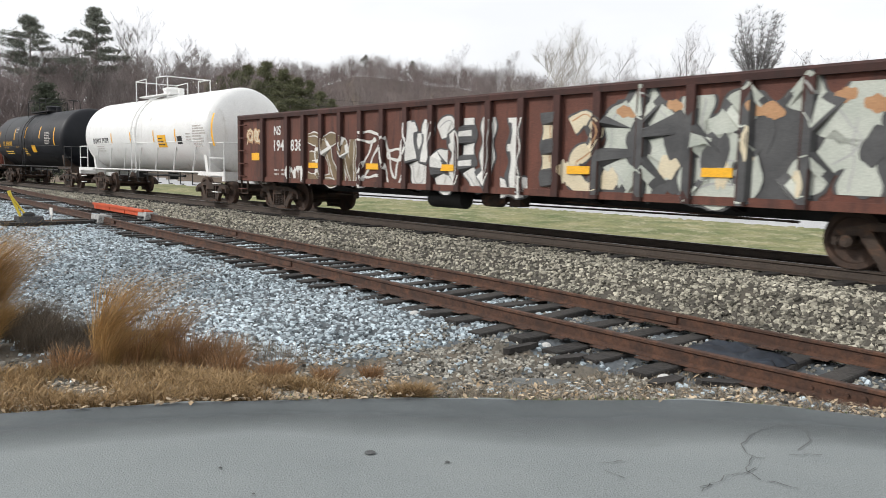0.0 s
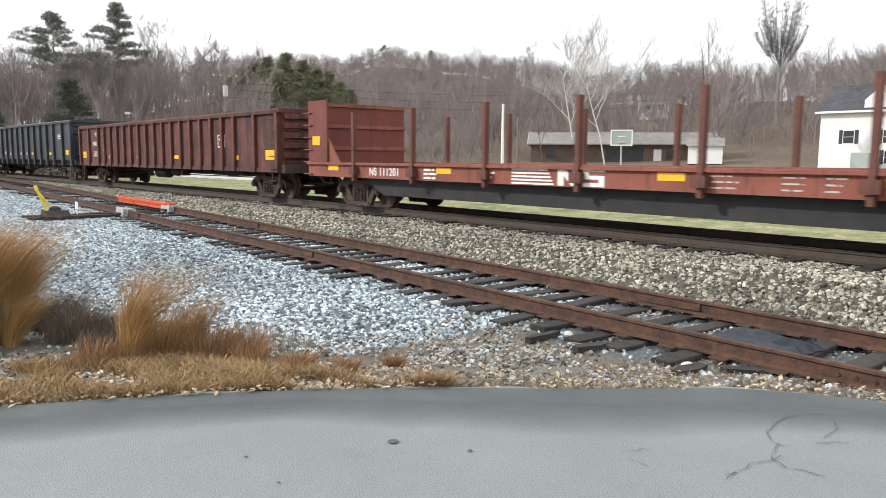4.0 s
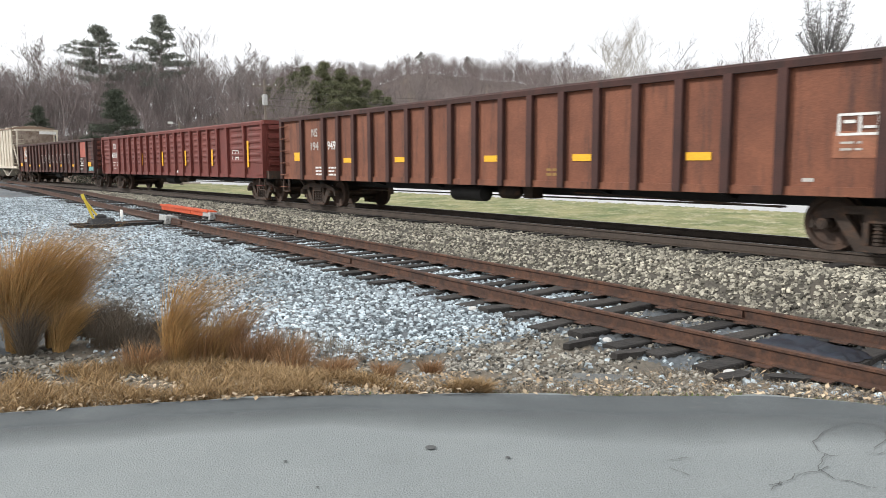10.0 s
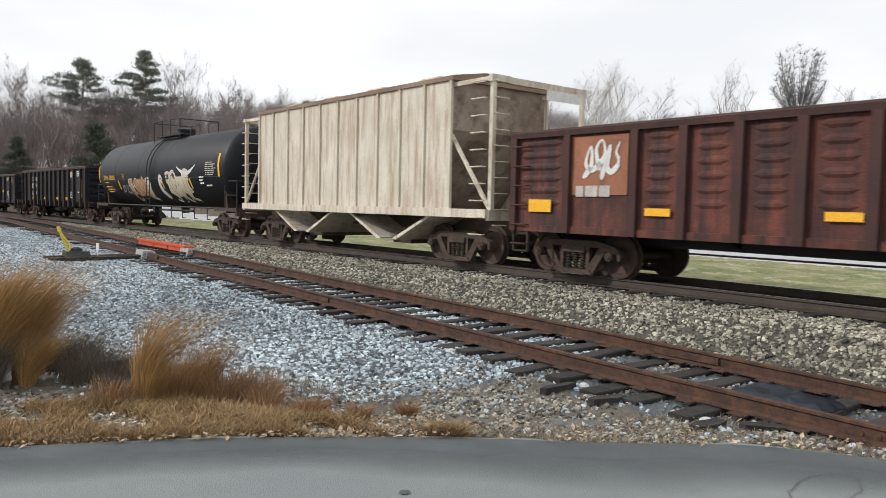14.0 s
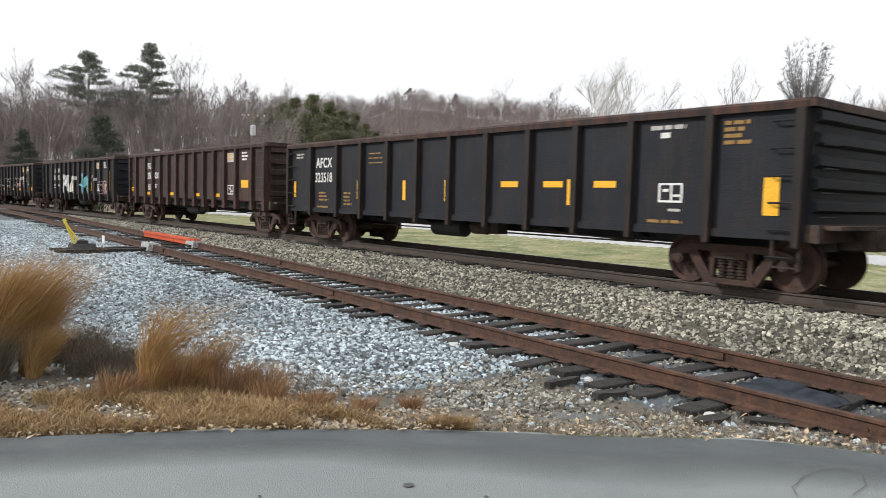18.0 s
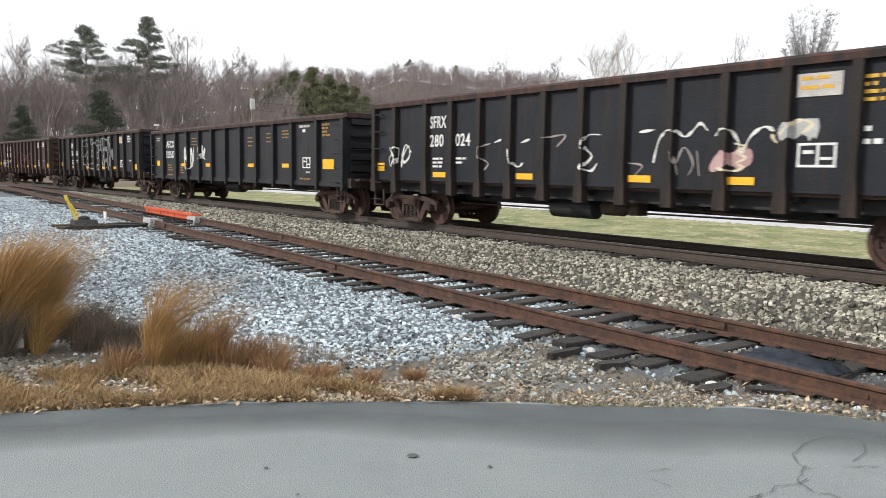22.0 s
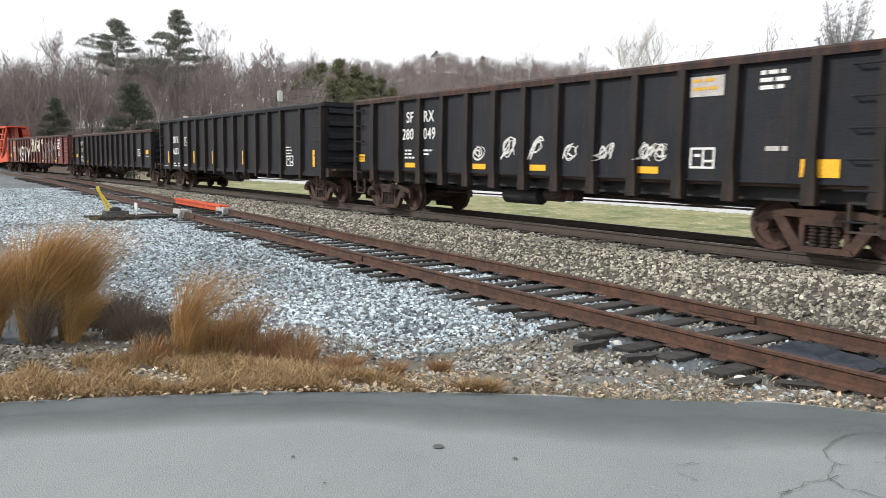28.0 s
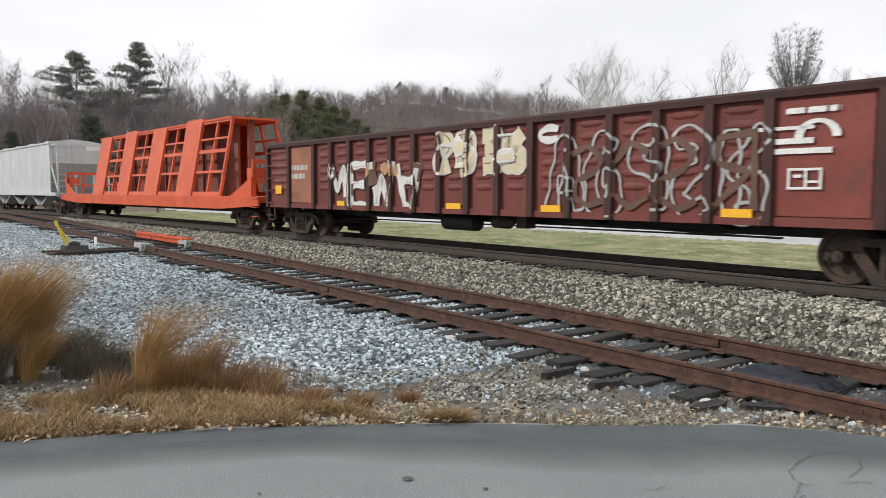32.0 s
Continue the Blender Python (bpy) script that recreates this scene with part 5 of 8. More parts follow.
def rack_flat():
    length = 24.6
    car = thing("rack_flat_car", "orange flat car with tall leaning steel racks", "flat car", group="cars of the freight train")
    p = M["orange"]
    half, hw = length / 2, 1.45
    part("deck", Shape().box(-half, half, -hw, hw, 0.95, 1.15), p, car)
    part("side_sill", Shape().prism([(-half, 1.15), (half, 1.15), (half, 0.85), (half - 3, 0.7), (-half + 3, 0.7), (-half, 0.85)], "y", -hw - 0.06, -hw + 0.02), p, car)
    part("side_sill", Shape().prism([(-half, 1.15), (half, 1.15), (half, 0.85), (half - 3, 0.7), (-half + 3, 0.7), (-half, 0.85)], "y", hw - 0.02, hw + 0.06), p, car)
    a, b, z0, z1 = -6.4, 9.2, 1.15, 4.02
    lean = 0.55

    def slab(x0, x1, za, zb, y_add=0.0, t=0.09, side=-1):
        ya = hw - lean * (za - z0) / (z1 - z0) + y_add
        yb = hw - lean * (zb - z0) / (z1 - z0) + y_add
        return [(x0, side * ya, za), (x1, side * ya, za), (x1, side * yb, zb), (x0, side * yb, zb), (x0, side * (ya - t), za), (x1, side * (ya - t), za), (x1, side * (yb - t), zb), (x0, side * (yb - t), zb)]
    for side in (-1, 1):
        cols = [a + 1.2, a + 4.9, a + 8.6, a + 12.3]
        edges = [a, *cols, b]
        for i, x in enumerate(cols):
            s = Shape()
            s.v = slab(x - 0.78, x + 0.78, z0, z1 + (0.1 if i % 2 else 0.0), 0.06, 0.12, side)
            s.f = [(0, 1, 2, 3), (7, 6, 5, 4), (0, 4, 5, 1), (1, 5, 6, 2), (2, 6, 7, 3), (3, 7, 4, 0)]
            part("rack_panel", s, p, car, "orange steel upright panel")
        for i in range(5):
            xa = edges[i] + (0.78 if i else 0.0)
            xb = edges[i + 1] - (0.78 if i < 4 else 0.0)
            for z, h in ((z0, 0.16), (z0 + 0.85, 0.09), (z0 + 1.6, 0.13), (z0 + 2.1, 0.07), (z1 - 0.14, 0.14)):
                s = Shape()
                s.v = slab(xa, xb, z, z + h, 0.0, 0.1, side)
                s.f = [(0, 1, 2, 3), (7, 6, 5, 4), (0, 4, 5, 1), (1, 5, 6, 2), (2, 6, 7, 3), (3, 7, 4, 0)]
                part("cross_rail", s, p, car)
            mids = [(xa + xb) / 2] if 0 < i < 4 else ([xa + 0.06] if i == 0 else [xb - 0.1, (xa + xb) / 2])
            for x in mids:
                s = Shape()
                s.v = slab(x - 0.055, x + 0.055, z0, z1, -0.02, 0.1, side)
                s.f = [(0, 1, 2, 3), (7, 6, 5, 4), (0, 4, 5, 1), (1, 5, 6, 2), (2, 6, 7, 3), (3, 7, 4, 0)]
                part("mullion", s, p, car)
    part("rack_top", Shape().box(a, b, -hw + lean - 0.05, hw - lean + 0.05, z1 - 0.06, z1 + 0.02), p, car)
    # inner wall and posts take a darker red in place of shade
    part("centre_wall", Shape().box(a + 0.3, b - 1.4, -0.04, 0.04, z0, z1 - 0.1), PAINT["flat_red"], car, "inner wall of the rack with shade painted in dark red")
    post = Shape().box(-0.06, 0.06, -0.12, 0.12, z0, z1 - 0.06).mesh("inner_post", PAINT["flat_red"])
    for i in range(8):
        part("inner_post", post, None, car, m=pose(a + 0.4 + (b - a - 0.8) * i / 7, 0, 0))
    for d in (-1, 1):
        e = Shape()
        for y in (-1.3, -0.5, 0.5, 1.3):
            e.box(d * (half - 0.7) - 0.06, d * (half - 0.7) + 0.06, y - 0.05, y + 0.05, 1.15, 2.35)
        e.box(d * (half - 0.7) - 0.06, d * (half - 0.7) + 0.06, -1.35, 1.35, 2.25, 2.4).box(d * (half - 0.7) - 0.06, d * (half - 0.7) + 0.06, -1.35, 1.35, 1.6, 1.7)
        e.box(d * (half - 0.7) - 0.4, d * (half - 0.7) + 0.06, -1.35, -0.75, 1.75, 2.1)
        e.prism([(d * (half - 0.7), 1.15), (d * (half - 0.7), 1.8), (d * (half - 2.4), 1.15)], "y", -1.4, -1.32)
        part("end_stanchion", e, p, car)
        ladder(car, d * half - (0.45 if d > 0 else 0.0), -hw - 0.1, 0.5, 1.1, 3, p)
    part("centre_sill", Shape().box(-half + 0.2, half - 0.2, -0.3, 0.3, 0.55, 0.94), M["grime"], car)
    running_gear(car, length, 1.9)
    return car


# coupling points along the train, from the head
LINKS = [0.6, 22.0, 37.5, 52.6, 72.75, 94.4, 115.1, 136.4, 157.8, 179.4, 200.1, 213.0, 229.4, 246.5, 264.5, 280.0, 296.5, 313.2, 330.4, 346.2, 362.6, 379.1, 395.3, 413.2, 430.5, 451.2, 476.9, 495.2, 511.4]
GAP = 1.1


# rear and front ends of the gondolas
ENDS = {1: (21.28, 1.5), 5: (93.8, 74.0), 6: (114.66, 95.2), 7: (135.7, 116.2), 8: (157.08, 137.4), 9: (178.5, 158.45), 10: (199.67, 180.17), 13: (245.8, 231.7), 14: (263.7, 247.75), 15: (279.4, 265.3), 16: (295.9, 281.75), 17: (312.5, 298.4),
        18: (329.9, 313.95), 19: (345.6, 331.5), 20: (362.0, 347.9), 21: (378.5, 364.4), 22: (394.7, 380.6), 23: (412.7, 396.7), 24: (430.1, 414.1), 25: (450.97, 431.5)}


def ln(k):
    return ENDS[k][0] - ENDS[k][1] if k in ENDS else LINKS[k] - LINKS[k - 1] - GAP


def settle(car, k):
    mid = sum(ENDS[k]) / 2 if k in ENDS else (LINKS[k] + LINKS[k - 1]) / 2
    CARS.append((car, mid, ln(k) / 2 - 1.75))


def black_gon(k, mark, number, paint="coal", panels=COAL, label="", top=3.0, upright=False, chord=None, size=0.31):
    sfrx = mark == "SFRX"
    car, half, y, depth = gondola(label or "black steel gondola car with yellow reflectors", ln(k), top, paint, panels, taper=True, chord=chord, rib_paint="coal_rib" if paint == "coal" else None, gap=2.0, pocket=sfrx, inset=1.0 if sfrx else 1.05 if mark == "SBFX" else 1.35)
    L = 2 * half
    yy = y - 0.004
    places = rib_places(L, panels)

    def mid(i):
        return -half + (places[i] + places[i + 1]) / 2
    if sfrx:
        x2, x3 = -half + places[2] + 0.13, -half + places[3] + 0.12
        if k in (15, 17, 19):
            lettering(car, mark, x2 - 0.02, 2.30, size * 1.22, yy, squeeze=0.66)
        else:
            lettering(car, mark[:2], x2 + 0.16, 2.30, size * 1.22, yy, squeeze=0.85)
            lettering(car, mark[2:], x3 - 0.02, 2.30, size * 1.22, yy, squeeze=0.85)
        lettering(car, number[:3], x2 - 0.02, 1.88, size * 1.22, yy, squeeze=0.85)
        lettering(car, number[3:], x3 - 0.02, 1.88, size * 1.22, yy, squeeze=0.85)
        bars(car, x2 + 0.1, 1.62, 0.5, 3, yy)
        bars(car, x3, 1.62, 0.4, 2, yy)
        # striped notice near the top, small print beside it
        xa, xb = mid(11) - 0.36, mid(12) - 0.25
        part("notice", Shape().box(xa, xa + 0.62, yy - 0.004, yy, 2.42, 2.74), M["dimwhite"], car, "pale notice board")
        bars(car, xa + 0.05, 2.70, 0.5, 2, yy - 0.005, "yellow_ink", 0.05, 0.13)
        bars(car, xb, 2.74, 0.46, 3, yy, h=0.06, gap=0.11)
        data_box(car, xa + 0.06, 1.44 if k == 17 else 1.27, yy, 0.54 if k == 17 else 0.46, 0.34)
        bars(car, xb + 0.15, 1.62, 0.5, 1, yy, "dimwhite", 0.07)
        if k == 16:
            reflectors(car, [-half + q for q in (3.94, 6.6, 10.08)], 1.26, yy, 0.48, 0.11, True)
        else:
            reflectors(car, [-half + q for q in ((2.5, 5.4, 8.2, 10.1) if k == 15 else (2.75, 5.55, 7.45 if k == 22 else 8.35, 10.2))], 1.17, yy, 0.46, 0.12)
        if upright:
            reflectors(car, [-half + 0.82, half - 0.95], 1.31, yy - 0.01, 0.98, 0.15, True)
        else:
            reflectors(car, [-half + 0.3], 1.3, yy, 0.34, 0.2)
            reflectors(car, [half - (1.65 if k == 15 else 0.9)], 1.52 if k == 15 else 1.17, yy, 0.56, 0.26)
        return car, half, depth, yy
    if mark == "AFCX":
        lettering(car, mark, -half + 1.72, 2.12, size * 1.25, yy, "dimwhite" if upright is None else "white", squeeze=0.85)
        lettering(car, number, -half + 1.66, 1.70, size * 1.25, yy, "dimwhite" if upright is None else "white", squeeze=0.78)
        bars(car, -half + 1.9, 1.42, 0.6, 3, yy, "faint_ink", 0.05, 0.1)
        bars(car, -half + 1.8, 1.02, 1.0, 1, yy, "faint_ink", 0.05)
        bars(car, -half + 3.3, 1.42, 0.5, 4, yy, "faint_ink", 0.05, 0.1)
        bars(car, -half + 0.5, top - 0.3, 0.7, 2, yy, "dimwhite", 0.05)
        bars(car, -half + 4.55, 2.45, 0.8, 3, yy, "faint_ink", 0.03, 0.12)
        bars(car, -half + 13.3, top - 0.24, 0.9, 1, yy, "dimwhite", 0.07)
        bars(car, -half + 13.5, top - 0.36, 0.25, 1, yy, "white", 0.09)
        bars(car, half - 1.3, top - 0.24, 0.45, 4, yy, "faint_ink", 0.06, 0.1)
        data_box(car, -half + 13.5, 1.34, yy, 0.46, 0.32)
        bars(car, -half + 13.7, 1.24, 0.3, 1, yy, "dimwhite")
        bars(car, -half + 13.3, 1.05, 0.9, 1, yy, "faint_ink", 0.05)
        if upright:
            reflectors(car, [-half + q for q in (0.42, 4.05, 6.16, 7.81, 11.53)], 1.25, yy, 0.48, 0.12, True)
            reflectors(car, [-half + q for q in (9.89, 11.1, 12.36)], 1.58, yy, 0.5, 0.12)
            reflectors(car, [half - 0.5], 1.18, yy, 0.56, 0.24, True)
        else:
            reflectors(car, [-half + q for q in (3.66, 6.2, 9.92, 12.4)], 1.35, yy, 0.44, 0.12)
            reflectors(car, [-half + 0.71], 1.36, yy, 0.36, 0.22)
            reflectors(car, [half - 0.95], 1.32, yy, 0.62, 0.28)
            bars(car, -half + 9.7, 2.35, 0.5, 3, yy, "faint_ink", 0.04, 0.13)
            bars(car, -half + 11.1, 2.45, 0.5, 3, yy, "faint_ink", 0.04, 0.13)
            bars(car, -half + 12.2, 2.5, 0.5, 3, yy, "faint_ink", 0.04, 0.1)
        return car, half, depth, yy
    if mark == "SBFX":
        lettering(car, mark, -half + 1.66, 2.02, 0.40, yy, squeeze=0.80)
        lettering(car, number, -half + 1.66, 1.50, 0.40, yy, squeeze=0.85)
        bars(car, -half + 1.65, 1.12, 0.5, 2, yy, h=0.05, gap=0.11)
        bars(car, -half + 2.3, 1.12, 0.5, 2, yy, h=0.05, gap=0.11)
        bars(car, -half + 0.3, 0.98, 0.95, 1, yy, h=0.06)
        bars(car, -half + 3.1, 1.06, 0.65, 2, yy, h=0.06, gap=0.1)
        data_box(car, -half + 3.2, 1.88, yy, 0.38, 0.36)
        reflectors(car, [-half + q for q in (0.96, 4.4, 6.62, 9.72, 12.02, 15.32)], 1.12, yy, 0.52, 0.14, True)
        bars(car, half - 2.65, 1.75, 0.5, 4, yy, h=0.04, gap=0.1)
        data_box(car, half - 2.6, 1.12, yy, 0.48, 0.34)
        return car, half, depth, yy
    lettering(car, mark, -half + 1.75, 2.05, 0.34, yy, "dimwhite", squeeze=0.8)
    lettering(car, number, -half + 1.9, 1.64, 0.34, yy, "dimwhite", squeeze=0.85)
    bars(car, -half + 1.8, 1.40, 0.7, 4, yy, "dimwhite", 0.06, 0.1)
    reflectors(car, [-half + q for q in (3.57, 6.71, 8.76, 10.83, 12.9)], 0.98, yy, 0.5, 0.12)
    reflectors(car, [-half + 0.8], 1.3, yy, 0.4, 0.2)
    reflectors(car, [half - 0.95], 1.50, yy, 0.42, 0.22)
    data_box(car, half - 2.5, 1.40, yy, 0.42, 0.36)
    bars(car, half - 1.9, 1.62, 0.4, 2, yy, "dimwhite", 0.04)
    bars(car, half - 1.2, 1.42, 0.6, 1, yy, "dimwhite", 0.04)
    bars(car, -half + 9.6, 1.02, 0.3, 1, yy, "white", 0.08)
    return car, half, depth, yy


AFC = ((1.5, 1.5), 8)


def make_train():
    # 1: brown gondola, heavily sprayed
    car, half, y, depth = gondola("brown gondola car covered in white and cream graffiti", ln(1), 2.78, "brown", OLD, rib_paint="rib_red", chord="rib_red")
    lettering(car, "NS", -half + 2.08, 2.16, 0.36, y - 0.004, squeeze=0.85)
    lettering(car, "194", -half + 2.02, 1.72, 0.42, y - 0.004, squeeze=0.95)
    lettering(car, "838", -half + 3.02, 1.72, 0.42, y - 0.004, squeeze=0.9)
    bars(car, -half + 2.1, 1.2, 0.35, 2, y - 0.004, "dimwhite", 0.05, 0.12)
    bars(car, -half + 2.5, 1.2, 0.3, 2, y - 0.004, "dimwhite", 0.05, 0.12)
    reflectors(car, [-half + 0.97], 1.44, y - 0.004, 0.46, 0.22)
    reflectors(car, [-half + q for q in (4.26, 6.88, 9.54, 13.0, 15.6)], 1.25, y - 0.03, 0.5, 0.14)
    r = -half
    blobs(car, r + 2.95, r + 3.75, 0.86, 1.3, 18, "white", depth, 4, 0.16, 0.2)
    blobs(car, r + 3.05, r + 3.7, 0.9, 1.25, 28, "rib", depth, 3, 0.08, 0.14, 0.004)
    letters(car, "EZN", r + 3.8, r + 6.2, 0.86, 2.1, 11, depth, "olive", "white", 0.15, "white", rim=0.03)
    letters(car, "ZA", r + 6.2, r + 8.2, 0.86, 2.1, 19, depth, "white", bold=0.12, outline=True, rim=0.035)
    letters(car, "AGUT", r + 8.1, r + 11.9, 0.86, 2.42, 12, depth, "white", "grey", 0.2, "silver")
    letters(car, "IS", r + 11.8, r + 13.5, 0.9, 2.4, 20, depth, "cream", "grey", 0.15, "rust")
    blobs(car, r + 13.3, half - 0.2, 0.9, 2.5, 15, "grey", depth, 11, 0.6, 0.72)
    letters(car, "ORKZ", r + 13.5, half - 0.5, 0.86, 2.6, 13, depth, "pale", "grey", 0.26, "silver", rim=0.05)
    blobs(car, r + 13.6, half - 0.3, 2.05, 2.55, 16, "rust", depth, 6, 0.24, 0.10, 0.008)
    blobs(car, r + 12.0, half - 0.3, 1.0, 2.0, 26, "cream", depth, 8, 0.17, 0.2, 0.0085)
    blobs(car, r + 14.3, half - 0.8, 1.2, 2.1, 27, "grey", depth, 5, 0.2, 0.34, 0.009)
    spray(car, r + 0.28, r + 1.5, 1.85, 2.4, 17, ("cream", "rust"), depth, 0.5, 0.022, tangle=2)
    settle(car, 1)
    # 2, 3: tank cars
    car, half, y, zc = tank_car("white tank car with top platform and railings", ln(2), 1.5, 2.42, "tank_white", True)
    flank = (1.5, 2.42)
    lettering(car, "DOWX 79779", -4.95, 2.1, 0.30, y, "black", 0.95, wrap=flank)
    bars(car, -4.6, 1.98, 0.9, 3, y, "dimwhite", 0.035, 0.09, wrap=flank)
    for x in (-2.75, -0.66, 1.65, 3.58):
        curved(car, x, x + 0.09, 2.05, 2.5, 1.5, 2.42, "yellow reflective strip", M["reflect"])
    curved(car, 6.44, 6.56, 1.9, 2.95, 1.5, 2.42, "yellow reflective strip", M["reflect"])
    curved(car, 2.04, 2.79, 1.88, 2.32, 1.5, 2.42, "yellow placard", M["reflect"], "placard")
    bars(car, 2.12, 2.22, 0.6, 3, y, "black", 0.035, 0.11, wrap=(1.508, 2.42))
    curved(car, 3.77, 4.16, 1.98, 2.26, 1.5, 2.42, "black stencil", M["black"], "stencil")
    bars(car, 4.5, 2.35, 0.5, 3, y, "dimwhite", 0.05, 0.1, wrap=flank)
    bars(car, 5.04, 2.6, 1.0, 9, y, "dimwhite", 0.05, 0.085, wrap=flank)
    settle(car, 2)
    car, half, y, zc = tank_car("black tank car with yellow markings", ln(3), 1.5, 2.42, "tank_black")
    lettering(car, "UTLX 681947", -4.3, 2.12, 0.34, y, "yellow_ink", 0.8, wrap=flank)
    bars(car, -4.2, 2.02, 0.9, 1, y, "yellow_ink", 0.03, wrap=flank)
    bars(car, -4.15, 1.85, 1.6, 2, y, "yellow_ink", 0.06, 0.12, wrap=flank)
    bars(car, -1.9, 3.1, 0.6, 4, y, "dimwhite", 0.03, 0.08, wrap=flank)
    bars(car, -1.86, 2.06, 0.6, 1, y, "yellow_ink", 0.03, wrap=flank)
    bars(car, -0.6, 1.98, 0.7, 5, y, "yellow_ink", 0.03, 0.09, wrap=flank)
    bars(car, 3.3, 2.75, 0.95, 8, y, "dimwhite", 0.04, 0.08, wrap=flank)
    curved(car, 0.95, 1.6, 1.75, 2.1, 1.5, 2.42, "yellow placard", M["reflect"], "placard")
    for x, z0, z1 in ((-5.1, 2.05, 2.95), (-2.1, 2.45, 3.05), (-0.1, 2.5, 3.1), (2.4, 2.45, 3.05), (4.7, 2.05, 2.95)):
        curved(car, x, x + 0.12, z0, z1, 1.5, 2.42, "yellow reflective strip", M["reflect"])
    settle(car, 3)
    settle(stake_flat(), 4)
    # 5: brown gondola
    car, half, y, depth = gondola("brown rusty gondola car with close ribs", ln(5), 2.72, "boxcar_red", OLD)
    lettering(car, "NS", -half + 2.3, 2.2, 0.3, y - 0.004)
    lettering(car, "194878", -half + 1.9, 1.75, 0.3, y - 0.004, squeeze=0.9)
    bars(car, -half + 2.0, 1.5, 1.0, 3, y - 0.004)
    reflectors(car, [-half + 4.4, -half + 8.0, -half + 12.0, half - 2.9], 1.2, y - 0.004, 0.4, 0.14)
    reflectors(car, [half - 0.6, -half + 0.6], 1.2, y - 0.004, 0.55, 0.3)
    data_box(car, half - 4.2, 1.6, y - 0.004)
    settle(car, 5)
    # 6: tall black gondola
    car, half, y, depth = gondola("tall blue-black gondola car", ln(6), 3.1, "slate", ((1.5, 1.53), 11), pocket=True, inset=1.75)
    y -= 0.004
    lettering(car, "N", -half + 1.12, 1.74, 0.44, y, squeeze=0.8)
    lettering(car, "S", -half + 1.45, 1.74, 0.44, y, squeeze=0.8)
    lettering(car, "202339", -half + 1.80, 1.74, 0.44, y, squeeze=0.74)
    bars(car, -half + 1.84, 1.58, 0.4, 2, y, h=0.06, gap=0.16)
    bars(car, -half + 2.6, 1.58, 0.4, 2, y, h=0.06, gap=0.16)
    em = Shape()
    for i in range(5):
        em.box(-half + 0.80 + 0.03 * i, -half + 1.36 + 0.03 * i, y - 0.004, y, 2.38 + i * 0.105, 2.44 + i * 0.105)
    em.prism([(-half + 1.82, 2.88), (-half + 2.05, 2.88), (-half + 2.22, 2.56), (-half + 2.22, 2.40), (-half + 2.06, 2.40)], "y", y - 0.005, y)
    em.box(-half + 2.24, -half + 2.38, y - 0.004, y, 2.40, 2.88).box(-half + 1.80, -half + 1.94, y - 0.004, y, 2.40, 2.48)
    for z in (2.40, 2.585, 2.77):
        em.box(-half + 2.5, -half + 3.0, y - 0.004, y, z, z + 0.105)
    em.box(-half + 2.5, -half + 2.64, y - 0.004, y, 2.69, 2.77).box(-half + 2.86, -half + 3.0, y - 0.004, y, 2.505, 2.585)
    part("emblem", em, M["white"], car)
    reflectors(car, [-half + 1.0], 1.34, y, 0.42, 0.24)
    bars(car, -half + 10.75, 1.5, 0.42, 3, y, "white", 0.025, 0.06)
    reflectors(car, [-half + q for q in (3.95, 7.4, 9.78, 12.22, 15.6)], 1.34, y, 0.46, 0.13)
    part("notice", Shape().box(-half + 6.0, -half + 6.32, y - 0.004, y, 1.36, 1.54), M["white"], car, "small white notice")
    reflectors(car, [half - 0.9], 1.34, y, 0.5, 0.24)
    bars(car, half - 2.4, 2.4, 0.9, 3, y)
    settle(car, 6)
    # 7 to 10: mill gondolas
    car, half, y, depth = gondola("dark red gondola car with pressed side panels", ln(7), 2.76, "boxcar_red", MILL, pressed=True, inset=1.3, rib_paint="rib_red", chord="rib_red", patches=((0.081, 0.146, 1.0, 2.62, "patch_orange"), (0.829, 0.903, 1.5, 2.62, "patch_red")))
    lettering(car, "CR", -half + 1.72, 2.0, 0.36, y - 0.02)
    lettering(car, "609136", -half + 1.66, 1.58, 0.40, y - 0.02, squeeze=0.82)
    bars(car, -half + 1.75, 1.46, 0.9, 3, y - 0.02)
    reflectors(car, [-half + 0.9, -half + 4.4, -half + 6.7, -half + 9.5, -half + 13.5], 1.08, y - 0.045, 0.52, 0.12)
    reflectors(car, [half - 0.7], 1.15, y - 0.045, 0.7, 0.16)
    data_box(car, half - 3.25, 1.12, y - 0.045, 0.55, 0.36)
    settle(car, 7)
    car, half, y, depth = gondola("brown gondola car with smooth ribbed sides", ln(8), 2.78, "rust_red", OLD, rib_paint="rib_red", chord="rib_red")
    y -= 0.004
    lettering(car, "NS", -half + 2.05, 2.12, 0.34, y, "dimwhite", squeeze=0.9)
    lettering(car, "194", -half + 1.95, 1.72, 0.34, y, "dimwhite")
    lettering(car, "949", -half + 3.05, 1.72, 0.34, y, "white", squeeze=0.9)
    bars(car, -half + 2.3, 1.22, 0.5, 3, y, h=0.05, gap=0.1)
    bars(car, -half + 3.1, 1.22, 0.5, 3, y, h=0.05, gap=0.1)
    reflectors(car, [-half + q for q in (4.22, 6.84, 10.34, 12.92, 15.4)], 1.34, y, 0.46, 0.13)
    reflectors(car, [-half + 1.1, half - 0.8], 1.4, y, 0.44, 0.26)
    part("faded_panel", Shape().box(-half + 17.5, -half + 18.15, y - 0.002, y + 0.003, 1.36, 1.72), PAINT["patch_orange"], car, "faded orange stencil ground")
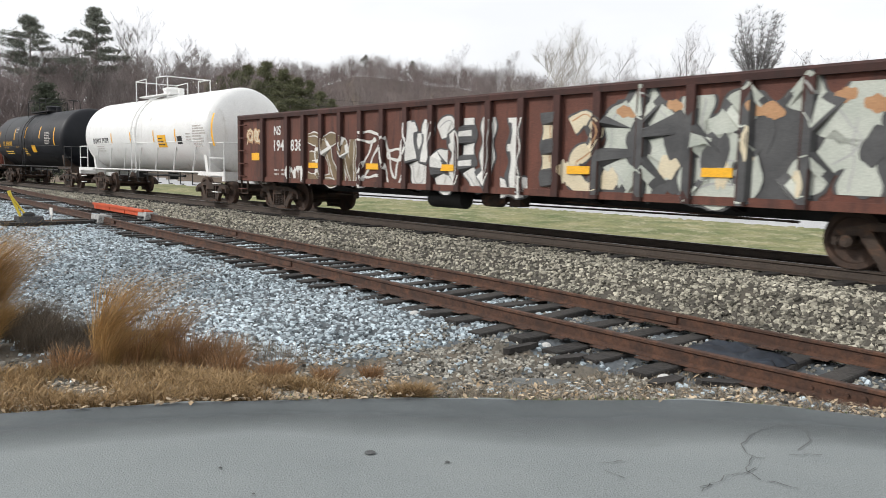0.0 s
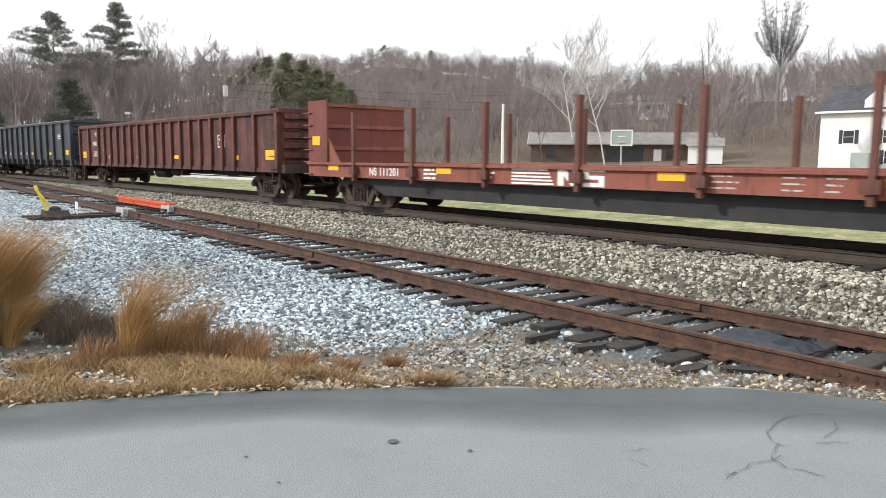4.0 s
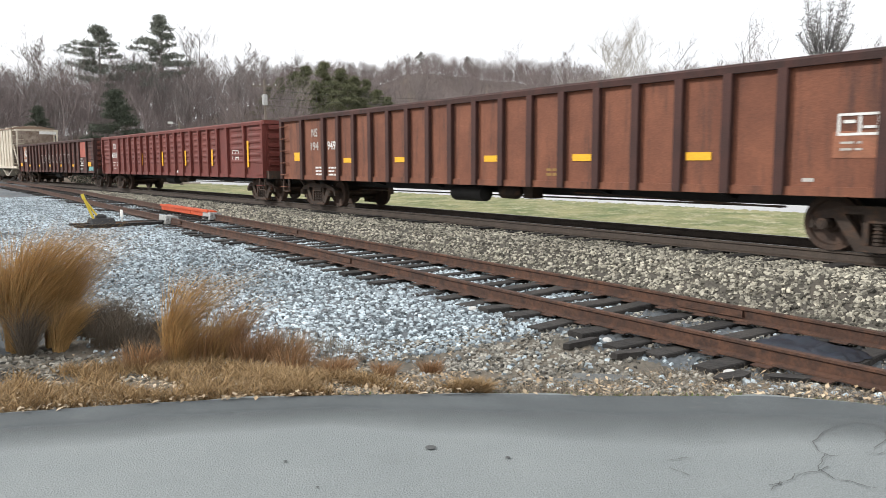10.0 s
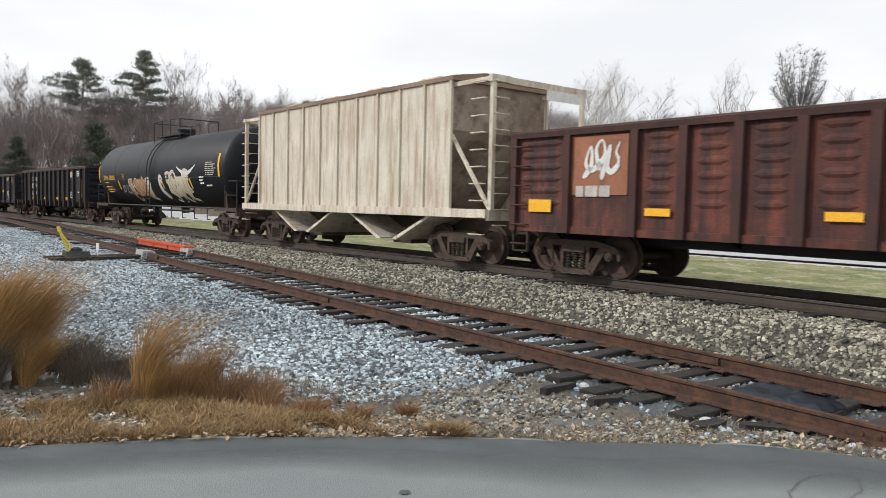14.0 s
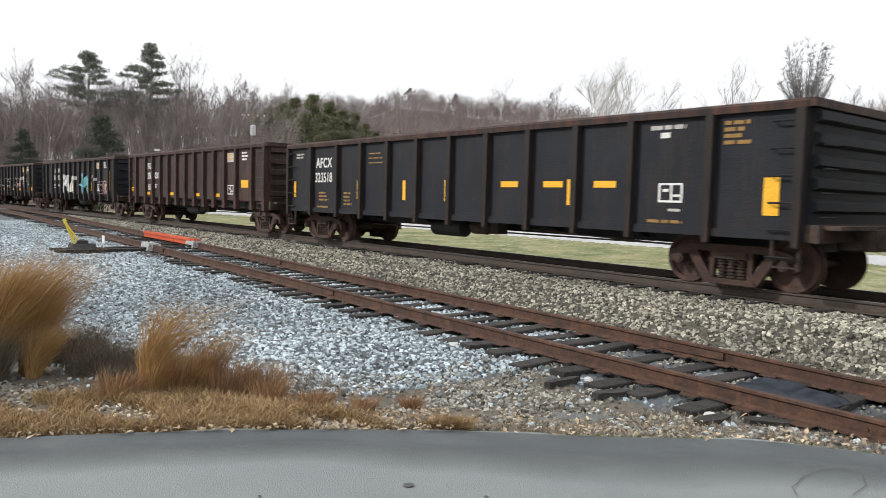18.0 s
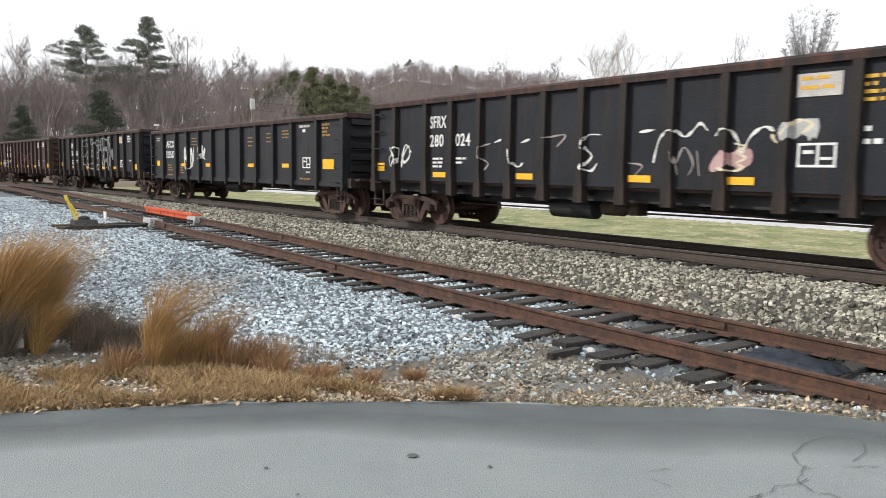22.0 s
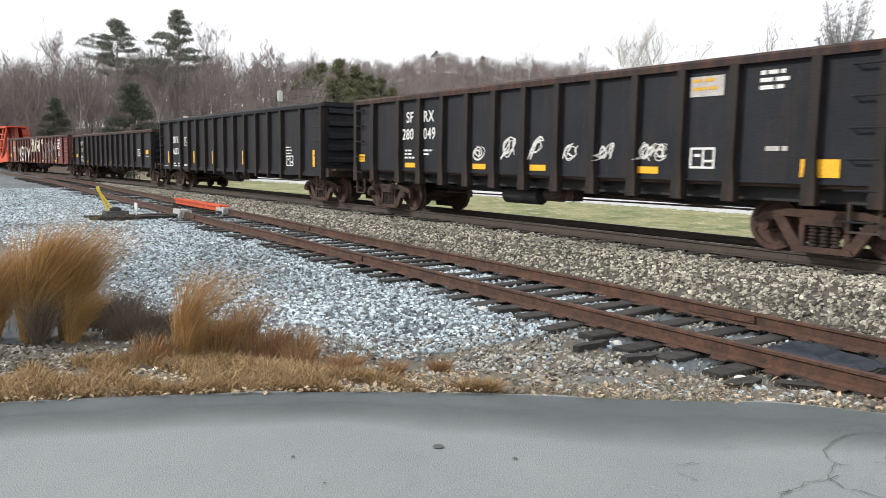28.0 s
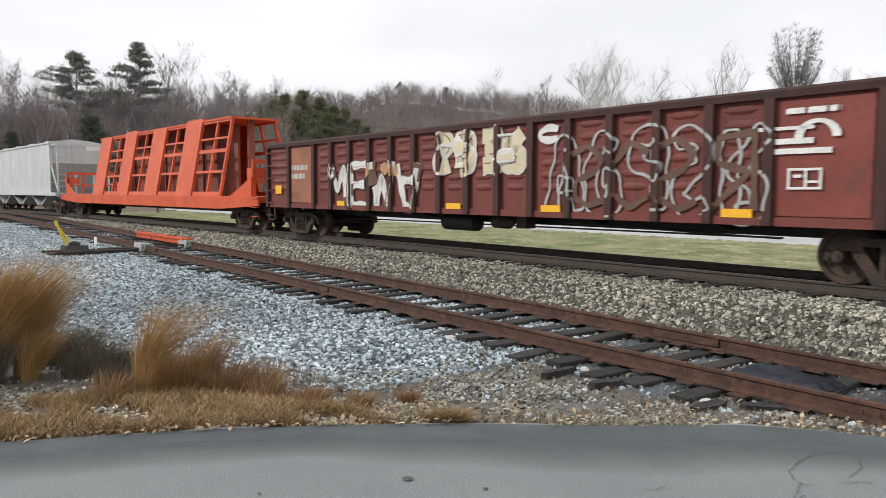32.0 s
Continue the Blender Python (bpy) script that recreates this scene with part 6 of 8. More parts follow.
    data_box(car, -half + 17.55, 1.66, y - 0.004, 0.55, 0.3)
    bars(car, -half + 17.6, 1.58, 0.4, 2, y - 0.004, "dimwhite", 0.03)
    bars(car, -half + 12.0, 1.2, 0.5, 2, y, "faint_ink", 0.05)
    bars(car, -half + 17.1, 1.08, 0.25, 1, y, "dimwhite", 0.05)
    settle(car, 8)
    car, half, y, depth = gondola("red gondola car with pressed panels and upright reflectors", ln(9), 2.78, "bright_red", ((1.55, 1.5), 15), pressed=True, inset=1.3, plain=(1, 16))
    lettering(car, "CR", -half + 1.98, 2.12, 0.40, y - 0.004, squeeze=0.85)
    lettering(car, "609131", -half + 1.72, 1.66, 0.40, y - 0.004, squeeze=0.78)
    bars(car, -half + 1.85, 1.45, 0.4, 2, y - 0.004, h=0.05, gap=0.14)
    bars(car, -half + 2.5, 1.45, 0.4, 2, y - 0.004, h=0.05, gap=0.14)
    bars(car, -half + 2.0, 1.14, 0.5, 1, y - 0.004)
    reflectors(car, [-half + 1.36], 1.2, y - 0.03, 0.92, 0.13, True)
    reflectors(car, [-half + q for q in (3.94, 6.82, 9.74, 12.6, 15.48)], 1.25, y - 0.03, 0.62, 0.15, True)
    reflectors(car, [half - 1.3], 1.2, y - 0.03, 0.92, 0.13, True)
    bars(car, -half + 4.85, 1.5, 0.1, 1, y - 0.03, "white", 0.14)
    bars(car, -half + 11.3, 1.06, 0.4, 1, y - 0.03, "white", 0.12)
    data_box(car, half - 2.7, 1.4, y - 0.004)
    settle(car, 9)
    car, half, y, depth = gondola("rusty red gondola car with a bright repainted panel and faded scrawl", ln(10), 2.80, "boxcar_red", MILL, pressed=True, inset=1.3, rib_paint="rib_red", chord="rib_red", patches=((0.843, 0.908, 1.75, 2.62, "patch_red"), (0.081, 0.147, 1.55, 2.62, "patch_orange")))
    reflectors(car, [-half + q for q in (3.52, 6.5, 9.34, 12.3, 15.1)], 1.2, y - 0.045, 0.5, 0.13)
    reflectors(car, [half - 1.0, -half + 0.8], 1.22, y - 0.045, 0.6, 0.24)
    data_box(car, half - 3.15, 1.25, y - 0.045, 0.85, 0.42)
    for c, x in zip("TABOCCTD", (7.3, 8.2, 9.2, 10.2, 11.15, 12.05, 13.0, 14.05)):
        letters(car, c, -half + x - 0.3, -half + x + 0.3, 1.42, 2.0, int(x * 10), depth, "dimmed", bold=0.024, plain=True)
    spray(car, -half + 1.75, -half + 2.6, 1.75, 2.6, 39, ("white",), depth, 0.5, 0.05)
    bars(car, -half + 1.7, 1.72, 1.0, 1, y - 0.02, "dimwhite", 0.2)
    spray(car, half - 1.4, half - 0.4, 0.9, 1.2, 40, ("cyan", "silver"), depth, 0.5, 0.05, 0.0, tangle=2)
    bars(car, half - 3.0, 1.12, 0.7, 2, y - 0.045, "dimwhite")
    settle(car, 10)
    # 11, 12
    car, half, y, body = covered_hopper("cream covered hopper car streaked with rust", ln(11) + 0.5, 4.25, "cream", 10, roof="hopper_roof")
    settle(car, 11)
    car, half, y, zc = tank_car("black tank car with graffiti along its flank", 16.7, 1.55, 2.52, "tank_black", over=0.4)
    flank = (1.55, 2.52)
    lettering(car, "UTLX 628022", -6.78, 2.20, 0.30, y, "yellow_ink", 0.93, wrap=flank)
    bars(car, -6.75, 2.08, 0.9, 1, y, "yellow_ink", 0.03, wrap=flank)
    bars(car, -6.7, 1.9, 1.4, 3, y, "yellow_ink", 0.05, 0.12, wrap=flank)
    bars(car, -3.9, 2.45, 0.35, 4, y, "yellow_ink", 0.025, 0.09, wrap=flank)
    spray(car, -4.6, -3.0, 1.45, 2.0, 40, ("silver",), None, 0.6, 0.016, 0.5, wrap=flank, tangle=2)
    letters(car, "EU", -3.1, -1.75, 1.32, 2.2, 41, None, "rust", "white", 0.19, "cream", rim=0.05, wrap=flank)
    letters(car, "IN", -1.8, -0.85, 1.36, 2.26, 44, None, "rust", "cream", 0.15, rim=0.04, wrap=flank)
    letters(car, "Z", -0.95, -0.25, 1.34, 2.2, 45, None, "cream", "white", 0.17, "silver", rim=0.05, wrap=flank)
    letters(car, "C", 0.72, 1.3, 1.34, 2.3, 46, None, "white", "silver", 0.14, rim=0.03, wrap=flank)
    letters(car, "EBUE", 1.48, 4.3, 1.32, 2.42, 42, None, "cream", "white", 0.25, "grey", rim=0.05, wrap=flank)
    arc = Shape()
    for i in range(21):
        f = i / 20
        w = 0.075 * math.sin(math.pi * min(f * 1.02 + 0.02, 1)) + 0.012
        zz = 2.62 - 0.30 * math.sin(math.pi * f) + 0.04 * f
        for e in (-1, 1):
            arc.v.append((3.0 + 1.95 * f, -math.sqrt(1.558 ** 2 - (zz + e * w - 2.52) ** 2), zz + e * w))
    arc.f = [(2 * i, 2 * i + 2, 2 * i + 3, 2 * i + 1) for i in range(20)]
    me = bpy.data.meshes.new("graffiti")
    me.from_pydata(arc.v, [], arc.f)
    me.materials.append(SPRAY["white"])
    part("graffiti", me, None, car, "white crescent of spray paint")
    curved(car, -7.55, -7.43, 2.1, 2.9, 1.55, 2.52, "yellow reflective strip", M["reflect"])
    curved(car, 7.0, 7.14, 2.14, 3.0, 1.55, 2.52, "yellow reflective strip", M["reflect"])
    for x in (-4.62, 4.2, 1.15):
        curved(car, x, x + 0.12, 1.75, 2.15, 1.55, 2.52, "yellow reflective strip", M["reflect"])
    bars(car, 5.85, 2.72, 1.05, 7, y, "dimwhite", 0.035, 0.075, wrap=flank)
    bars(car, 5.2, 2.2, 0.42, 3, y, "white", 0.06, 0.11, wrap=flank)
    bars(car, 5.7, 1.9, 0.8, 1, y, "dimwhite", 0.07, wrap=flank)
    CARS.append((car, 221.8, 6.6))
    # 13 to 24: black gondolas
    car, half, depth, y = black_gon(13, "SFRX", "280012", upright=True, chord="coal_rusty")
    settle(car, 13)
    car, half, depth, y = black_gon(14, "AFCX", "323518", panels=AFC, upright=True, top=2.85, chord="coal_rusty", label="black gondola car with large white number")
    settle(car, 14)
    car, half, depth, y = black_gon(15, "SFRX", "280030", "coal_rusty", label="rusty brown-black gondola car")
    settle(car, 15)
    car, half, depth, y = black_gon(16, "SFRX", "280023", chord="coal_rusty", upright=True, label="black gondola car with white and cyan graffiti")
    letters(car, "SMAL", -half + 4.35, -half + 7.05, 1.08, 2.16, 51, depth, "white", "silver", 0.17, "grey", rim=0.03)
    letters(car, "SA", -half + 8.05, -half + 10.0, 1.15, 2.2, 52, depth, "teal", "cyan", 0.24, "silver", rim=0.03)
    letters(car, "SPO", -half + 11.75, -half + 12.95, 1.1, 1.78, 53, depth, "pink", bold=0.1, outline=True, rim=0.03)
    blobs(car, -half + 7.1, -half + 7.35, 1.85, 2.1, 50, "white", depth, 1, 0.14, 0.12)
    blobs(car, -half + 10.2, -half + 11.2, 1.7, 2.1, 55, "white", depth, 3, 0.1, 0.08)
    settle(car, 16)
    car, half, depth, y = black_gon(17, "SFRX", "280024", chord="coal_rusty", label="black gondola car with scattered white tags")
    spray(car, -half + 0.5, -half + 1.6, 1.3, 2.0, 54, ("white",), depth, 0.5, 0.03)
    def along(*lines):
        return [[(x - half, z) for x, z in line_] for line_ in lines]
    strokes(car, along([(4.62, 1.92), (4.84, 1.98)], [(5.42, 1.90), (5.68, 1.97)], [(8.3, 2.02), (8.62, 2.05)], [(7.48, 2.0), (7.18, 2.0), (7.1, 1.8), (7.28, 1.62), (7.08, 1.42), (7.28, 1.36), (7.42, 1.5)], [(5.15, 1.78), (5.2, 1.52), (5.36, 1.42), (5.5, 1.5)], [(8.62, 1.5), (8.74, 1.92), (9.0, 2.03), (9.2, 1.92), (9.34, 2.0), (9.48, 2.12), (9.62, 2.0)], [(9.74, 1.92), (9.95, 2.02), (10.12, 1.86), (10.2, 1.66), (10.34, 1.9), (10.54, 2.03), (10.7, 1.96)]), "white", 0.026, depth)
    strokes(car, along([(4.5, 1.9), (4.24, 1.84), (4.22, 1.62), (4.44, 1.48), (4.3, 1.34)], [(6.1, 1.98), (6.62, 2.02), (6.4, 1.8)], [(8.1, 1.5), (8.4, 1.45), (8.2, 1.25)], [(9.05, 1.45), (9.2, 1.75), (9.38, 1.5), (9.3, 1.3)], [(9.44, 1.7), (9.5, 1.3)], [(9.0, 1.7), (9.1, 1.3)]), "dimmed", 0.02, depth)
    blobs(car, -half + 9.84, -half + 10.24, 1.36, 1.8, 91, "pink", depth, 2, 0.17, 0.18)
    strokes(car, along([(10.08, 1.8), (10.26, 1.74), (10.12, 1.66), (10.27, 1.58), (10.13, 1.5), (10.24, 1.44)], [(9.86, 1.42), (10.1, 1.38), (10.3, 1.46)]), "cream", 0.024, depth)
    blobs(car, -half + 10.9, -half + 11.3, 1.8, 2.12, 92, "silver", depth, 3, 0.15, 0.13)
    strokes(car, along([(10.66, 1.92), (10.74, 1.8), (10.86, 1.94), (11.05, 2.1), (11.24, 2.04), (11.1, 1.92)]), "cream", 0.03, depth)
    bars(car, -half + 11.72, 1.99, 0.42, 1, y, h=0.07)
    bars(car, -half + 11.72, 1.82, 0.62, 1, y, h=0.07)
    bars(car, -half + 11.8, 2.66, 0.42, 4, y - 0.004, "yellow_ink", 0.05, 0.1)
    settle(car, 17)
    car, half, depth, y = black_gon(18, "AFCX", "323507", "charcoal", panels=AFC, top=2.85, chord="coal_rusty", label="slate-black gondola car with a rusty top edge")
    spray(car, -half + 3.55, -half + 4.7, 1.15, 2.3, 56, ("white",), depth, 0.6, 0.07)
    spray(car, -half + 5.0, -half + 6.0, 1.5, 2.2, 57, ("white",), depth, 0.5, 0.05)
    settle(car, 18)
    car, half, depth, y = black_gon(19, "SFRX", "280035", chord="coal_rusty", label="black gondola car with big outlined letters")
    spray(car, -half + 4.3, -half + 4.95, 1.6, 2.6, 58, ("dimmed",), depth, 0.5, 0.014, tangle=2)
    letters(car, "SEEMD", -half + 4.95, -half + 10.05, 1.15, 2.72, 78, depth, "silver", bold=0.15, outline=True, rim=0.024, slant=0.06)
    settle(car, 19)
    car, half, depth, y = black_gon(20, "SFRX", "280027", "coal_rusty", upright=False, label="rusty black gondola car with faded tags")
    spray(car, -half + 5.5, -half + 9.5, 1.1, 2.3, 59, ("red",), depth, 0.9, 0.03)
    spray(car, -half + 1.0, -half + 3.4, 1.15, 1.7, 80, ("white",), depth, 0.6, 0.025)
    settle(car, 20)
    car, half, depth, y = black_gon(21, "SFRX", "280000", chord="coal_rusty", label="black gondola car with a small yellow scrawl")
    spray(car, -half + 2.2, -half + 3.0, 1.2, 2.1, 60, ("cream",), depth, 0.6, 0.025)
    settle(car, 21)
    car, half, depth, y = black_gon(22, "SFRX", "280049", chord="coal_rusty", label="black gondola car with small white tags")
    for i, x in enumerate((5.5, 6.45, 7.35, 8.33, 9.21, 10.17)):
        spray(car, -half + x - 0.32, -half + x + 0.32, 1.34, 1.92 if i in (1, 2) else 1.74, 61 + i, ("white",), depth, 0.4, 0.02, 0.3, tangle=2)
    settle(car, 22)
    car, half, depth, y = black_gon(23, "SBFX", "6003", "coal", panels=((1.45, 1.43), 10), top=3.08, upright=True, label="tall slate-black gondola car")
    settle(car, 23)
    car, half, depth, y = black_gon(24, "NDYX", "547", "coal", panels=((1.6, 1.35), 10), top=2.72, chord="coal_rusty", label="black gondola car with a rusty top edge")
    settle(car, 24)
    car, half, y, depth = gondola("red gondola car with pressed panels and layered graffiti", ln(25), 2.80, "bright_red", MILL, pressed=True, inset=1.3, rib_paint="rib_red", chord="rib_red", patches=((0.847, 0.916, 0.98, 2.62, "patch_dull"), (0.081, 0.146, 1.0, 2.62, "patch_orange")))
    letters(car, "MEWA", -half + 3.8, -half + 8.1, 0.86, 2.12, 71, depth, "white", "rib", 0.11, "silver")
    blobs(car, -half + 5.0, -half + 7.9, 1.7, 2.05, 70, "rust", depth, 3, 0.2, 0.16, 0.007)
    letters(car, "SBER", -half + 8.55, -half + 11.55, 1.72, 2.62, 72, depth, "cream", "white", 0.19, "rib", rim=0.03)
    letters(car, "C", -half + 11.75, -half + 12.4, 2.25, 2.6, 75, depth, "white", bold=0.07)
    letters(car, "AGPSR", -half + 12.1, -half + 16.5, 0.9, 2.4, 73, depth, "silver", bold=0.16, outline=True, rim=0.026)
    letters(car, "SCSR", -half + 12.6, -half + 16.3, 1.0, 2.2, 76, depth, "rib", bold=0.06)
    bars(car, -half + 1.65, 2.1, 1.0, 2, y - 0.02, "dimwhite", 0.15, 0.25)
    em = Shape()
    yy = y - 0.05
    em.box(half - 2.95, half - 2.15, yy - 0.004, yy, 1.86, 1.94).box(half - 2.95, half - 2.4, yy - 0.004, yy, 2.0, 2.08).box(half - 3.2, half - 2.4, yy - 0.004, yy, 2.2, 2.25)
    for i in range(10):
        a0, a1 = math.pi * i / 10, math.pi * (i + 1) / 10
        em.prism([(half - 2.35 + 0.2 * math.cos(a0), 2.08 + 0.2 * math.sin(a0)), (half - 2.35 + 0.32 * math.cos(a0), 2.08 + 0.26 * math.sin(a0)), (half - 2.35 + 0.32 * math.cos(a1), 2.08 + 0.26 * math.sin(a1)), (half - 2.35 + 0.2 * math.cos(a1), 2.08 + 0.2 * math.sin(a1))], "y", yy - 0.004, yy)
    part("emblem", em, M["white"], car)
    bars(car, half - 2.8, 2.5, 0.85, 1, yy, h=0.08)
    data_box(car, half - 2.75, 1.36, yy, 0.48, 0.30)
    reflectors(car, [-half + q for q in (4.56, 9.28, 12.18, 15.96)], 0.94, y - 0.045, 0.5, 0.13)
    reflectors(car, [-half + 0.8], 1.25, y - 0.045, 0.4, 0.26)
    settle(car, 25)
    settle(rack_flat(), 26)
    car, half, y, body = covered_hopper("pale grey covered hopper car", ln(27) + 0.5, 4.3, "hopper_grey", 0, 3)
    settle(car, 27)
    car, half, y, body = covered_hopper("pale grey covered hopper car", ln(28) + 0.5, 4.3, "hopper_grey", 0, 3)
    settle(car, 28)


make_train()

# distance run by the train, in metres, at these seconds
RUN_T = [0.0, 2.0, 4.0, 6.5, 8.0, 10.0, 12.0, 14.0, 16.0, 18.0, 20.0, 22.0, 24.0, 26.0, 28.0, 30.0, 32.0]
RUN_S = [0.0, 26.99, 53.85, 87.12, 107.2, 134.57, 161.85, 188.73, 215.68, 242.63, 269.45, 296.18, 322.84, 349.44, 376.09, 402.68, 429.03]


def run(t):
    """Smooth distance run, by cubic pieces with even slopes at the knots."""
    i = min(max(int(np.searchsorted(RUN_T, t)) - 1, 0), len(RUN_T) - 2)

    def slope(j):
        a, b = max(j - 1, 0), min(j + 1, len(RUN_T) - 1)
        return (RUN_S[b] - RUN_S[a]) / (RUN_T[b] - RUN_T[a])
    h = RUN_T[i + 1] - RUN_T[i]
    w = (t - RUN_T[i]) / h
    return (2 * w ** 3 - 3 * w ** 2 + 1) * RUN_S[i] + (w ** 3 - 2 * w ** 2 + w) * h * slope(i) + (3 * w ** 2 - 2 * w ** 3) * RUN_S[i + 1] + (w ** 3 - w ** 2) * h * slope(i + 1)


def car_pose(mid, base, t):
    s = mid - run(t)
    ua, va, _ = line(s - base)
    ub, vb, _ = line(s + base)
    (xa, ya), (xb, yb) = xy(ua, va), xy(ub, vb)
    return pose((xa + xb) / 2, (ya + yb) / 2, RAIL_Z, 0, 0, math.degrees(math.atan2(ya - yb, xa - xb)))


def motions():
    mids = {}
    for car, mid, base in CARS:
        mids[car] = mid
        walk(car, [(t, car_pose(mid, base, t)) for t in np.arange(0, 32.01, 1.0)])
    # wheels roll without slip, keyed while their car is near enough to be seen
    for wheel, car in WHEELSETS:
        x0 = wheel.matrix_basis.translation.copy()
        seen = [k for k in range(0, 961, 1) if -14 < mids[car] - run(k / 30) < 42]
        if not seen:
            continue
        s0 = run(seen[0] / 30)
        rows = [(k / 30, (run(k / 30) - s0) / 0.42) for k in seen]
        if seen[0] > 0:
            rows.insert(0, (0.0, 0.0))
        if seen[-1] < 960:
            rows.append((32.0, rows[-1][1]))
        walk(wheel, [(t, Matrix.Translation(x0) @ Matrix.Rotation(a, 4, "Y")) for t, a in rows])


# ---- stones, grass, leaves ----
def rock_field(name, label, spots, size, material):
    """Many loose stones as one sheet of stuff."""
    base = np.array([(-1, -1, -0.7), (1, -1, -0.7), (1, 1, -0.7), (-1, 1, -0.7), (-0.8, -0.7, 0.6), (0.75, -0.8, 0.7), (0.7, 0.75, 0.6), (-0.75, 0.7, 0.7)], float) * 0.5
    quads = np.array([(0, 3, 2, 1), (4, 5, 6, 7), (0, 1, 5, 4), (1, 2, 6, 5), (2, 3, 7, 6), (3, 0, 4, 7)])
    n = len(spots)
    v = base[None] * (1 + 0.8 * (rng.random((n, 8, 3)) - 0.5))
    v = v * (size * rng.uniform(0.55, 1.45, (n, 1, 1))) * rng.uniform(0.65, 1.25, (n, 1, 3))
    a, b = rng.uniform(0, 2 * math.pi, n), rng.uniform(-0.7, 0.7, n)
    ca, sa, cb, sb = np.cos(a)[:, None], np.sin(a)[:, None], np.cos(b)[:, None], np.sin(b)[:, None]
    x, y, z = v[..., 0], v[..., 1] * cb - v[..., 2] * sb, v[..., 1] * sb + v[..., 2] * cb
    v = np.stack([x * ca - y * sa, x * sa + y * ca, z], -1)
    v[..., 0] += spots[:, 0, None]
    v[..., 1] += spots[:, 1, None]
    v[..., 2] += ground_z(spots[:, 0], spots[:, 1])[:, None] + size * 0.18
    f = (quads[None] + 8 * np.arange(n)[:, None, None]).reshape(-1, 4)
    tagged(new(name, bulk(name, v.reshape(-1, 3), f, material)), label, "gravel", kind="stuff")


def scatter_uv(n, u0, u1, v0, v1, power=1.6):
    """Spots in a strip of the plan, denser where u is small."""
    u = u0 + (u1 - u0) * rng.random(n) ** power
    v = v0 + (v1 - v0) * rng.random(n)
    return np.stack(xy(u, v), -1), u, v


def lay_stones():
    p, u, v = scatter_uv(92000, 0.0, 42, 1.5, 8.5)
    wob = 0.35 * np.sin(u * 1.7) + 0.25 * np.sin(u * 4.1 + v * 2)
    keep = (p[:, 1] > road_edge(p[:, 0]) + 0.3) & ((p[:, 1] > road_edge(p[:, 0]) + 1.75 + 0.6 * wob + 0.9 * np.clip(p[:, 0] + 0.6, 0, 4)) | (rng.random(len(u)) < 0.05)) & ((v > 2.8 + 0.4 * wob) | (u > 8.2 + wob) | (rng.random(len(u)) < 0.12)) & ~((np.abs(v - 6.52) < 0.09) | (np.abs(v - 8.03) < 0.09))
    rock_field("grey_ballast", "loose pale grey crushed ballast stones", p[keep], 0.042, M["stone_grey"])
    p, u, v = scatter_uv(84000, -1.0, 48, 8.1, 14.5, 1.8)
    vm = main_v(u)
    keep = ((v < vm - 0.85) | ((v > vm - 0.65) & (v < vm + 0.65)) | (v > vm + 0.9)) & (v < vm + 2.6) & (np.abs(v - 8.03) > 0.09)
    rock_field("tan_ballast", "loose brownish ballast stones beside the main line", p[keep], 0.046, M["stone_tan"])
    x = rng.uniform(-5, 5.6, 21000)
    y = road_edge(x) + 0.05 + rng.random(21000) ** 1.1 * (2.6 + 1.4 * np.clip(x, 0, 3))
    vv = uv(x, y)[1]
    patchy = np.sin(x * 2.3 + y * 1.7) + np.sin(x * 5.1 - y * 4.4) + 0.7 * np.sin(y * 9.0 + x * 3.0) + rng.normal(0, 0.6, len(x))
    keep = (vv < 8.0) & (patchy > -0.35) & (np.abs(vv - 6.52) > 0.09) & (np.abs(vv - 8.03) > 0.09)
    rock_field("verge_gravel", "mixed brownish gravel and chips along the road edge", np.stack([x, y], -1)[keep], 0.034, M["stone_verge"])


lay_stones()


def blades(name, label, roots, height, width, lean, material, category="grass", droop=0.25, rise=0.0):
    """Grass blades, each a bent strip of two pieces; lean is a direction that all share in part."""
    n = len(roots)
    h = height * rng.uniform(0.3, 1.15, n)
    a = rng.uniform(0, 2 * math.pi, n)
    dx, dy = np.cos(a) * width * 0.5, np.sin(a) * width * 0.5
    lx = (rng.normal(0, droop, n) + lean[0]) * h
    ly = (rng.normal(0, droop, n) + lean[1]) * h
    z = ground_z(roots[:, 0], roots[:, 1]) + rise - 0.01
    v = np.empty((n, 5, 3))
    v[:, 0] = np.stack([roots[:, 0] - dx, roots[:, 1] - dy, z], -1)
    v[:, 1] = np.stack([roots[:, 0] + dx, roots[:, 1] + dy, z], -1)
    v[:, 2] = np.stack([roots[:, 0] + lx * 0.35 + dx * 0.7, roots[:, 1] + ly * 0.35 + dy * 0.7, z + h * 0.6], -1)
    v[:, 3] = np.stack([roots[:, 0] + lx * 0.35 - dx * 0.7, roots[:, 1] + ly * 0.35 - dy * 0.7, z + h * 0.6], -1)
    v[:, 4] = np.stack([roots[:, 0] + lx, roots[:, 1] + ly, z + h], -1)
    k = 5 * np.arange(n)[:, None]
    f = np.concatenate([k + np.array([[0, 1, 2]]), k + np.array([[0, 2, 3]]), k + np.array([[3, 2, 4]])])
    return tagged(new(name, bulk(name, v.reshape(-1, 3), f, material)), label, category, kind="stuff")


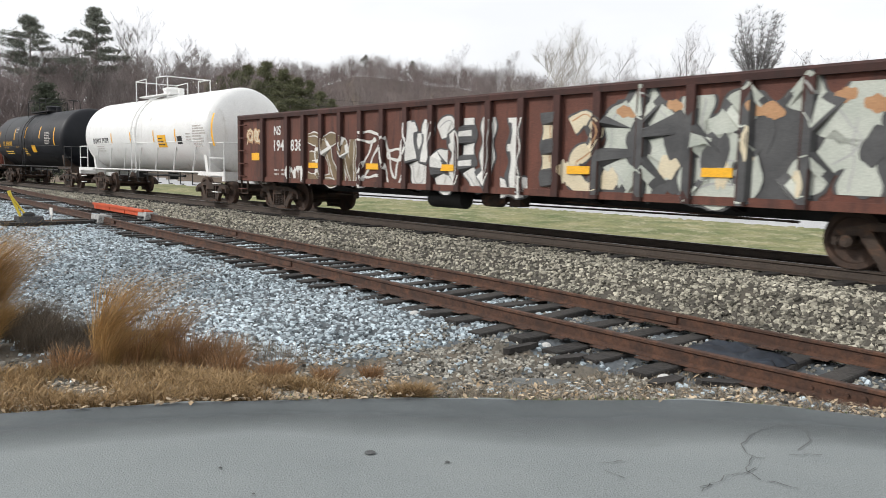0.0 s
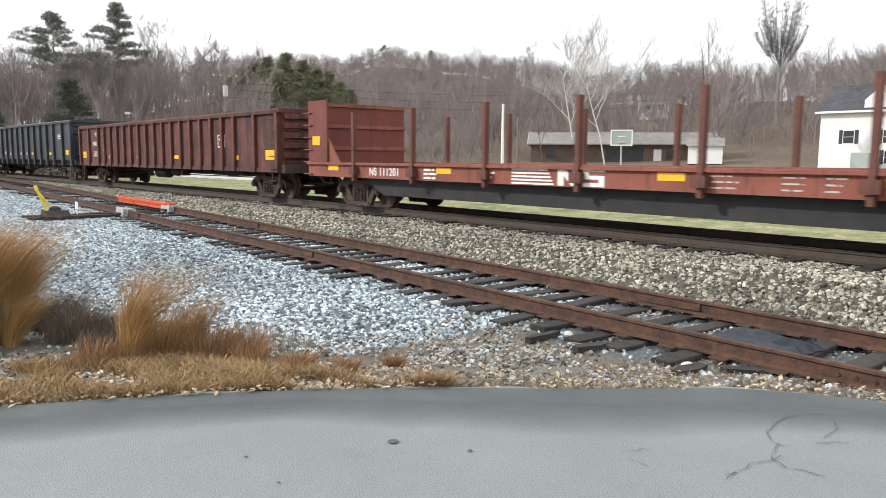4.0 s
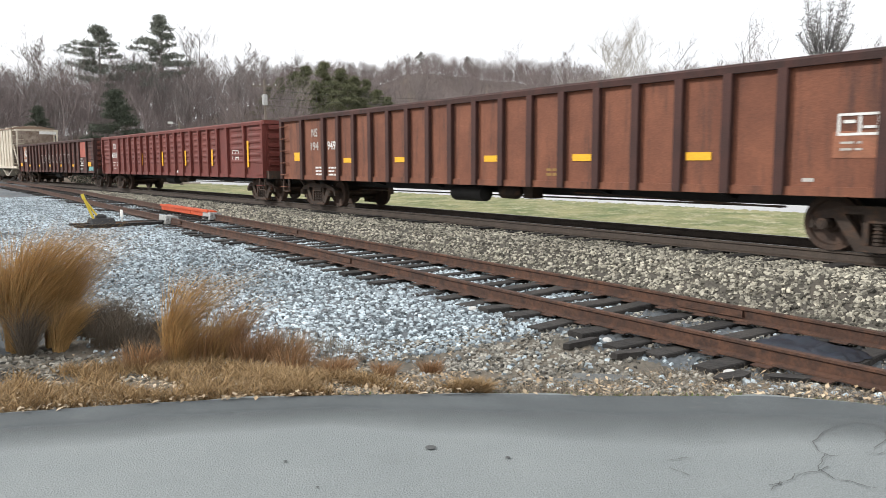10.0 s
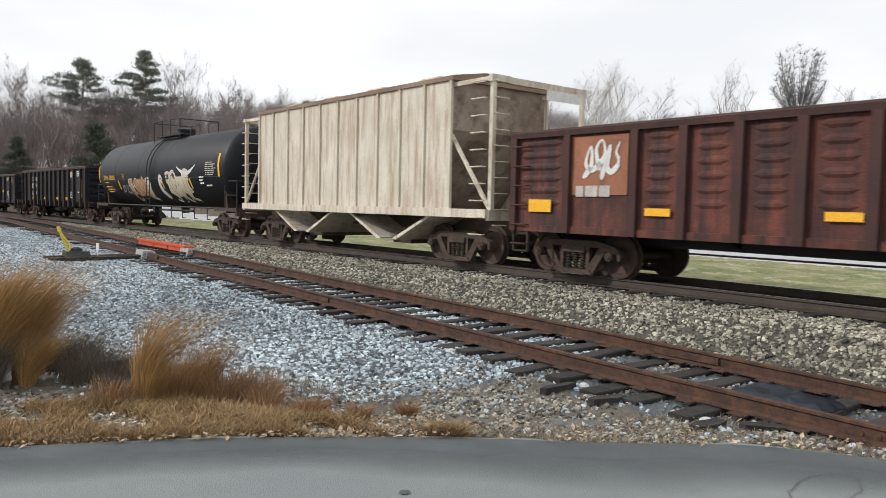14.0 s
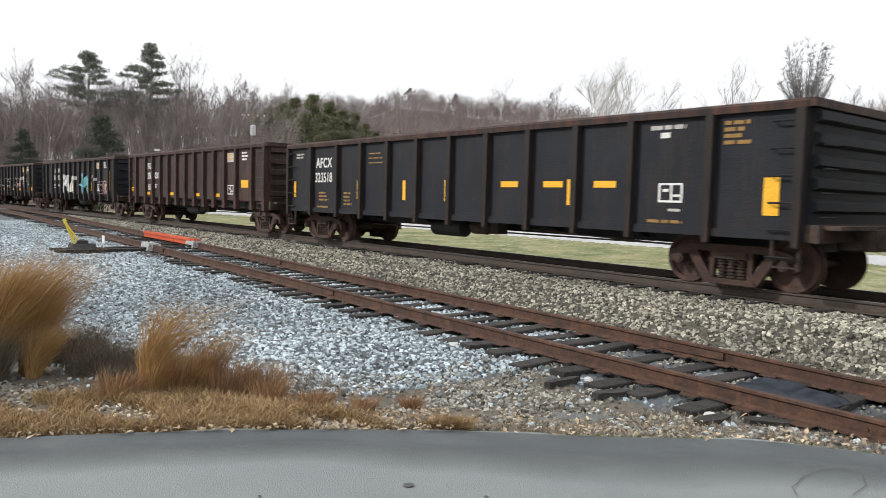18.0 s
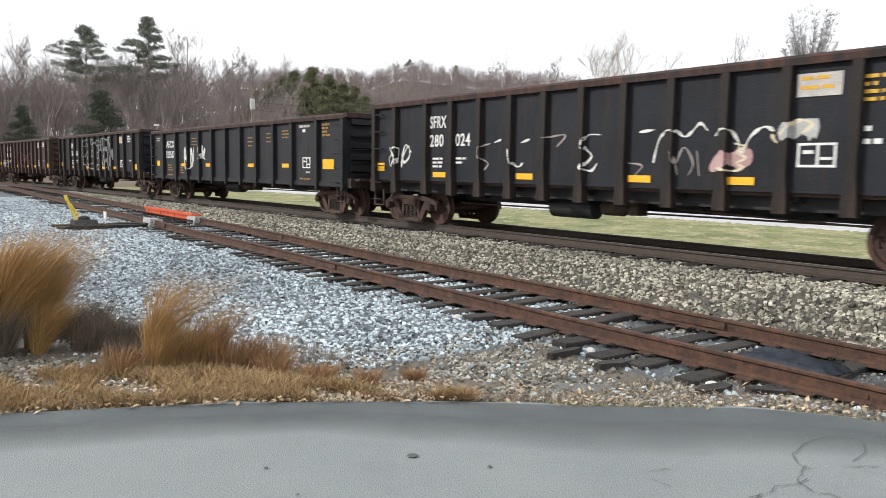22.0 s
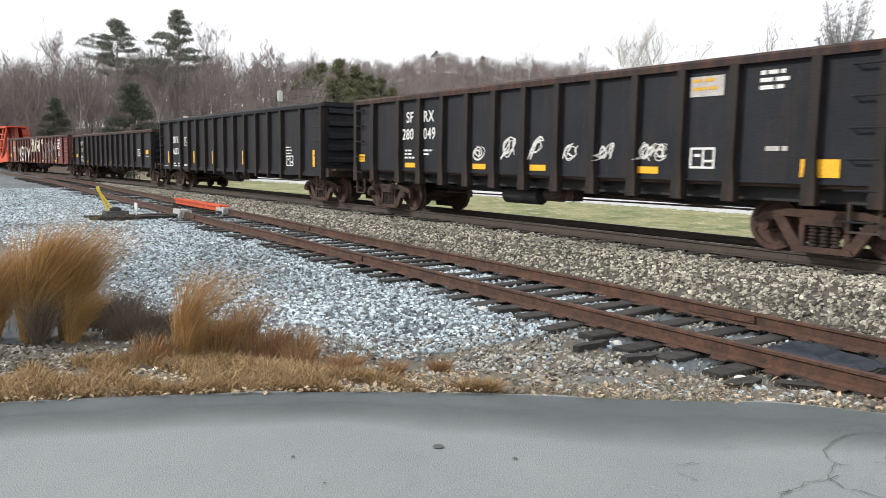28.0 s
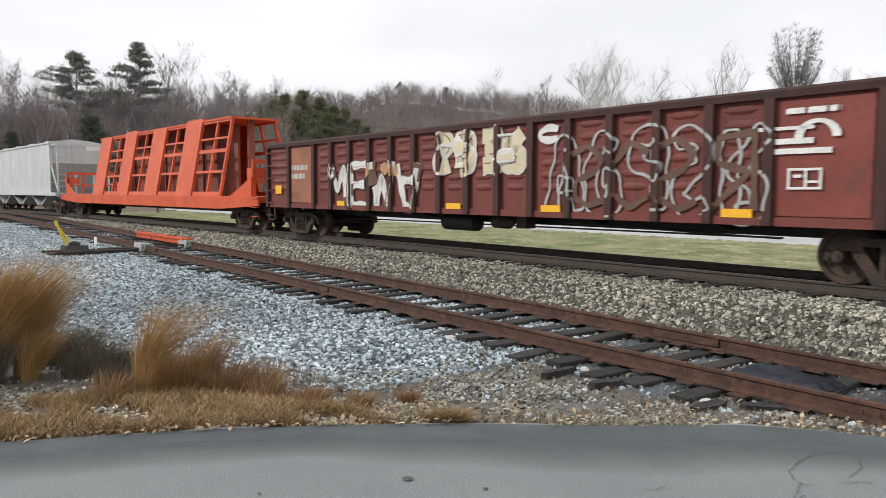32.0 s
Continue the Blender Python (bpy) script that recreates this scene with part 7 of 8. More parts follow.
def lay_grass():
    x = rng.uniform(-5.5, 0.3, 62000)
    d = rng.random(62000) ** 1.05
    y = road_edge(x) + 0.06 + d * np.clip(0.18 - 0.68 * x, 0.15, 1.75)
    tone = np.sin(x * 3.1) + np.sin(y * 4.3 + x) + 0.8 * np.sin(x * 9.1 + y * 7.7) + rng.normal(0, 0.5, 62000) - 1.3 * (x < -3.2)
    keep = tone > -0.65
    blades("dry_grass", "flattened dry orange-brown grass along the road", np.stack([x, y], -1)[keep], 0.12, 0.010, (0.18, -0.15), M["drygrass"], droop=0.75)
    x = rng.uniform(-0.4, 4.2, 9000)
    y = road_edge(x) + 0.03 + rng.random(9000) ** 1.4 * (0.7 + 0.35 * np.clip(x, 0, 3))
    blades("sparse_grass", "sparse dry grass in the gravel verge", np.stack([x, y], -1), 0.06, 0.008, (0.1, -0.1), M["weed"], droop=0.9)
    x = rng.uniform(-2.0, 3.5, 900)
    y = road_edge(x) + 0.02 + rng.random(900) * 0.12
    blades("green_weeds", "small green weeds at the road edge", np.stack([x, y], -1), 0.05, 0.012, (0, 0), M["green"], droop=0.6)

    def plume(cx, cy, r, n, h, lean, spread, mat, name, label):
        """A fountain of fine stems that rise, fan out and bow with the wind."""
        n = int(n * 1.8)
        a, q = rng.uniform(0, 2 * math.pi, n), r * np.sqrt(rng.random(n))
        rx, ry = cx + q * np.cos(a), cy + q * np.sin(a)
        n_ = rng.random(n)
        hh = h * (0.22 + 0.9 * n_ ** 0.9)
        out = spread * (0.25 + q / r) * rng.uniform(0.4, 1.2, n)
        ex = hh * (out * np.cos(a) + lean * rng.uniform(0.2, 1.8, n) + rng.normal(0, 0.13, n))
        ey = hh * (out * np.sin(a) * 0.8 + rng.normal(0, 0.13, n))
        z = ground_z(rx, ry) - 0.01
        w = rng.uniform(0, math.pi, n)
        dx, dy = np.cos(w) * 0.0013, np.sin(w) * 0.0013
        v = np.empty((n, 7, 3))
        for j, (f, g) in enumerate(((0.0, 1.0), (0.42, 1.0), (0.78, 1.2))):
            px, py, pz = rx + ex * f ** 1.9, ry + ey * f ** 1.9, z + hh * (f - 0.10 * f * f)
            v[:, 2 * j] = np.stack([px - dx * g, py - dy * g, pz], -1)
            v[:, 2 * j + 1] = np.stack([px + dx * g, py + dy * g, pz], -1)
        v[:, 6] = np.stack([rx + ex * 1.15, ry + ey * 1.15, z + hh * rng.uniform(0.82, 0.98, n)], -1)
        k = 7 * np.arange(n)[:, None]
        f = np.concatenate([k + np.array([q]) for q in ((0, 1, 3), (0, 3, 2), (2, 3, 5), (2, 5, 4), (4, 5, 6))])
        return tagged(new(name, bulk(name, v.reshape(-1, 3), f, mat)), label, "grass", kind="stuff")

    def clump(cx, cy, r, n, h, lean, mat, name, label, droop=0.25):
        a, q = rng.uniform(0, 2 * math.pi, n), r * np.sqrt(rng.random(n))
        return blades(name, label, np.stack([cx + q * np.cos(a), cy + q * np.sin(a)], -1), h, 0.0038, lean, mat, "grass", droop)
    tall = "tall dry straw-coloured grass clump leaning in the wind"
    for cx, cy, r, n, h, lean, spread in ((-4.42, 7.45, 0.13, 1900, 1.36, 0.36, 0.14), (-4.14, 7.62, 0.10, 1000, 1.22, 0.34, 0.14), (-3.99, 7.42, 0.07, 1000, 0.58, 0.36, 0.22), (-4.86, 7.35, 0.13, 1300, 1.08, 0.26, 0.24), (-2.72, 7.02, 0.055, 560, 1.0, 0.5, 0.10), (-2.6, 6.95, 0.09, 420, 0.5, 0.34, 0.3), (-2.3, 7.1, 0.16, 260, 0.72, 0.42, 0.3)):
        plume(cx, cy, r, n, h, lean, spread, M["tallgrass"], "grass_clump", tall)
    red = "short reddish-brown dry grass tufts"
    for cx, cy, r, n, h, lean, spread in ((-2.12, 7.12, 0.09, 260, 0.62, 0.16, 0.25), (-2.38, 7.05, 0.16, 480, 0.42, 0.12, 0.4), (-1.9, 7.05, 0.22, 480, 0.38, 0.12, 0.4), (-1.62, 7.1, 0.22, 380, 0.30, 0.1, 0.45), (-1.45, 6.75, 0.16, 300, 0.26, 0.1, 0.45), (-2.9, 6.85, 0.2, 400, 0.26, 0.1, 0.45), (-0.55, 6.35, 0.08, 350, 0.17, 0.05, 0.5), (-0.15, 6.65, 0.09, 300, 0.16, 0.05, 0.5), (-1.0, 6.45, 0.14, 500, 0.2, 0.05, 0.5)):
        plume(cx, cy, r, n, h, lean, spread, M["redgrass"], "grass_tuft", red)
    for cx, cy, r, n, h in ((-5.2, 8.4, 0.8, 1200, 0.4), (-1.3, 7.2, 0.5, 600, 0.16), (-1.7, 7.7, 0.5, 700, 0.14), (-1.0, 7.4, 0.5, 500, 0.12), (-6.3, 10.0, 1.2, 1000, 0.35)):
        clump(cx, cy, r, n, h, (0.1, 0.05), M["weed"], "weed_patch", "grey-brown dead weeds")
    # darkened weeds stand in for the clump's shadow and its dim base
    for cx, cy, r, n, h in ((-3.95, 8.2, 0.34, 2600, 0.42), (-3.45, 7.75, 0.36, 2600, 0.34), (-2.95, 7.4, 0.36, 2000, 0.24), (-4.24, 7.22, 0.06, 700, 0.6)):
        clump(cx, cy, r, n, h, (0.25, 0.05), M["weed_shade"], "weed_patch", "dead weeds darkened as the tall grass's shade", 0.5)
    u, v = rng.uniform(10, 22, 1500), rng.uniform(-3.5, 1.0, 1500)
    blades("bank_grass", "thin dead grass on the gravel bank", np.stack(xy(u, v), -1), 0.22, 0.012, (0.1, 0), M["weed"], droop=0.5)
    # fallen leaves
    n = 6500
    x = rng.uniform(-5, 4, n)
    y = road_edge(x) + np.abs(rng.normal(0.2, 0.7, n)) - 0.06
    keep = (y > road_edge(x) - 0.12) & (rng.random(n) < np.where(x > 0.2, 0.22, 0.8))
    x, y = x[keep], y[keep]
    n = len(x)
    z = np.maximum(ground_z(x, y), np.where(y < road_edge(x), 0.014, -1)) + rng.uniform(0.012, 0.05, n)
    a = rng.uniform(0, 2 * math.pi, n)
    s = rng.uniform(0.012, 0.032, n)
    ca, sa = np.cos(a) * s, np.sin(a) * s
    t = rng.normal(0, 0.4, n) * s
    vv = np.stack([np.stack([x - ca, y - sa, z - t], -1), np.stack([x + sa * 0.6, y - ca * 0.6, z + 0.004], -1), np.stack([x + ca, y + sa, z + t], -1), np.stack([x - sa * 0.6, y + ca * 0.6, z + 0.006], -1)], 1)
    k = 4 * np.arange(n)[:, None]
    tagged(new("fallen_leaves", bulk("fallen_leaves", vv.reshape(-1, 3), np.concatenate([k + np.array([[0, 1, 2]]), k + np.array([[0, 2, 3]])]), M["leaf"])), "pale brown fallen leaves along the road edge", "leaves", kind="stuff")


lay_grass()


# ---- trees ----
def tree_parts(seed, height, trunk=0.16, levels=4, kids=4, spread=0.55, up=0.25, first=0.35, twig=0.02, tiny=False):
    """Branches of a bare tree as tapered three-sided pieces: vertices and triangles."""
    r = random.Random(seed)
    V, F = [], []

    def seg(p, q, a, b):
        d = (q - p).normalized()
        e = d.orthogonal().normalized()
        g = d.cross(e)
        k = len(V)
        for c, rad in ((p, a), (q, b)):
            for i in range(3):
                w = i * 2.0944
                V.append(tuple(c + rad * (math.cos(w) * e + math.sin(w) * g)))
        for i in range(3):
            j = (i + 1) % 3
            F.extend([(k + i, k + j, k + 3 + j), (k + i, k + 3 + j, k + 3 + i)])

    def flat(p, q, a):
        d = (q - p).normalized()
        e = d.orthogonal().normalized() * a
        k = len(V)
        V.extend([tuple(p - e), tuple(p + e), tuple(q)])
        F.append((k, k + 1, k + 2))

    def grow(p, d, length, rad, level):
        n = 3 if level < 2 else 2
        pts = [p]
        for i in range(n):
            d = (d + Vector((r.uniform(-1, 1), r.uniform(-1, 1), r.uniform(-0.4, 1))) * 0.16).normalized()
            q = pts[-1] + d * length / n
            a, b = rad * (1 - 0.55 * i / n), rad * (1 - 0.55 * (i + 1) / n)
            if level >= levels - (1 if tiny else 0):
                flat(pts[-1], q, max(a, twig))
            else:
                seg(pts[-1], q, a, b)
            pts.append(q)
        if level >= levels:
            return
        m = kids + (r.randint(0, 2) if level else 2)
        for i in range(m):
            f = first + (1 - first) * (i + r.random()) / m if level == 0 else 0.25 + 0.75 * (i + r.random()) / m
            f = min(f, 0.999)
            k = int(f * n)
            o = pts[k].lerp(pts[k + 1], f * n - k)
            side = Vector((r.uniform(-1, 1), r.uniform(-1, 1), r.uniform(-0.2, 0.5))).normalized()
            dd = (d * (1 - spread) + side * spread * 1.3 + Vector((0, 0, up))).normalized()
            grow(o, dd, length * r.uniform(0.42, 0.68) * (1.15 - 0.35 * f if level == 0 else 1), rad * 0.5, level + 1)
    grow(Vector((0, 0, 0)), Vector((r.uniform(-0.06, 0.06), r.uniform(-0.06, 0.06), 1)).normalized(), height * 0.72, trunk, 0)
    V = np.array(V)
    V *= height / V[:, 2].max()
    return V, np.array(F)


def at(az, r):
    a = radians(az)
    x, y = -math.sin(a) * r, math.cos(a) * r
    return x, y, float(ground_z(x, y))


def bare_tree(name, label, az, r, height, seed, material="bark", **kw):
    x, y, z = at(az, r)
    V, F = tree_parts(seed, height, **kw)
    t = thing(name, label, "tree", m=pose(x, y, z - 0.2))
    # lower trunk and limbs, and the fine crown
    top = V[:, 2][F].mean(1) < height * 0.3
    part("trunk", bulk("trunk", V, F[top], M[material]), None, t)
    part("crown", bulk("crown", V, F[~top], M[material]), None, t, "leafless spreading twigs")
    return t


def woods():
    kinds = [tree_parts(100 + i, 1.0, trunk=0.0085, levels=3, kids=5, spread=0.5, up=0.35, twig=0.0015, tiny=True) for i in range(6)]
    place = {"bark": [], "twig": []}
    n = 0
    rows = []
    while n < 2150:
        az = rng.uniform(-36, 37) if n % 4 else rng.uniform(-8, 13)
        d, h = crest(az)
        lo = 100 if az > 17 else 78
        r = lo + (d + 14 - lo) * rng.random() ** 0.8
        if (r < 100 and -32 < az < -6 and rng.random() < 0.8) or (12.4 < az < 14.8 and r < 96):
            continue
        rows.append((az, r, rng.uniform(7.5, 12.5) * (1.1 if az > 13 else 1.0 if d < 260 else 0.85), rng.integers(6), rng.uniform(0, 6.28), rng.uniform(0.8, 1.25)))
        n += 1
    for mat, half in (("bark", 0), ("twig", 1)):
        vs, fs, base = [], [], 0
        for i, (az, r, hh, k, rot, wide) in enumerate(rows):
            if i % 3 == 0 and half or i % 3 and not half:
                continue
            V, F = kinds[k]
            x, y, z = at(az, r)
            c, s = math.cos(rot), math.sin(rot)
            W = V * hh
            vs.append(np.stack([x + (W[:, 0] * c - W[:, 1] * s) * wide, y + (W[:, 0] * s + W[:, 1] * c) * wide, z - 0.3 + W[:, 2]], -1))
            fs.append(F + base)
            base += len(V)
        tagged(new("bare_woods", bulk("bare_woods", np.concatenate(vs), np.concatenate(fs), M[mat])), "leafless grey-brown woods covering the hillside", "woods", kind="stuff")
    # thicket: low brush that closes the slope
    vs, fs, base = [], [], 0
    for i in range(3200):
        az = rng.uniform(-36, 37) if i % 4 else rng.uniform(-8, 13)
        d, h = crest(az)
        lo = 98 if az > 17 else 76
        r = lo + (d + 5 - lo) * rng.random() ** 0.9
        if (r < 105 and -32 < az < -6) or (12.4 < az < 14.8 and r < 96):
            continue
        x, y, z = at(az, r)
        V, F = kinds[rng.integers(6)]
        hh, wide, rot = rng.uniform(3.0, 6.0), rng.uniform(1.0, 1.8), rng.uniform(0, 6.28)
        c, s = math.cos(rot), math.sin(rot)
        W = V * hh
        vs.append(np.stack([x + (W[:, 0] * c - W[:, 1] * s) * wide, y + (W[:, 0] * s + W[:, 1] * c) * wide, z - 0.3 + W[:, 2]], -1))
        fs.append(F + base)
        base += len(V)
    tagged(new("brush", bulk("brush", np.concatenate(vs), np.concatenate(fs), M["twig"])), "tangled leafless undergrowth on the slope", "brush", kind="stuff")


woods()


def needle_crown(clumps, seed, size):
    """Clumps of short needle sprays: vertices and triangles."""
    r = np.random.default_rng(seed)
    vs = []
    for x, y, z, rad in clumps:
        n = int(40 * (rad / size) ** 1.2) + 12
        c = r.normal(0, 0.55, (n, 3)) * (rad, rad, rad * 0.5) + (x, y, z)
        d = r.normal(0, 1, (n, 3))
        d /= np.linalg.norm(d, axis=1)[:, None]
        e = np.cross(d, r.normal(0, 1, (n, 3)))
        e /= np.linalg.norm(e, axis=1)[:, None] + 1e-6
        s = size * r.uniform(0.2, 0.5, (n, 1))
        vs.append(np.stack([c - d * s, c + d * s * 0.6 + e * s * 0.35, c + d * s - e * s * 0.3], 1))
    v = np.concatenate(vs)
    return v.reshape(-1, 3), np.arange(len(v) * 3).reshape(-1, 3)


def pine(label, az, r, height, seed, crown_from=0.5, wide=0.22, cone=False, needles="needle"):
    x, y, z = at(az, r)
    t = thing("pine_tree", label, "tree", m=pose(x, y, z - 0.2))
    rnd = random.Random(seed)
    s = Shape().tube((0, 0, 0), (0.02 * height, 0, height * 0.97), height * 0.014, 7, height * 0.003)
    clumps = []
    n = 56 if cone else 40 if crown_from > 0.3 else 46
    for i in range(n):
        f = crown_from + (1 - crown_from) * (i + rnd.random()) / n
        reach = height * wide * ((1 - f) / (1 - crown_from) * 0.95 + 0.06 if cone else math.sin(math.pi * min(0.18 + 0.85 * (f - crown_from) / (1 - crown_from), 1)) * rnd.uniform(0.4, 1.1) + 0.06)
        a = rnd.uniform(0, 2 * math.pi)
        zz = height * f
        bx, by = reach * math.cos(a), reach * math.sin(a)
        s.tube((0, 0, zz - reach * 0.1), (bx, by, zz + reach * 0.1), height * 0.004, 4, height * 0.0015)
        for q in ((0.3, 0.55, 0.8, 1.0) if cone else (0.36, 0.6, 0.82, 1.0)):
            clumps.append((bx * q, by * q, zz + reach * 0.1 * q, height * (0.058 if cone else 0.046 if crown_from < 0.3 else 0.037)))
    clumps.append((0, 0, height * 0.98, height * 0.035))
    part("trunk", s, M["bark"], t)
    V, F = needle_crown(clumps, seed, height * 0.035)
    part("crown", bulk("crown", V, F, M[needles]), None, t, "dark green needle foliage")
    return t


def fan_tree(az, r, height):
    """A tall bare tree whose limbs fan out into a full round crown of fine twigs."""
    x, y, z = at(az, r)
    t = thing("bare_tree", "tall leafless tree with a full round crown", "tree", m=pose(x, y, z - 0.2))
    rnd = random.Random(77)
    fork, wide, tall = height - 13.5, 4.5, 6.2
    part("trunk", Shape().tube((0, 0, 0), (0, 0, fork + 1.5), 0.34, 9, 0.2), M["haze_bark"], t)
    limbs, V = Shape(), []

    def ray_(p, d, length, w):
        e = d.orthogonal().normalized() * w
        q = p + d * length
        V.extend([tuple(p - e), tuple(p + e), tuple(q)])
        return q
    for i in range(34):
        a, rise = i * 2.39996, rnd.uniform(-0.6, 1.0)
        ring = math.sqrt(max(1 - rise * rise, 0)) * rnd.uniform(0.75, 1.0)
        tip = Vector((wide * ring * math.cos(a), wide * ring * math.sin(a), height - tall + tall * rise * rnd.uniform(0.85, 1.0)))
        root = Vector((0, 0, fork + rnd.uniform(0, 1.5)))
        bend = Vector((tip.x * 0.62, tip.y * 0.62, root.z + (tip.z - root.z) * 0.42))
        pts = [root * (1 - f) ** 2 + bend * 2 * f * (1 - f) + tip * f * f for f in (k / 12 for k in range(13))]
        for k in range(0, 12, 2):
            limbs.tube(pts[k], pts[k + 2], 0.05 * (1 - k / 14), 4, 0.05 * (1 - (k + 2) / 14))
        for k in range(4, 13):
            along_ = (pts[k] - pts[k - 1]).normalized()
            for _ in range(8):
                d = (along_ * 0.6 + Vector((rnd.gauss(0, 0.5), rnd.gauss(0, 0.5), rnd.gauss(0.25, 0.4)))).normalized()
                size = rnd.uniform(0.7, 1.7) * (1.25 - 0.05 * k)
                for _ in range(3):
                    p = pts[k] + d * size * rnd.uniform(0.2, 0.8)
                    ray_(p, (d + Vector((rnd.gauss(0, 0.5), rnd.gauss(0, 0.5), rnd.gauss(0.15, 0.4)))).normalized(), size * 0.6, 0.034)
                ray_(pts[k], d, size, 0.045)
    crown = part("crown", limbs, M["haze_bark"], t, "leafless limbs fanning out")
    part("twig", bulk("twig", np.array(V), np.arange(len(V)).reshape(-1, 3), M["haze_bark"]), None, crown, "fine leafless twigs")
    return t


def lone_trees():
    fan_tree(-26.6, 130, 28.9 - at(-26.6, 130)[2])
    bare_tree("sycamore", "pale-barked leafless sycamore behind the houses", -14.9, 88, 19.0, 8, "pale_bark", trunk=0.17, levels=5, kids=4, spread=0.5, up=0.3, first=0.4, twig=0.019, tiny=True)
    bare_tree("sycamore", "pale-barked leafless sycamore behind the houses", -12.7, 92, 19.4, 9, "pale_bark", trunk=0.16, levels=5, kids=4, spread=0.5, up=0.3, first=0.4, twig=0.019, tiny=True)
    for az, r, h, sd in ((-16.8, 100, 17.2, 11), (-21.4, 110, 18.6, 12), (-23.6, 120, 18.0, 13), (-9.5, 190, 16, 14), (-4.9, 270, 17, 15), (17.9, 120, 18.5, 16), (16.4, 130, 15, 17), (30.3, 110, 12.5, 18), (28.6, 115, 15.5, 19), (23.0, 125, 16, 20), (27.6, 120, 17, 24), (19.2, 120, 15.5, 25), (14.2, 150, 16, 26), (11.6, 180, 14, 27), (-29.5, 150, 14, 28), (-31.5, 140, 13, 29), (-19.0, 140, 12, 30), (22.0, 118, 15, 31)):
        bare_tree("bare_tree", "leafless tree on the wooded slope", az, r, h, sd, trunk=0.15, levels=5, kids=3, spread=0.52, up=0.3, first=0.35, twig=0.022, tiny=True)
    pine("tall pine with flat layered boughs above the woods", 24.8, 118, 16.4, 41, 0.50, 0.30)
    pine("tall pine with a pointed top above the woods", 20.8, 116, 17.8, 42, 0.42, 0.25)
    pine("small dark pine on the crest", 1.9, 330, 11.0, 45, 0.45, 0.25)
    pine("small dark pine on the crest", -1.6, 330, 10.5, 46, 0.45, 0.25)
    pine("dark cone-shaped evergreen standing beyond the line", 23.9, 66, 8.0, 43, 0.03, 0.50, True, "cone_needle")
    pine("dark cone-shaped evergreen standing beyond the line", 28.7, 95, 6.8, 44, 0.03, 0.42, True, "cone_needle")
    for az, r, h, sd in ((10.6, 110, 12.8, 51), (9.2, 108, 13.4, 52), (8.0, 112, 12.6, 53), (7.0, 106, 11.8, 54), (6.0, 110, 11.4, 55), (5.2, 104, 10.2, 56), (9.9, 102, 11.0, 57), (7.6, 100, 10.6, 58), (11.4, 112, 12.0, 59), (4.4, 108, 9.2, 60), (12.4, 110, 11.0, 61), (13.2, 112, 9.6, 62), (8.5, 98, 9.8, 63), (6.4, 100, 9.0, 64), (11.0, 100, 9.5, 65)):
        pine("bushy dark green pine in a grove", az, r, h, sd, 0.12, 0.28, needles="olive")


lone_trees()


# ---- houses, poles, small things ----
def utility_pole(az, r, h, arm=True, mat="wood_pole", label="weathered wooden utility pole", lamp=False):
    x, y, z = at(az, r)
    t = thing("utility_pole", label, "pole", m=pose(x, y, z, 0, 0, az))
    part("post", Shape().tube((0, 0, -0.2), (0, 0, h), 0.15, 10, 0.10), M[mat], t)
    if arm:
        part("crossarm", Shape().box(-1.1, 1.1, -0.06, 0.06, h - 0.7, h - 0.56), M["wood_pole"], t)
        for i in (-1.0, -0.4, 0.4, 1.0):
            part("insulator", Shape().lathe([(h - 0.56, 0.03), (h - 0.5, 0.05), (h - 0.42, 0.04)], 8, "z", (i, 0, 0)), M["white"], t)
        part("transformer", Shape().lathe([(h - 2.4, 0.2), (h - 2.35, 0.24), (h - 1.5, 0.24), (h - 1.42, 0.16)], 14, "z", (0.0, -0.36, 0)), M["far_road"], t)
    if lamp:
        part("lamp_arm", Shape().tube((0, 0, h - 0.3), (-0.6, -0.2, h - 0.1), 0.03, 6), M["far_road"], t)
        part("lamp_head", Shape().box(-0.95, -0.5, -0.3, -0.08, h - 0.2, h - 0.02), M["white"], t)


utility_pole(13.6, 72, 9.6)
utility_pole(19.7, 70, 5.6, False, label="wooden pole with a small white lamp", lamp=True)
utility_pole(-7.15, 62, 6.0, False, "white", "white painted post in the field")
utility_pole(-8.3, 80, 5.4, False, label="leaning weathered wooden pole")


def wires():
    t = thing("power_line", "thin sagging overhead wires between poles", "wires")
    x0, y0, z0 = at(13.6, 72)
    x1, y1, z1 = at(-30, 95)
    for k in range(3):
        s = Shape()
        pts = []
        for i in range(17):
            f = i / 16
            pts.append((x0 + (x1 - x0) * f, y0 + (y1 - y0) * f, z0 + 8.6 - k * 0.7 + (z1 - z0) * f - 1.6 * 4 * f * (1 - f)))
        for a, b in zip(pts, pts[1:]):
            s.tube(a, b, 0.012, 4)
        part("wire", s, M["black"], t)


def window(parent, x, z, w, h, y, mat_frame="white", shutters=True):
    win = part("window", Shape().box(x - w / 2 - 0.06, x + w / 2 + 0.06, y - 0.04, y - 0.003, z - 0.06, z + h + 0.06), M[mat_frame], parent)
    for i in (0, 1):
        part("pane", Shape().box(x - w / 2, x + w / 2, y - 0.05, y - 0.042, z + i * h / 2 + 0.02, z + (i + 1) * h / 2 - 0.02), M["glass"], win)
    if shutters:
        for d in (-1, 1):
            part("shutter", Shape().box(x + d * (w / 2 + 0.24) - 0.16, x + d * (w / 2 + 0.24) + 0.16, y - 0.04, y - 0.003, z - 0.05, z + h + 0.05), M["shutter"], win, "dark shutter")


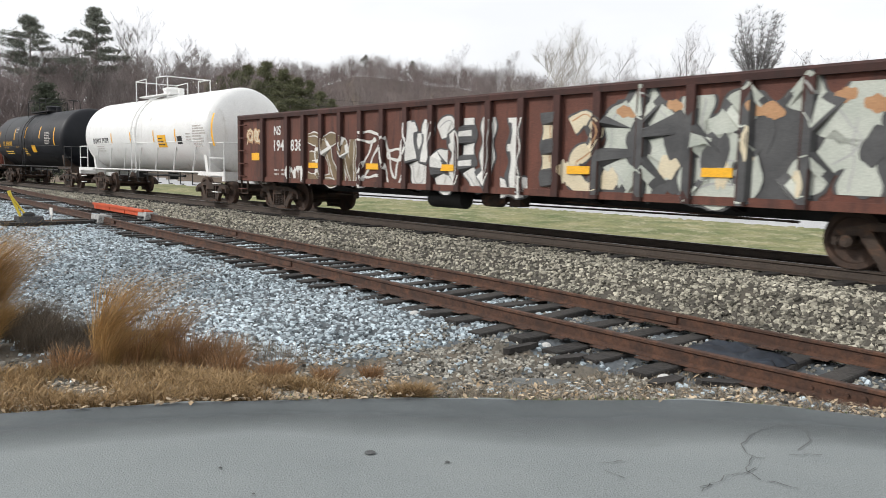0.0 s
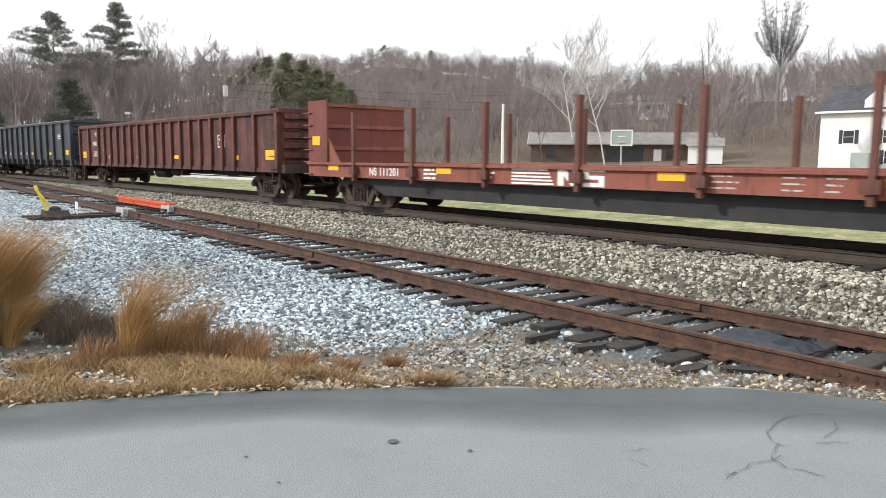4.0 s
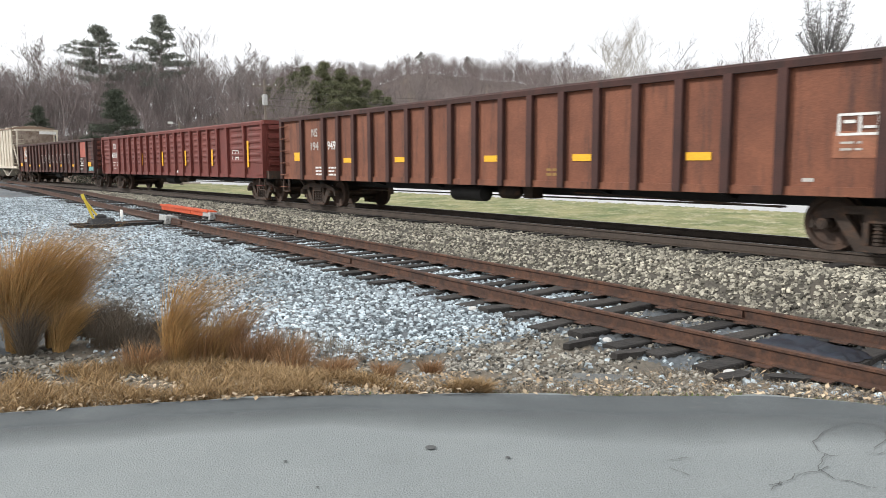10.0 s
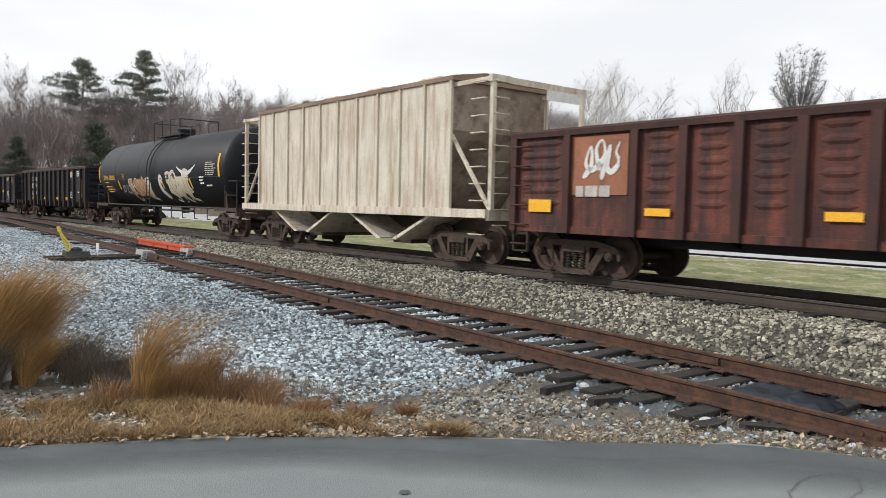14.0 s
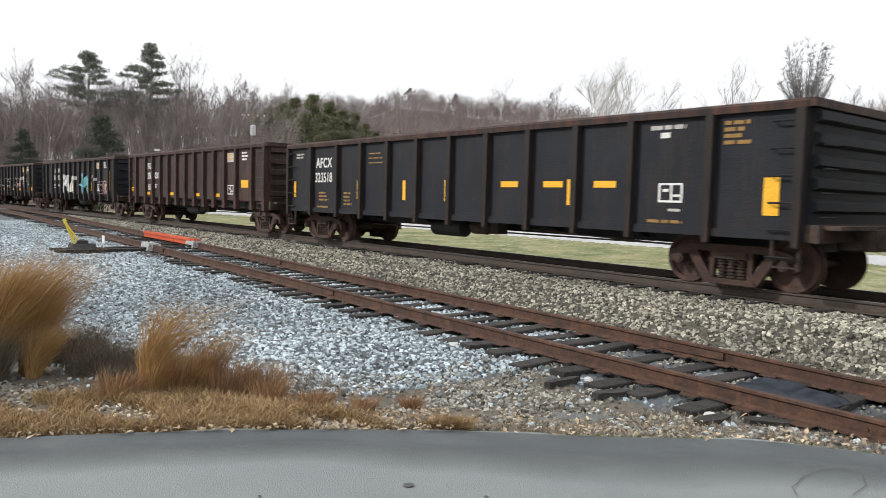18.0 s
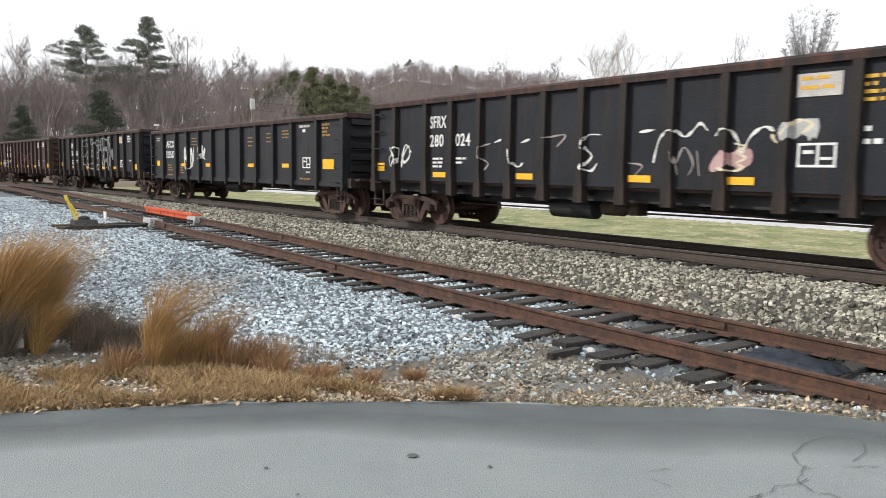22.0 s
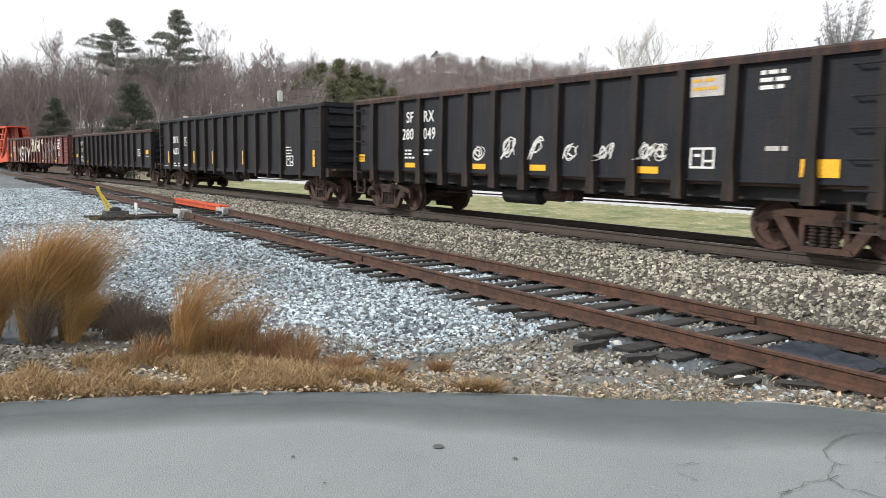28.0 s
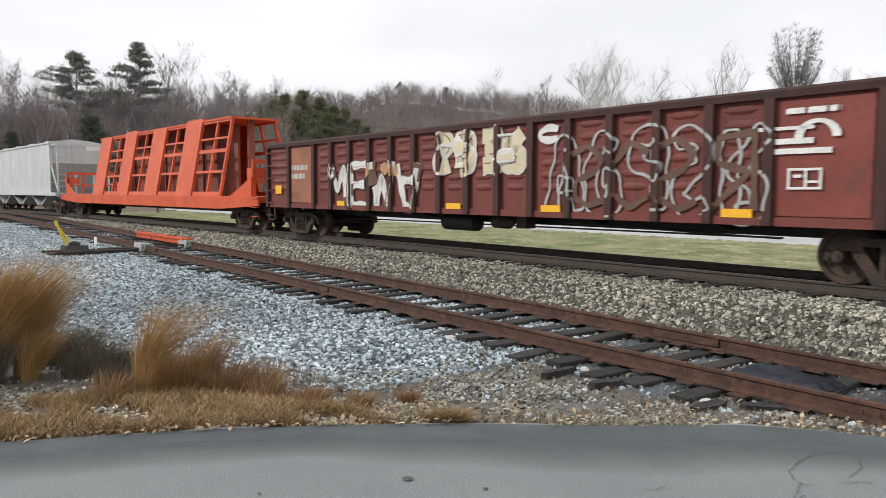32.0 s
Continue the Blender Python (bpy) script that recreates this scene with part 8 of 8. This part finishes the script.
def houses():
    # long brown ranch house
    x, y, z = at(-16.0, 95)
    t = thing("ranch_house", "long low brown house with a pale grey roof", "house", m=pose(x, y, z - 1.0, 0, 0, -16.0 + 4))
    hl = 11.3
    part("wall", Shape().box(-hl + 0.4, hl - 0.4, -3.5, 3.5, 0, 2.75), M["brick_far"], t)
    part("roof", Shape().prism([(-4.3, 2.72), (4.3, 2.72), (4.3, 2.86), (0, 4.35), (-4.3, 2.86)], "x", -hl, hl), M["roof_grey"], t, "pale shingle roof")
    part("gable_board", Shape().prism([(-4.3, 2.7), (4.3, 2.7), (0, 4.4)], "x", -hl - 0.05, -hl - 0.003), M["white"], t)
    for wx in (-8.5, -5.2, 5.6, 8.4):
        window(t, wx, 1.1, 1.2, 1.1, -3.5, "brick_far", False)
    # dark sheet on the solid wall stands in for the carport's shade
    part("carport_opening", Shape().box(-2.0, 2.4, -3.6, -3.503, 0.1, 2.4), M["shutter"], t, "dark sheet painted as the carport's shaded opening")
    part("door", Shape().box(3.6, 4.5, -3.56, -3.503, 0.2, 2.2), M["white"], t)
    # white two-storey house
    x, y, z = at(-33.6, 84)
    t = thing("farm_house", "white two-storey house with dark roof and shutters", "house", m=pose(x, y, z - 0.2, 0, 0, -33.6 - 14))
    part("wall", Shape().box(-5.2, 5.2, -4, 4, 0, 5.4), M["siding"], t)
    part("foundation", Shape().box(-5.15, 5.15, -3.95, 3.95, -0.6, 0.02), M["far_road"], t)
    part("roof", Shape().prism([(-4.5, 5.3), (4.5, 5.3), (4.5, 5.45), (0, 8.2), (-4.5, 5.45)], "x", -5.6, 5.6), M["roof_dark"], t, "dark shingle roof")
    part("dormer", Shape().prism([(-1.4, 5.4), (1.4, 5.4), (1.4, 6.4), (0, 7.7), (-1.4, 6.4)], "y", -4.1, -1.0), M["siding"], t)
    part("eave_board", Shape().box(-5.6, 5.6, -4.55, -4.5, 5.25, 5.45), M["white"], t)
    for wx, wz in ((-2.6, 2.4), (0.8, 2.4), (3.4, 2.4), (1.0, 0.5)):
        window(t, wx, wz, 0.9, 1.2, -4.0)
    part("heat_pump", Shape().box(-1.9, -0.2, -5.4, -4.5, 0.0, 1.5), M["unit"], t, "grey-green outdoor unit")
    # shed and distant white house on the slope
    x, y, z = at(-22.0, 88)
    t = thing("shed", "small pale shed with a grey roof", "shed", m=pose(x, y, z, 0, 0, -22))
    part("wall", Shape().box(-1.8, 1.8, -1.5, 1.5, 0, 2.0), M["siding"], t)
    part("roof", Shape().prism([(-1.8, 1.95), (1.8, 1.95), (0, 2.9)], "x", -2.0, 2.0), M["roof_grey"], t)
    x, y, z = at(-18.3, 150)
    t = thing("hillside_house", "small white house among the trees on the slope", "house", m=pose(x, y, z + 0.4, 0, 0, -18))
    part("wall", Shape().box(-3.0, 3.0, -3, 3, -1, 2.4), M["siding"], t)
    part("roof", Shape().prism([(-3.3, 2.3), (3.3, 2.3), (0, 3.9)], "x", -3.3, 3.3), M["roof_grey"], t)
    window(t, -1.2, 0.9, 1.0, 1.0, -3.0, shutters=False)
    window(t, 1.2, 0.9, 1.0, 1.0, -3.0, shutters=False)
    # basketball hoop
    x, y, z = at(-16.05, 44)
    t = thing("basketball_hoop", "freestanding basketball hoop with a clear backboard", "basketball hoop", m=pose(x, y, z, 0, 0, -16))
    part("post", Shape().tube((0, 0.3, 0), (0, 0.3, 2.6), 0.05, 8).tube((0, 0.3, 2.5), (0, 0.02, 2.9), 0.04, 6), M["far_road"], t)
    fr = Shape()
    for a, b, c, d in ((-0.62, 0.62, 2.42, 2.49), (-0.62, 0.62, 3.27, 3.34), (-0.62, -0.55, 2.49, 3.27), (0.55, 0.62, 2.49, 3.27), (-0.22, 0.22, 2.62, 2.66), (-0.22, 0.22, 2.94, 2.98)):
        fr.box(a, b, -0.03, 0.02, c, d)
    part("backboard_frame", fr, M["white"], t)
    part("backboard", Shape().box(-0.55, 0.55, -0.005, 0.005, 2.49, 3.27), M["unit"], t)
    ring = Shape()
    for i in range(14):
        a, b = i * math.pi / 7, (i + 1) * math.pi / 7
        ring.tube((0.22 * math.cos(a), -0.3 + 0.22 * math.sin(a), 2.55), (0.22 * math.cos(b), -0.3 + 0.22 * math.sin(b), 2.55), 0.012, 5)
    part("rim", ring, M["orange"], t)


M["glass"] = surf("dark_window_glass", (0.02, 0.025, 0.03), (0.03, 0.035, 0.04), 1.0, 0.12, bump=0.0)
M["shutter"] = surf("dark_shutter_and_carport_shade", (0.03, 0.032, 0.034), (0.045, 0.047, 0.05), 3.0, 0.7)
M["brick_far"] = surf("brown_brick", (0.10, 0.07, 0.055), (0.15, 0.105, 0.08), 1.5, 0.9, fine=12.0)
M["roof_grey"] = surf("pale_shingles", (0.20, 0.185, 0.17), (0.27, 0.25, 0.235), 1.0, 0.9, fine=6.0)
M["roof_dark"] = surf("dark_shingles", (0.05, 0.05, 0.06), (0.08, 0.08, 0.09), 1.0, 0.9, fine=6.0)
M["siding"] = surf("white_siding", (0.74, 0.74, 0.72), (0.80, 0.80, 0.78), 0.5, 0.7)
M["unit"] = surf("grey_green_metal", (0.30, 0.34, 0.32), (0.38, 0.42, 0.40), 1.0, 0.6)
houses()
wires()


def trackside():
    # orange hinged cover lying along the far siding rail, with white blocks
    for_u = lambda x: (*xy(x, SIDING_V[1]), float(siding_z(x)))
    x, y, z = for_u(25.3)
    t = thing("rail_cover", "bright orange steel derail cover along the siding rail", "derail", m=pose(x, y, z, 0, 0, 127))
    part("cover", Shape().prism([(-0.14, -0.12), (0.14, -0.12), (0.14, 0.03), (0.08, 0.07), (-0.08, 0.07), (-0.14, 0.03)], "x", -2.5, 2.5), M["orange"], t)
    part("lip", Shape().box(-2.5, 2.5, 0.14, 0.19, 0.02, 0.09), M["orange"], t)
    for i in (-2.2, -0.7, 0.8, 2.2):
        part("strap", Shape().prism([(-0.155, -0.12), (0.155, -0.12), (0.155, 0.04), (0.085, 0.085), (-0.085, 0.085), (-0.155, 0.04)], "x", i - 0.04, i + 0.04), M["orange"], t)
    for u, v in ((22.3, SIDING_V[0]), (22.9, SIDING_V[1])):
        x, y = xy(u, v)
        b = thing("white_block", "white painted block beside the siding rail", "rail block", group="white blocks on the siding", m=pose(x, y, float(siding_z(u)) - 0.02, 0, 0, 127))
        part("body", Shape().prism([(-0.2, -0.16), (0.2, -0.16), (0.17, 0.07), (-0.17, 0.05)], "x", -0.34, 0.34), M["block"], b)
        part("bracket", Shape().box(-0.2, 0.2, -0.26, 0.26, -0.12, -0.06), M["black"], b)
        part("bolt", Shape().lathe([(0.07, 0.03), (0.11, 0.025)], 8, "z", (0.2, 0, 0)), M["black"], b)
    # switch stand with yellow lever on long timbers
    x, y = xy(22.7, 4.75)
    z = float(ground_z(x, y)) + 0.06
    t = thing("switch_stand", "low switch stand with a raised yellow lever", "switch stand", m=pose(x, y, z, 0, 0, -53))
    for i in (-0.35, 0.35):
        part("timber", Shape().box(i - 0.13, i + 0.13, -0.75, 1.6, -0.12, 0.06), M["tie"], t, "black creosoted timber")
    part("base", Shape().prism([(-0.4, 0.06), (0.4, 0.06), (0.25, 0.2), (-0.25, 0.2)], "y", -0.3, 0.3), M["black"], t)
    part("gear_box", Shape().lathe([(0.2, 0.16), (0.28, 0.14), (0.32, 0.06)], 12, "z"), M["black"], t)
    part("lever", Shape().tube((0, -0.2, 0.2), (0.0, -0.42, 0.78), 0.035, 8).tube((0.0, -0.05, 0.2), (0.0, -0.40, 0.74), 0.028, 8), M["safety_yellow"], t, "yellow painted lever")
    part("grip", Shape().tube((0.0, -0.42, 0.76), (0.0, -0.46, 0.9), 0.045, 8), M["safety_yellow"], t)
    part("target", Shape().box(-0.14, 0.14, 0.55, 0.57, 0.22, 0.42).tube((0, 0.56, 0.06), (0, 0.56, 0.3), 0.02, 6), M["white"], t)
    part("connecting_rod", Shape().tube((0, 0.3, 0.05), (0, 1.8, 0.0), 0.03, 6), M["rail_rust"], t)
    # dark tarpaulin heaped between the rails
    x, y = xy(3.62, 7.22)
    s = Shape()
    n, k = 26, 14
    for i in range(n):
        for j in range(k):
            a, b = i / (n - 1), j / (k - 1)
            edge = min(a, 1 - a, b * 0.8, (1 - b) * 0.8)
            h = 0.10 * smooth(0, 0.25, edge) * (0.55 + 0.6 * noise.noise((a * 3, b * 2, 2.0)) + 0.35 * noise.noise((a * 8, b * 5, 5.0))) + 0.035 * smooth(0, 0.1, edge)
            s.v.append(((a - 0.5) * 1.0 + 0.10 * noise.noise((b * 4, 0, 7)), (b - 0.5) * 0.62 + 0.10 * noise.noise((a * 5, 0, 9)), max(float(h), 0.0)))
    s.f = [(i * k + j, (i + 1) * k + j, (i + 1) * k + j + 1, i * k + j + 1) for i in range(n - 1) for j in range(k - 1)]
    tarp = new("tarpaulin", s.mesh("tarpaulin", M["tarp"], True))
    tarp.matrix_basis = pose(x, y, float(siding_z(3.45)) - 0.17, 0, 0, 132)
    tagged(tarp, "crumpled blue-black plastic tarpaulin between the siding rails", "tarpaulin")
    # lumps of old asphalt and broken slabs in the verge
    rnd = random.Random(5)
    me = Shape().prism([(-0.24, -0.04), (0.05, -0.07), (0.24, -0.03), (0.20, 0.05), (-0.1, 0.07), (-0.26, 0.03)], "z", -0.03, 0.03).mesh("slab", M["tie"])
    for x, y in ((1.87, 7.31), (2.51, 6.31), (1.45, 7.75), (3.05, 6.35)):
        t = thing("broken_tie", "split piece of dark weathered tie in the gravel", "debris", group="broken ties by the siding", m=pose(x, y, float(ground_z(x, y)) + 0.03, rnd.uniform(-6, 6), rnd.uniform(-6, 6), rnd.uniform(5, 40)))
        part("piece", me, None, t)
    # flush remains of old asphalt in the verge
    for px, py, a, b in ((1.38, 6.49, 0.27, 0.13), (1.02, 6.28, 0.14, 0.07)):
        sl = Shape()
        ring = [(a * math.cos(w) * (1 + 0.22 * math.sin(3 * w + px)), b * math.sin(w) * (1 + 0.2 * math.cos(2 * w))) for w in (i * math.pi / 9 for i in range(18))]
        sl.v = [(x_, y_, -0.03) for x_, y_ in ring] + [(x_, y_, 0.028) for x_, y_ in ring] + [(0.0, 0.0, 0.036)]
        sl.f = [(i, (i + 1) % 18, 18 + (i + 1) % 18, 18 + i) for i in range(18)] + [(18 + i, 18 + (i + 1) % 18, 36) for i in range(18)]
        ob = new("asphalt_remnant", sl.mesh("asphalt_remnant", M["asphalt_old"]))
        ob.matrix_basis = pose(px, py, float(ground_z(px, py)), 0, 0, -6)
        tagged(ob, "flat grey remnant of old asphalt in the gravel", "asphalt slab", "old asphalt remnants")
    for x, y, w in ((-4.0, 6.15, 0.05), (1.75, 7.9, 0.06), (0.35, 9.55, 0.07), (1.15, 6.3, 0.04), (-0.35, 6.0, 0.04), (2.6, 6.6, 0.07)):
        z = float(ground_z(x, y))
        st = Shape().lathe([(0.0, w * 0.8), (w * 0.35, w), (w * 0.7, w * 0.55)], 7, "z")
        ob = new("pale_rock", st.mesh("pale_rock", M["stone_pale"]))
        ob.matrix_basis = pose(x, y, z, 8, -6, rnd.uniform(0, 90))
        tagged(ob, "pale whitish rock lying in the gravel", "rock", "pale rocks")


M["asphalt_old"] = surf("old_asphalt", (0.115, 0.122, 0.120), (0.16, 0.168, 0.163), 3.0, 0.9, bump=0.5, fine=60.0)
M["block"] = surf("dirty_white_paint", (0.36, 0.36, 0.35), (0.52, 0.52, 0.50), 6.0, 0.8, dirt=(0.16, 0.15, 0.14), dirt_amount=0.4)
M["stone_pale"] = surf("pale_stone", (0.48, 0.47, 0.45), (0.60, 0.59, 0.56), 12.0, 0.9)
M["tarp"] = surf("blue_black_plastic", (0.006, 0.010, 0.018), (0.014, 0.022, 0.036), 3.0, 0.5, bump=0.4, fine=12.0)
trackside()

motions()
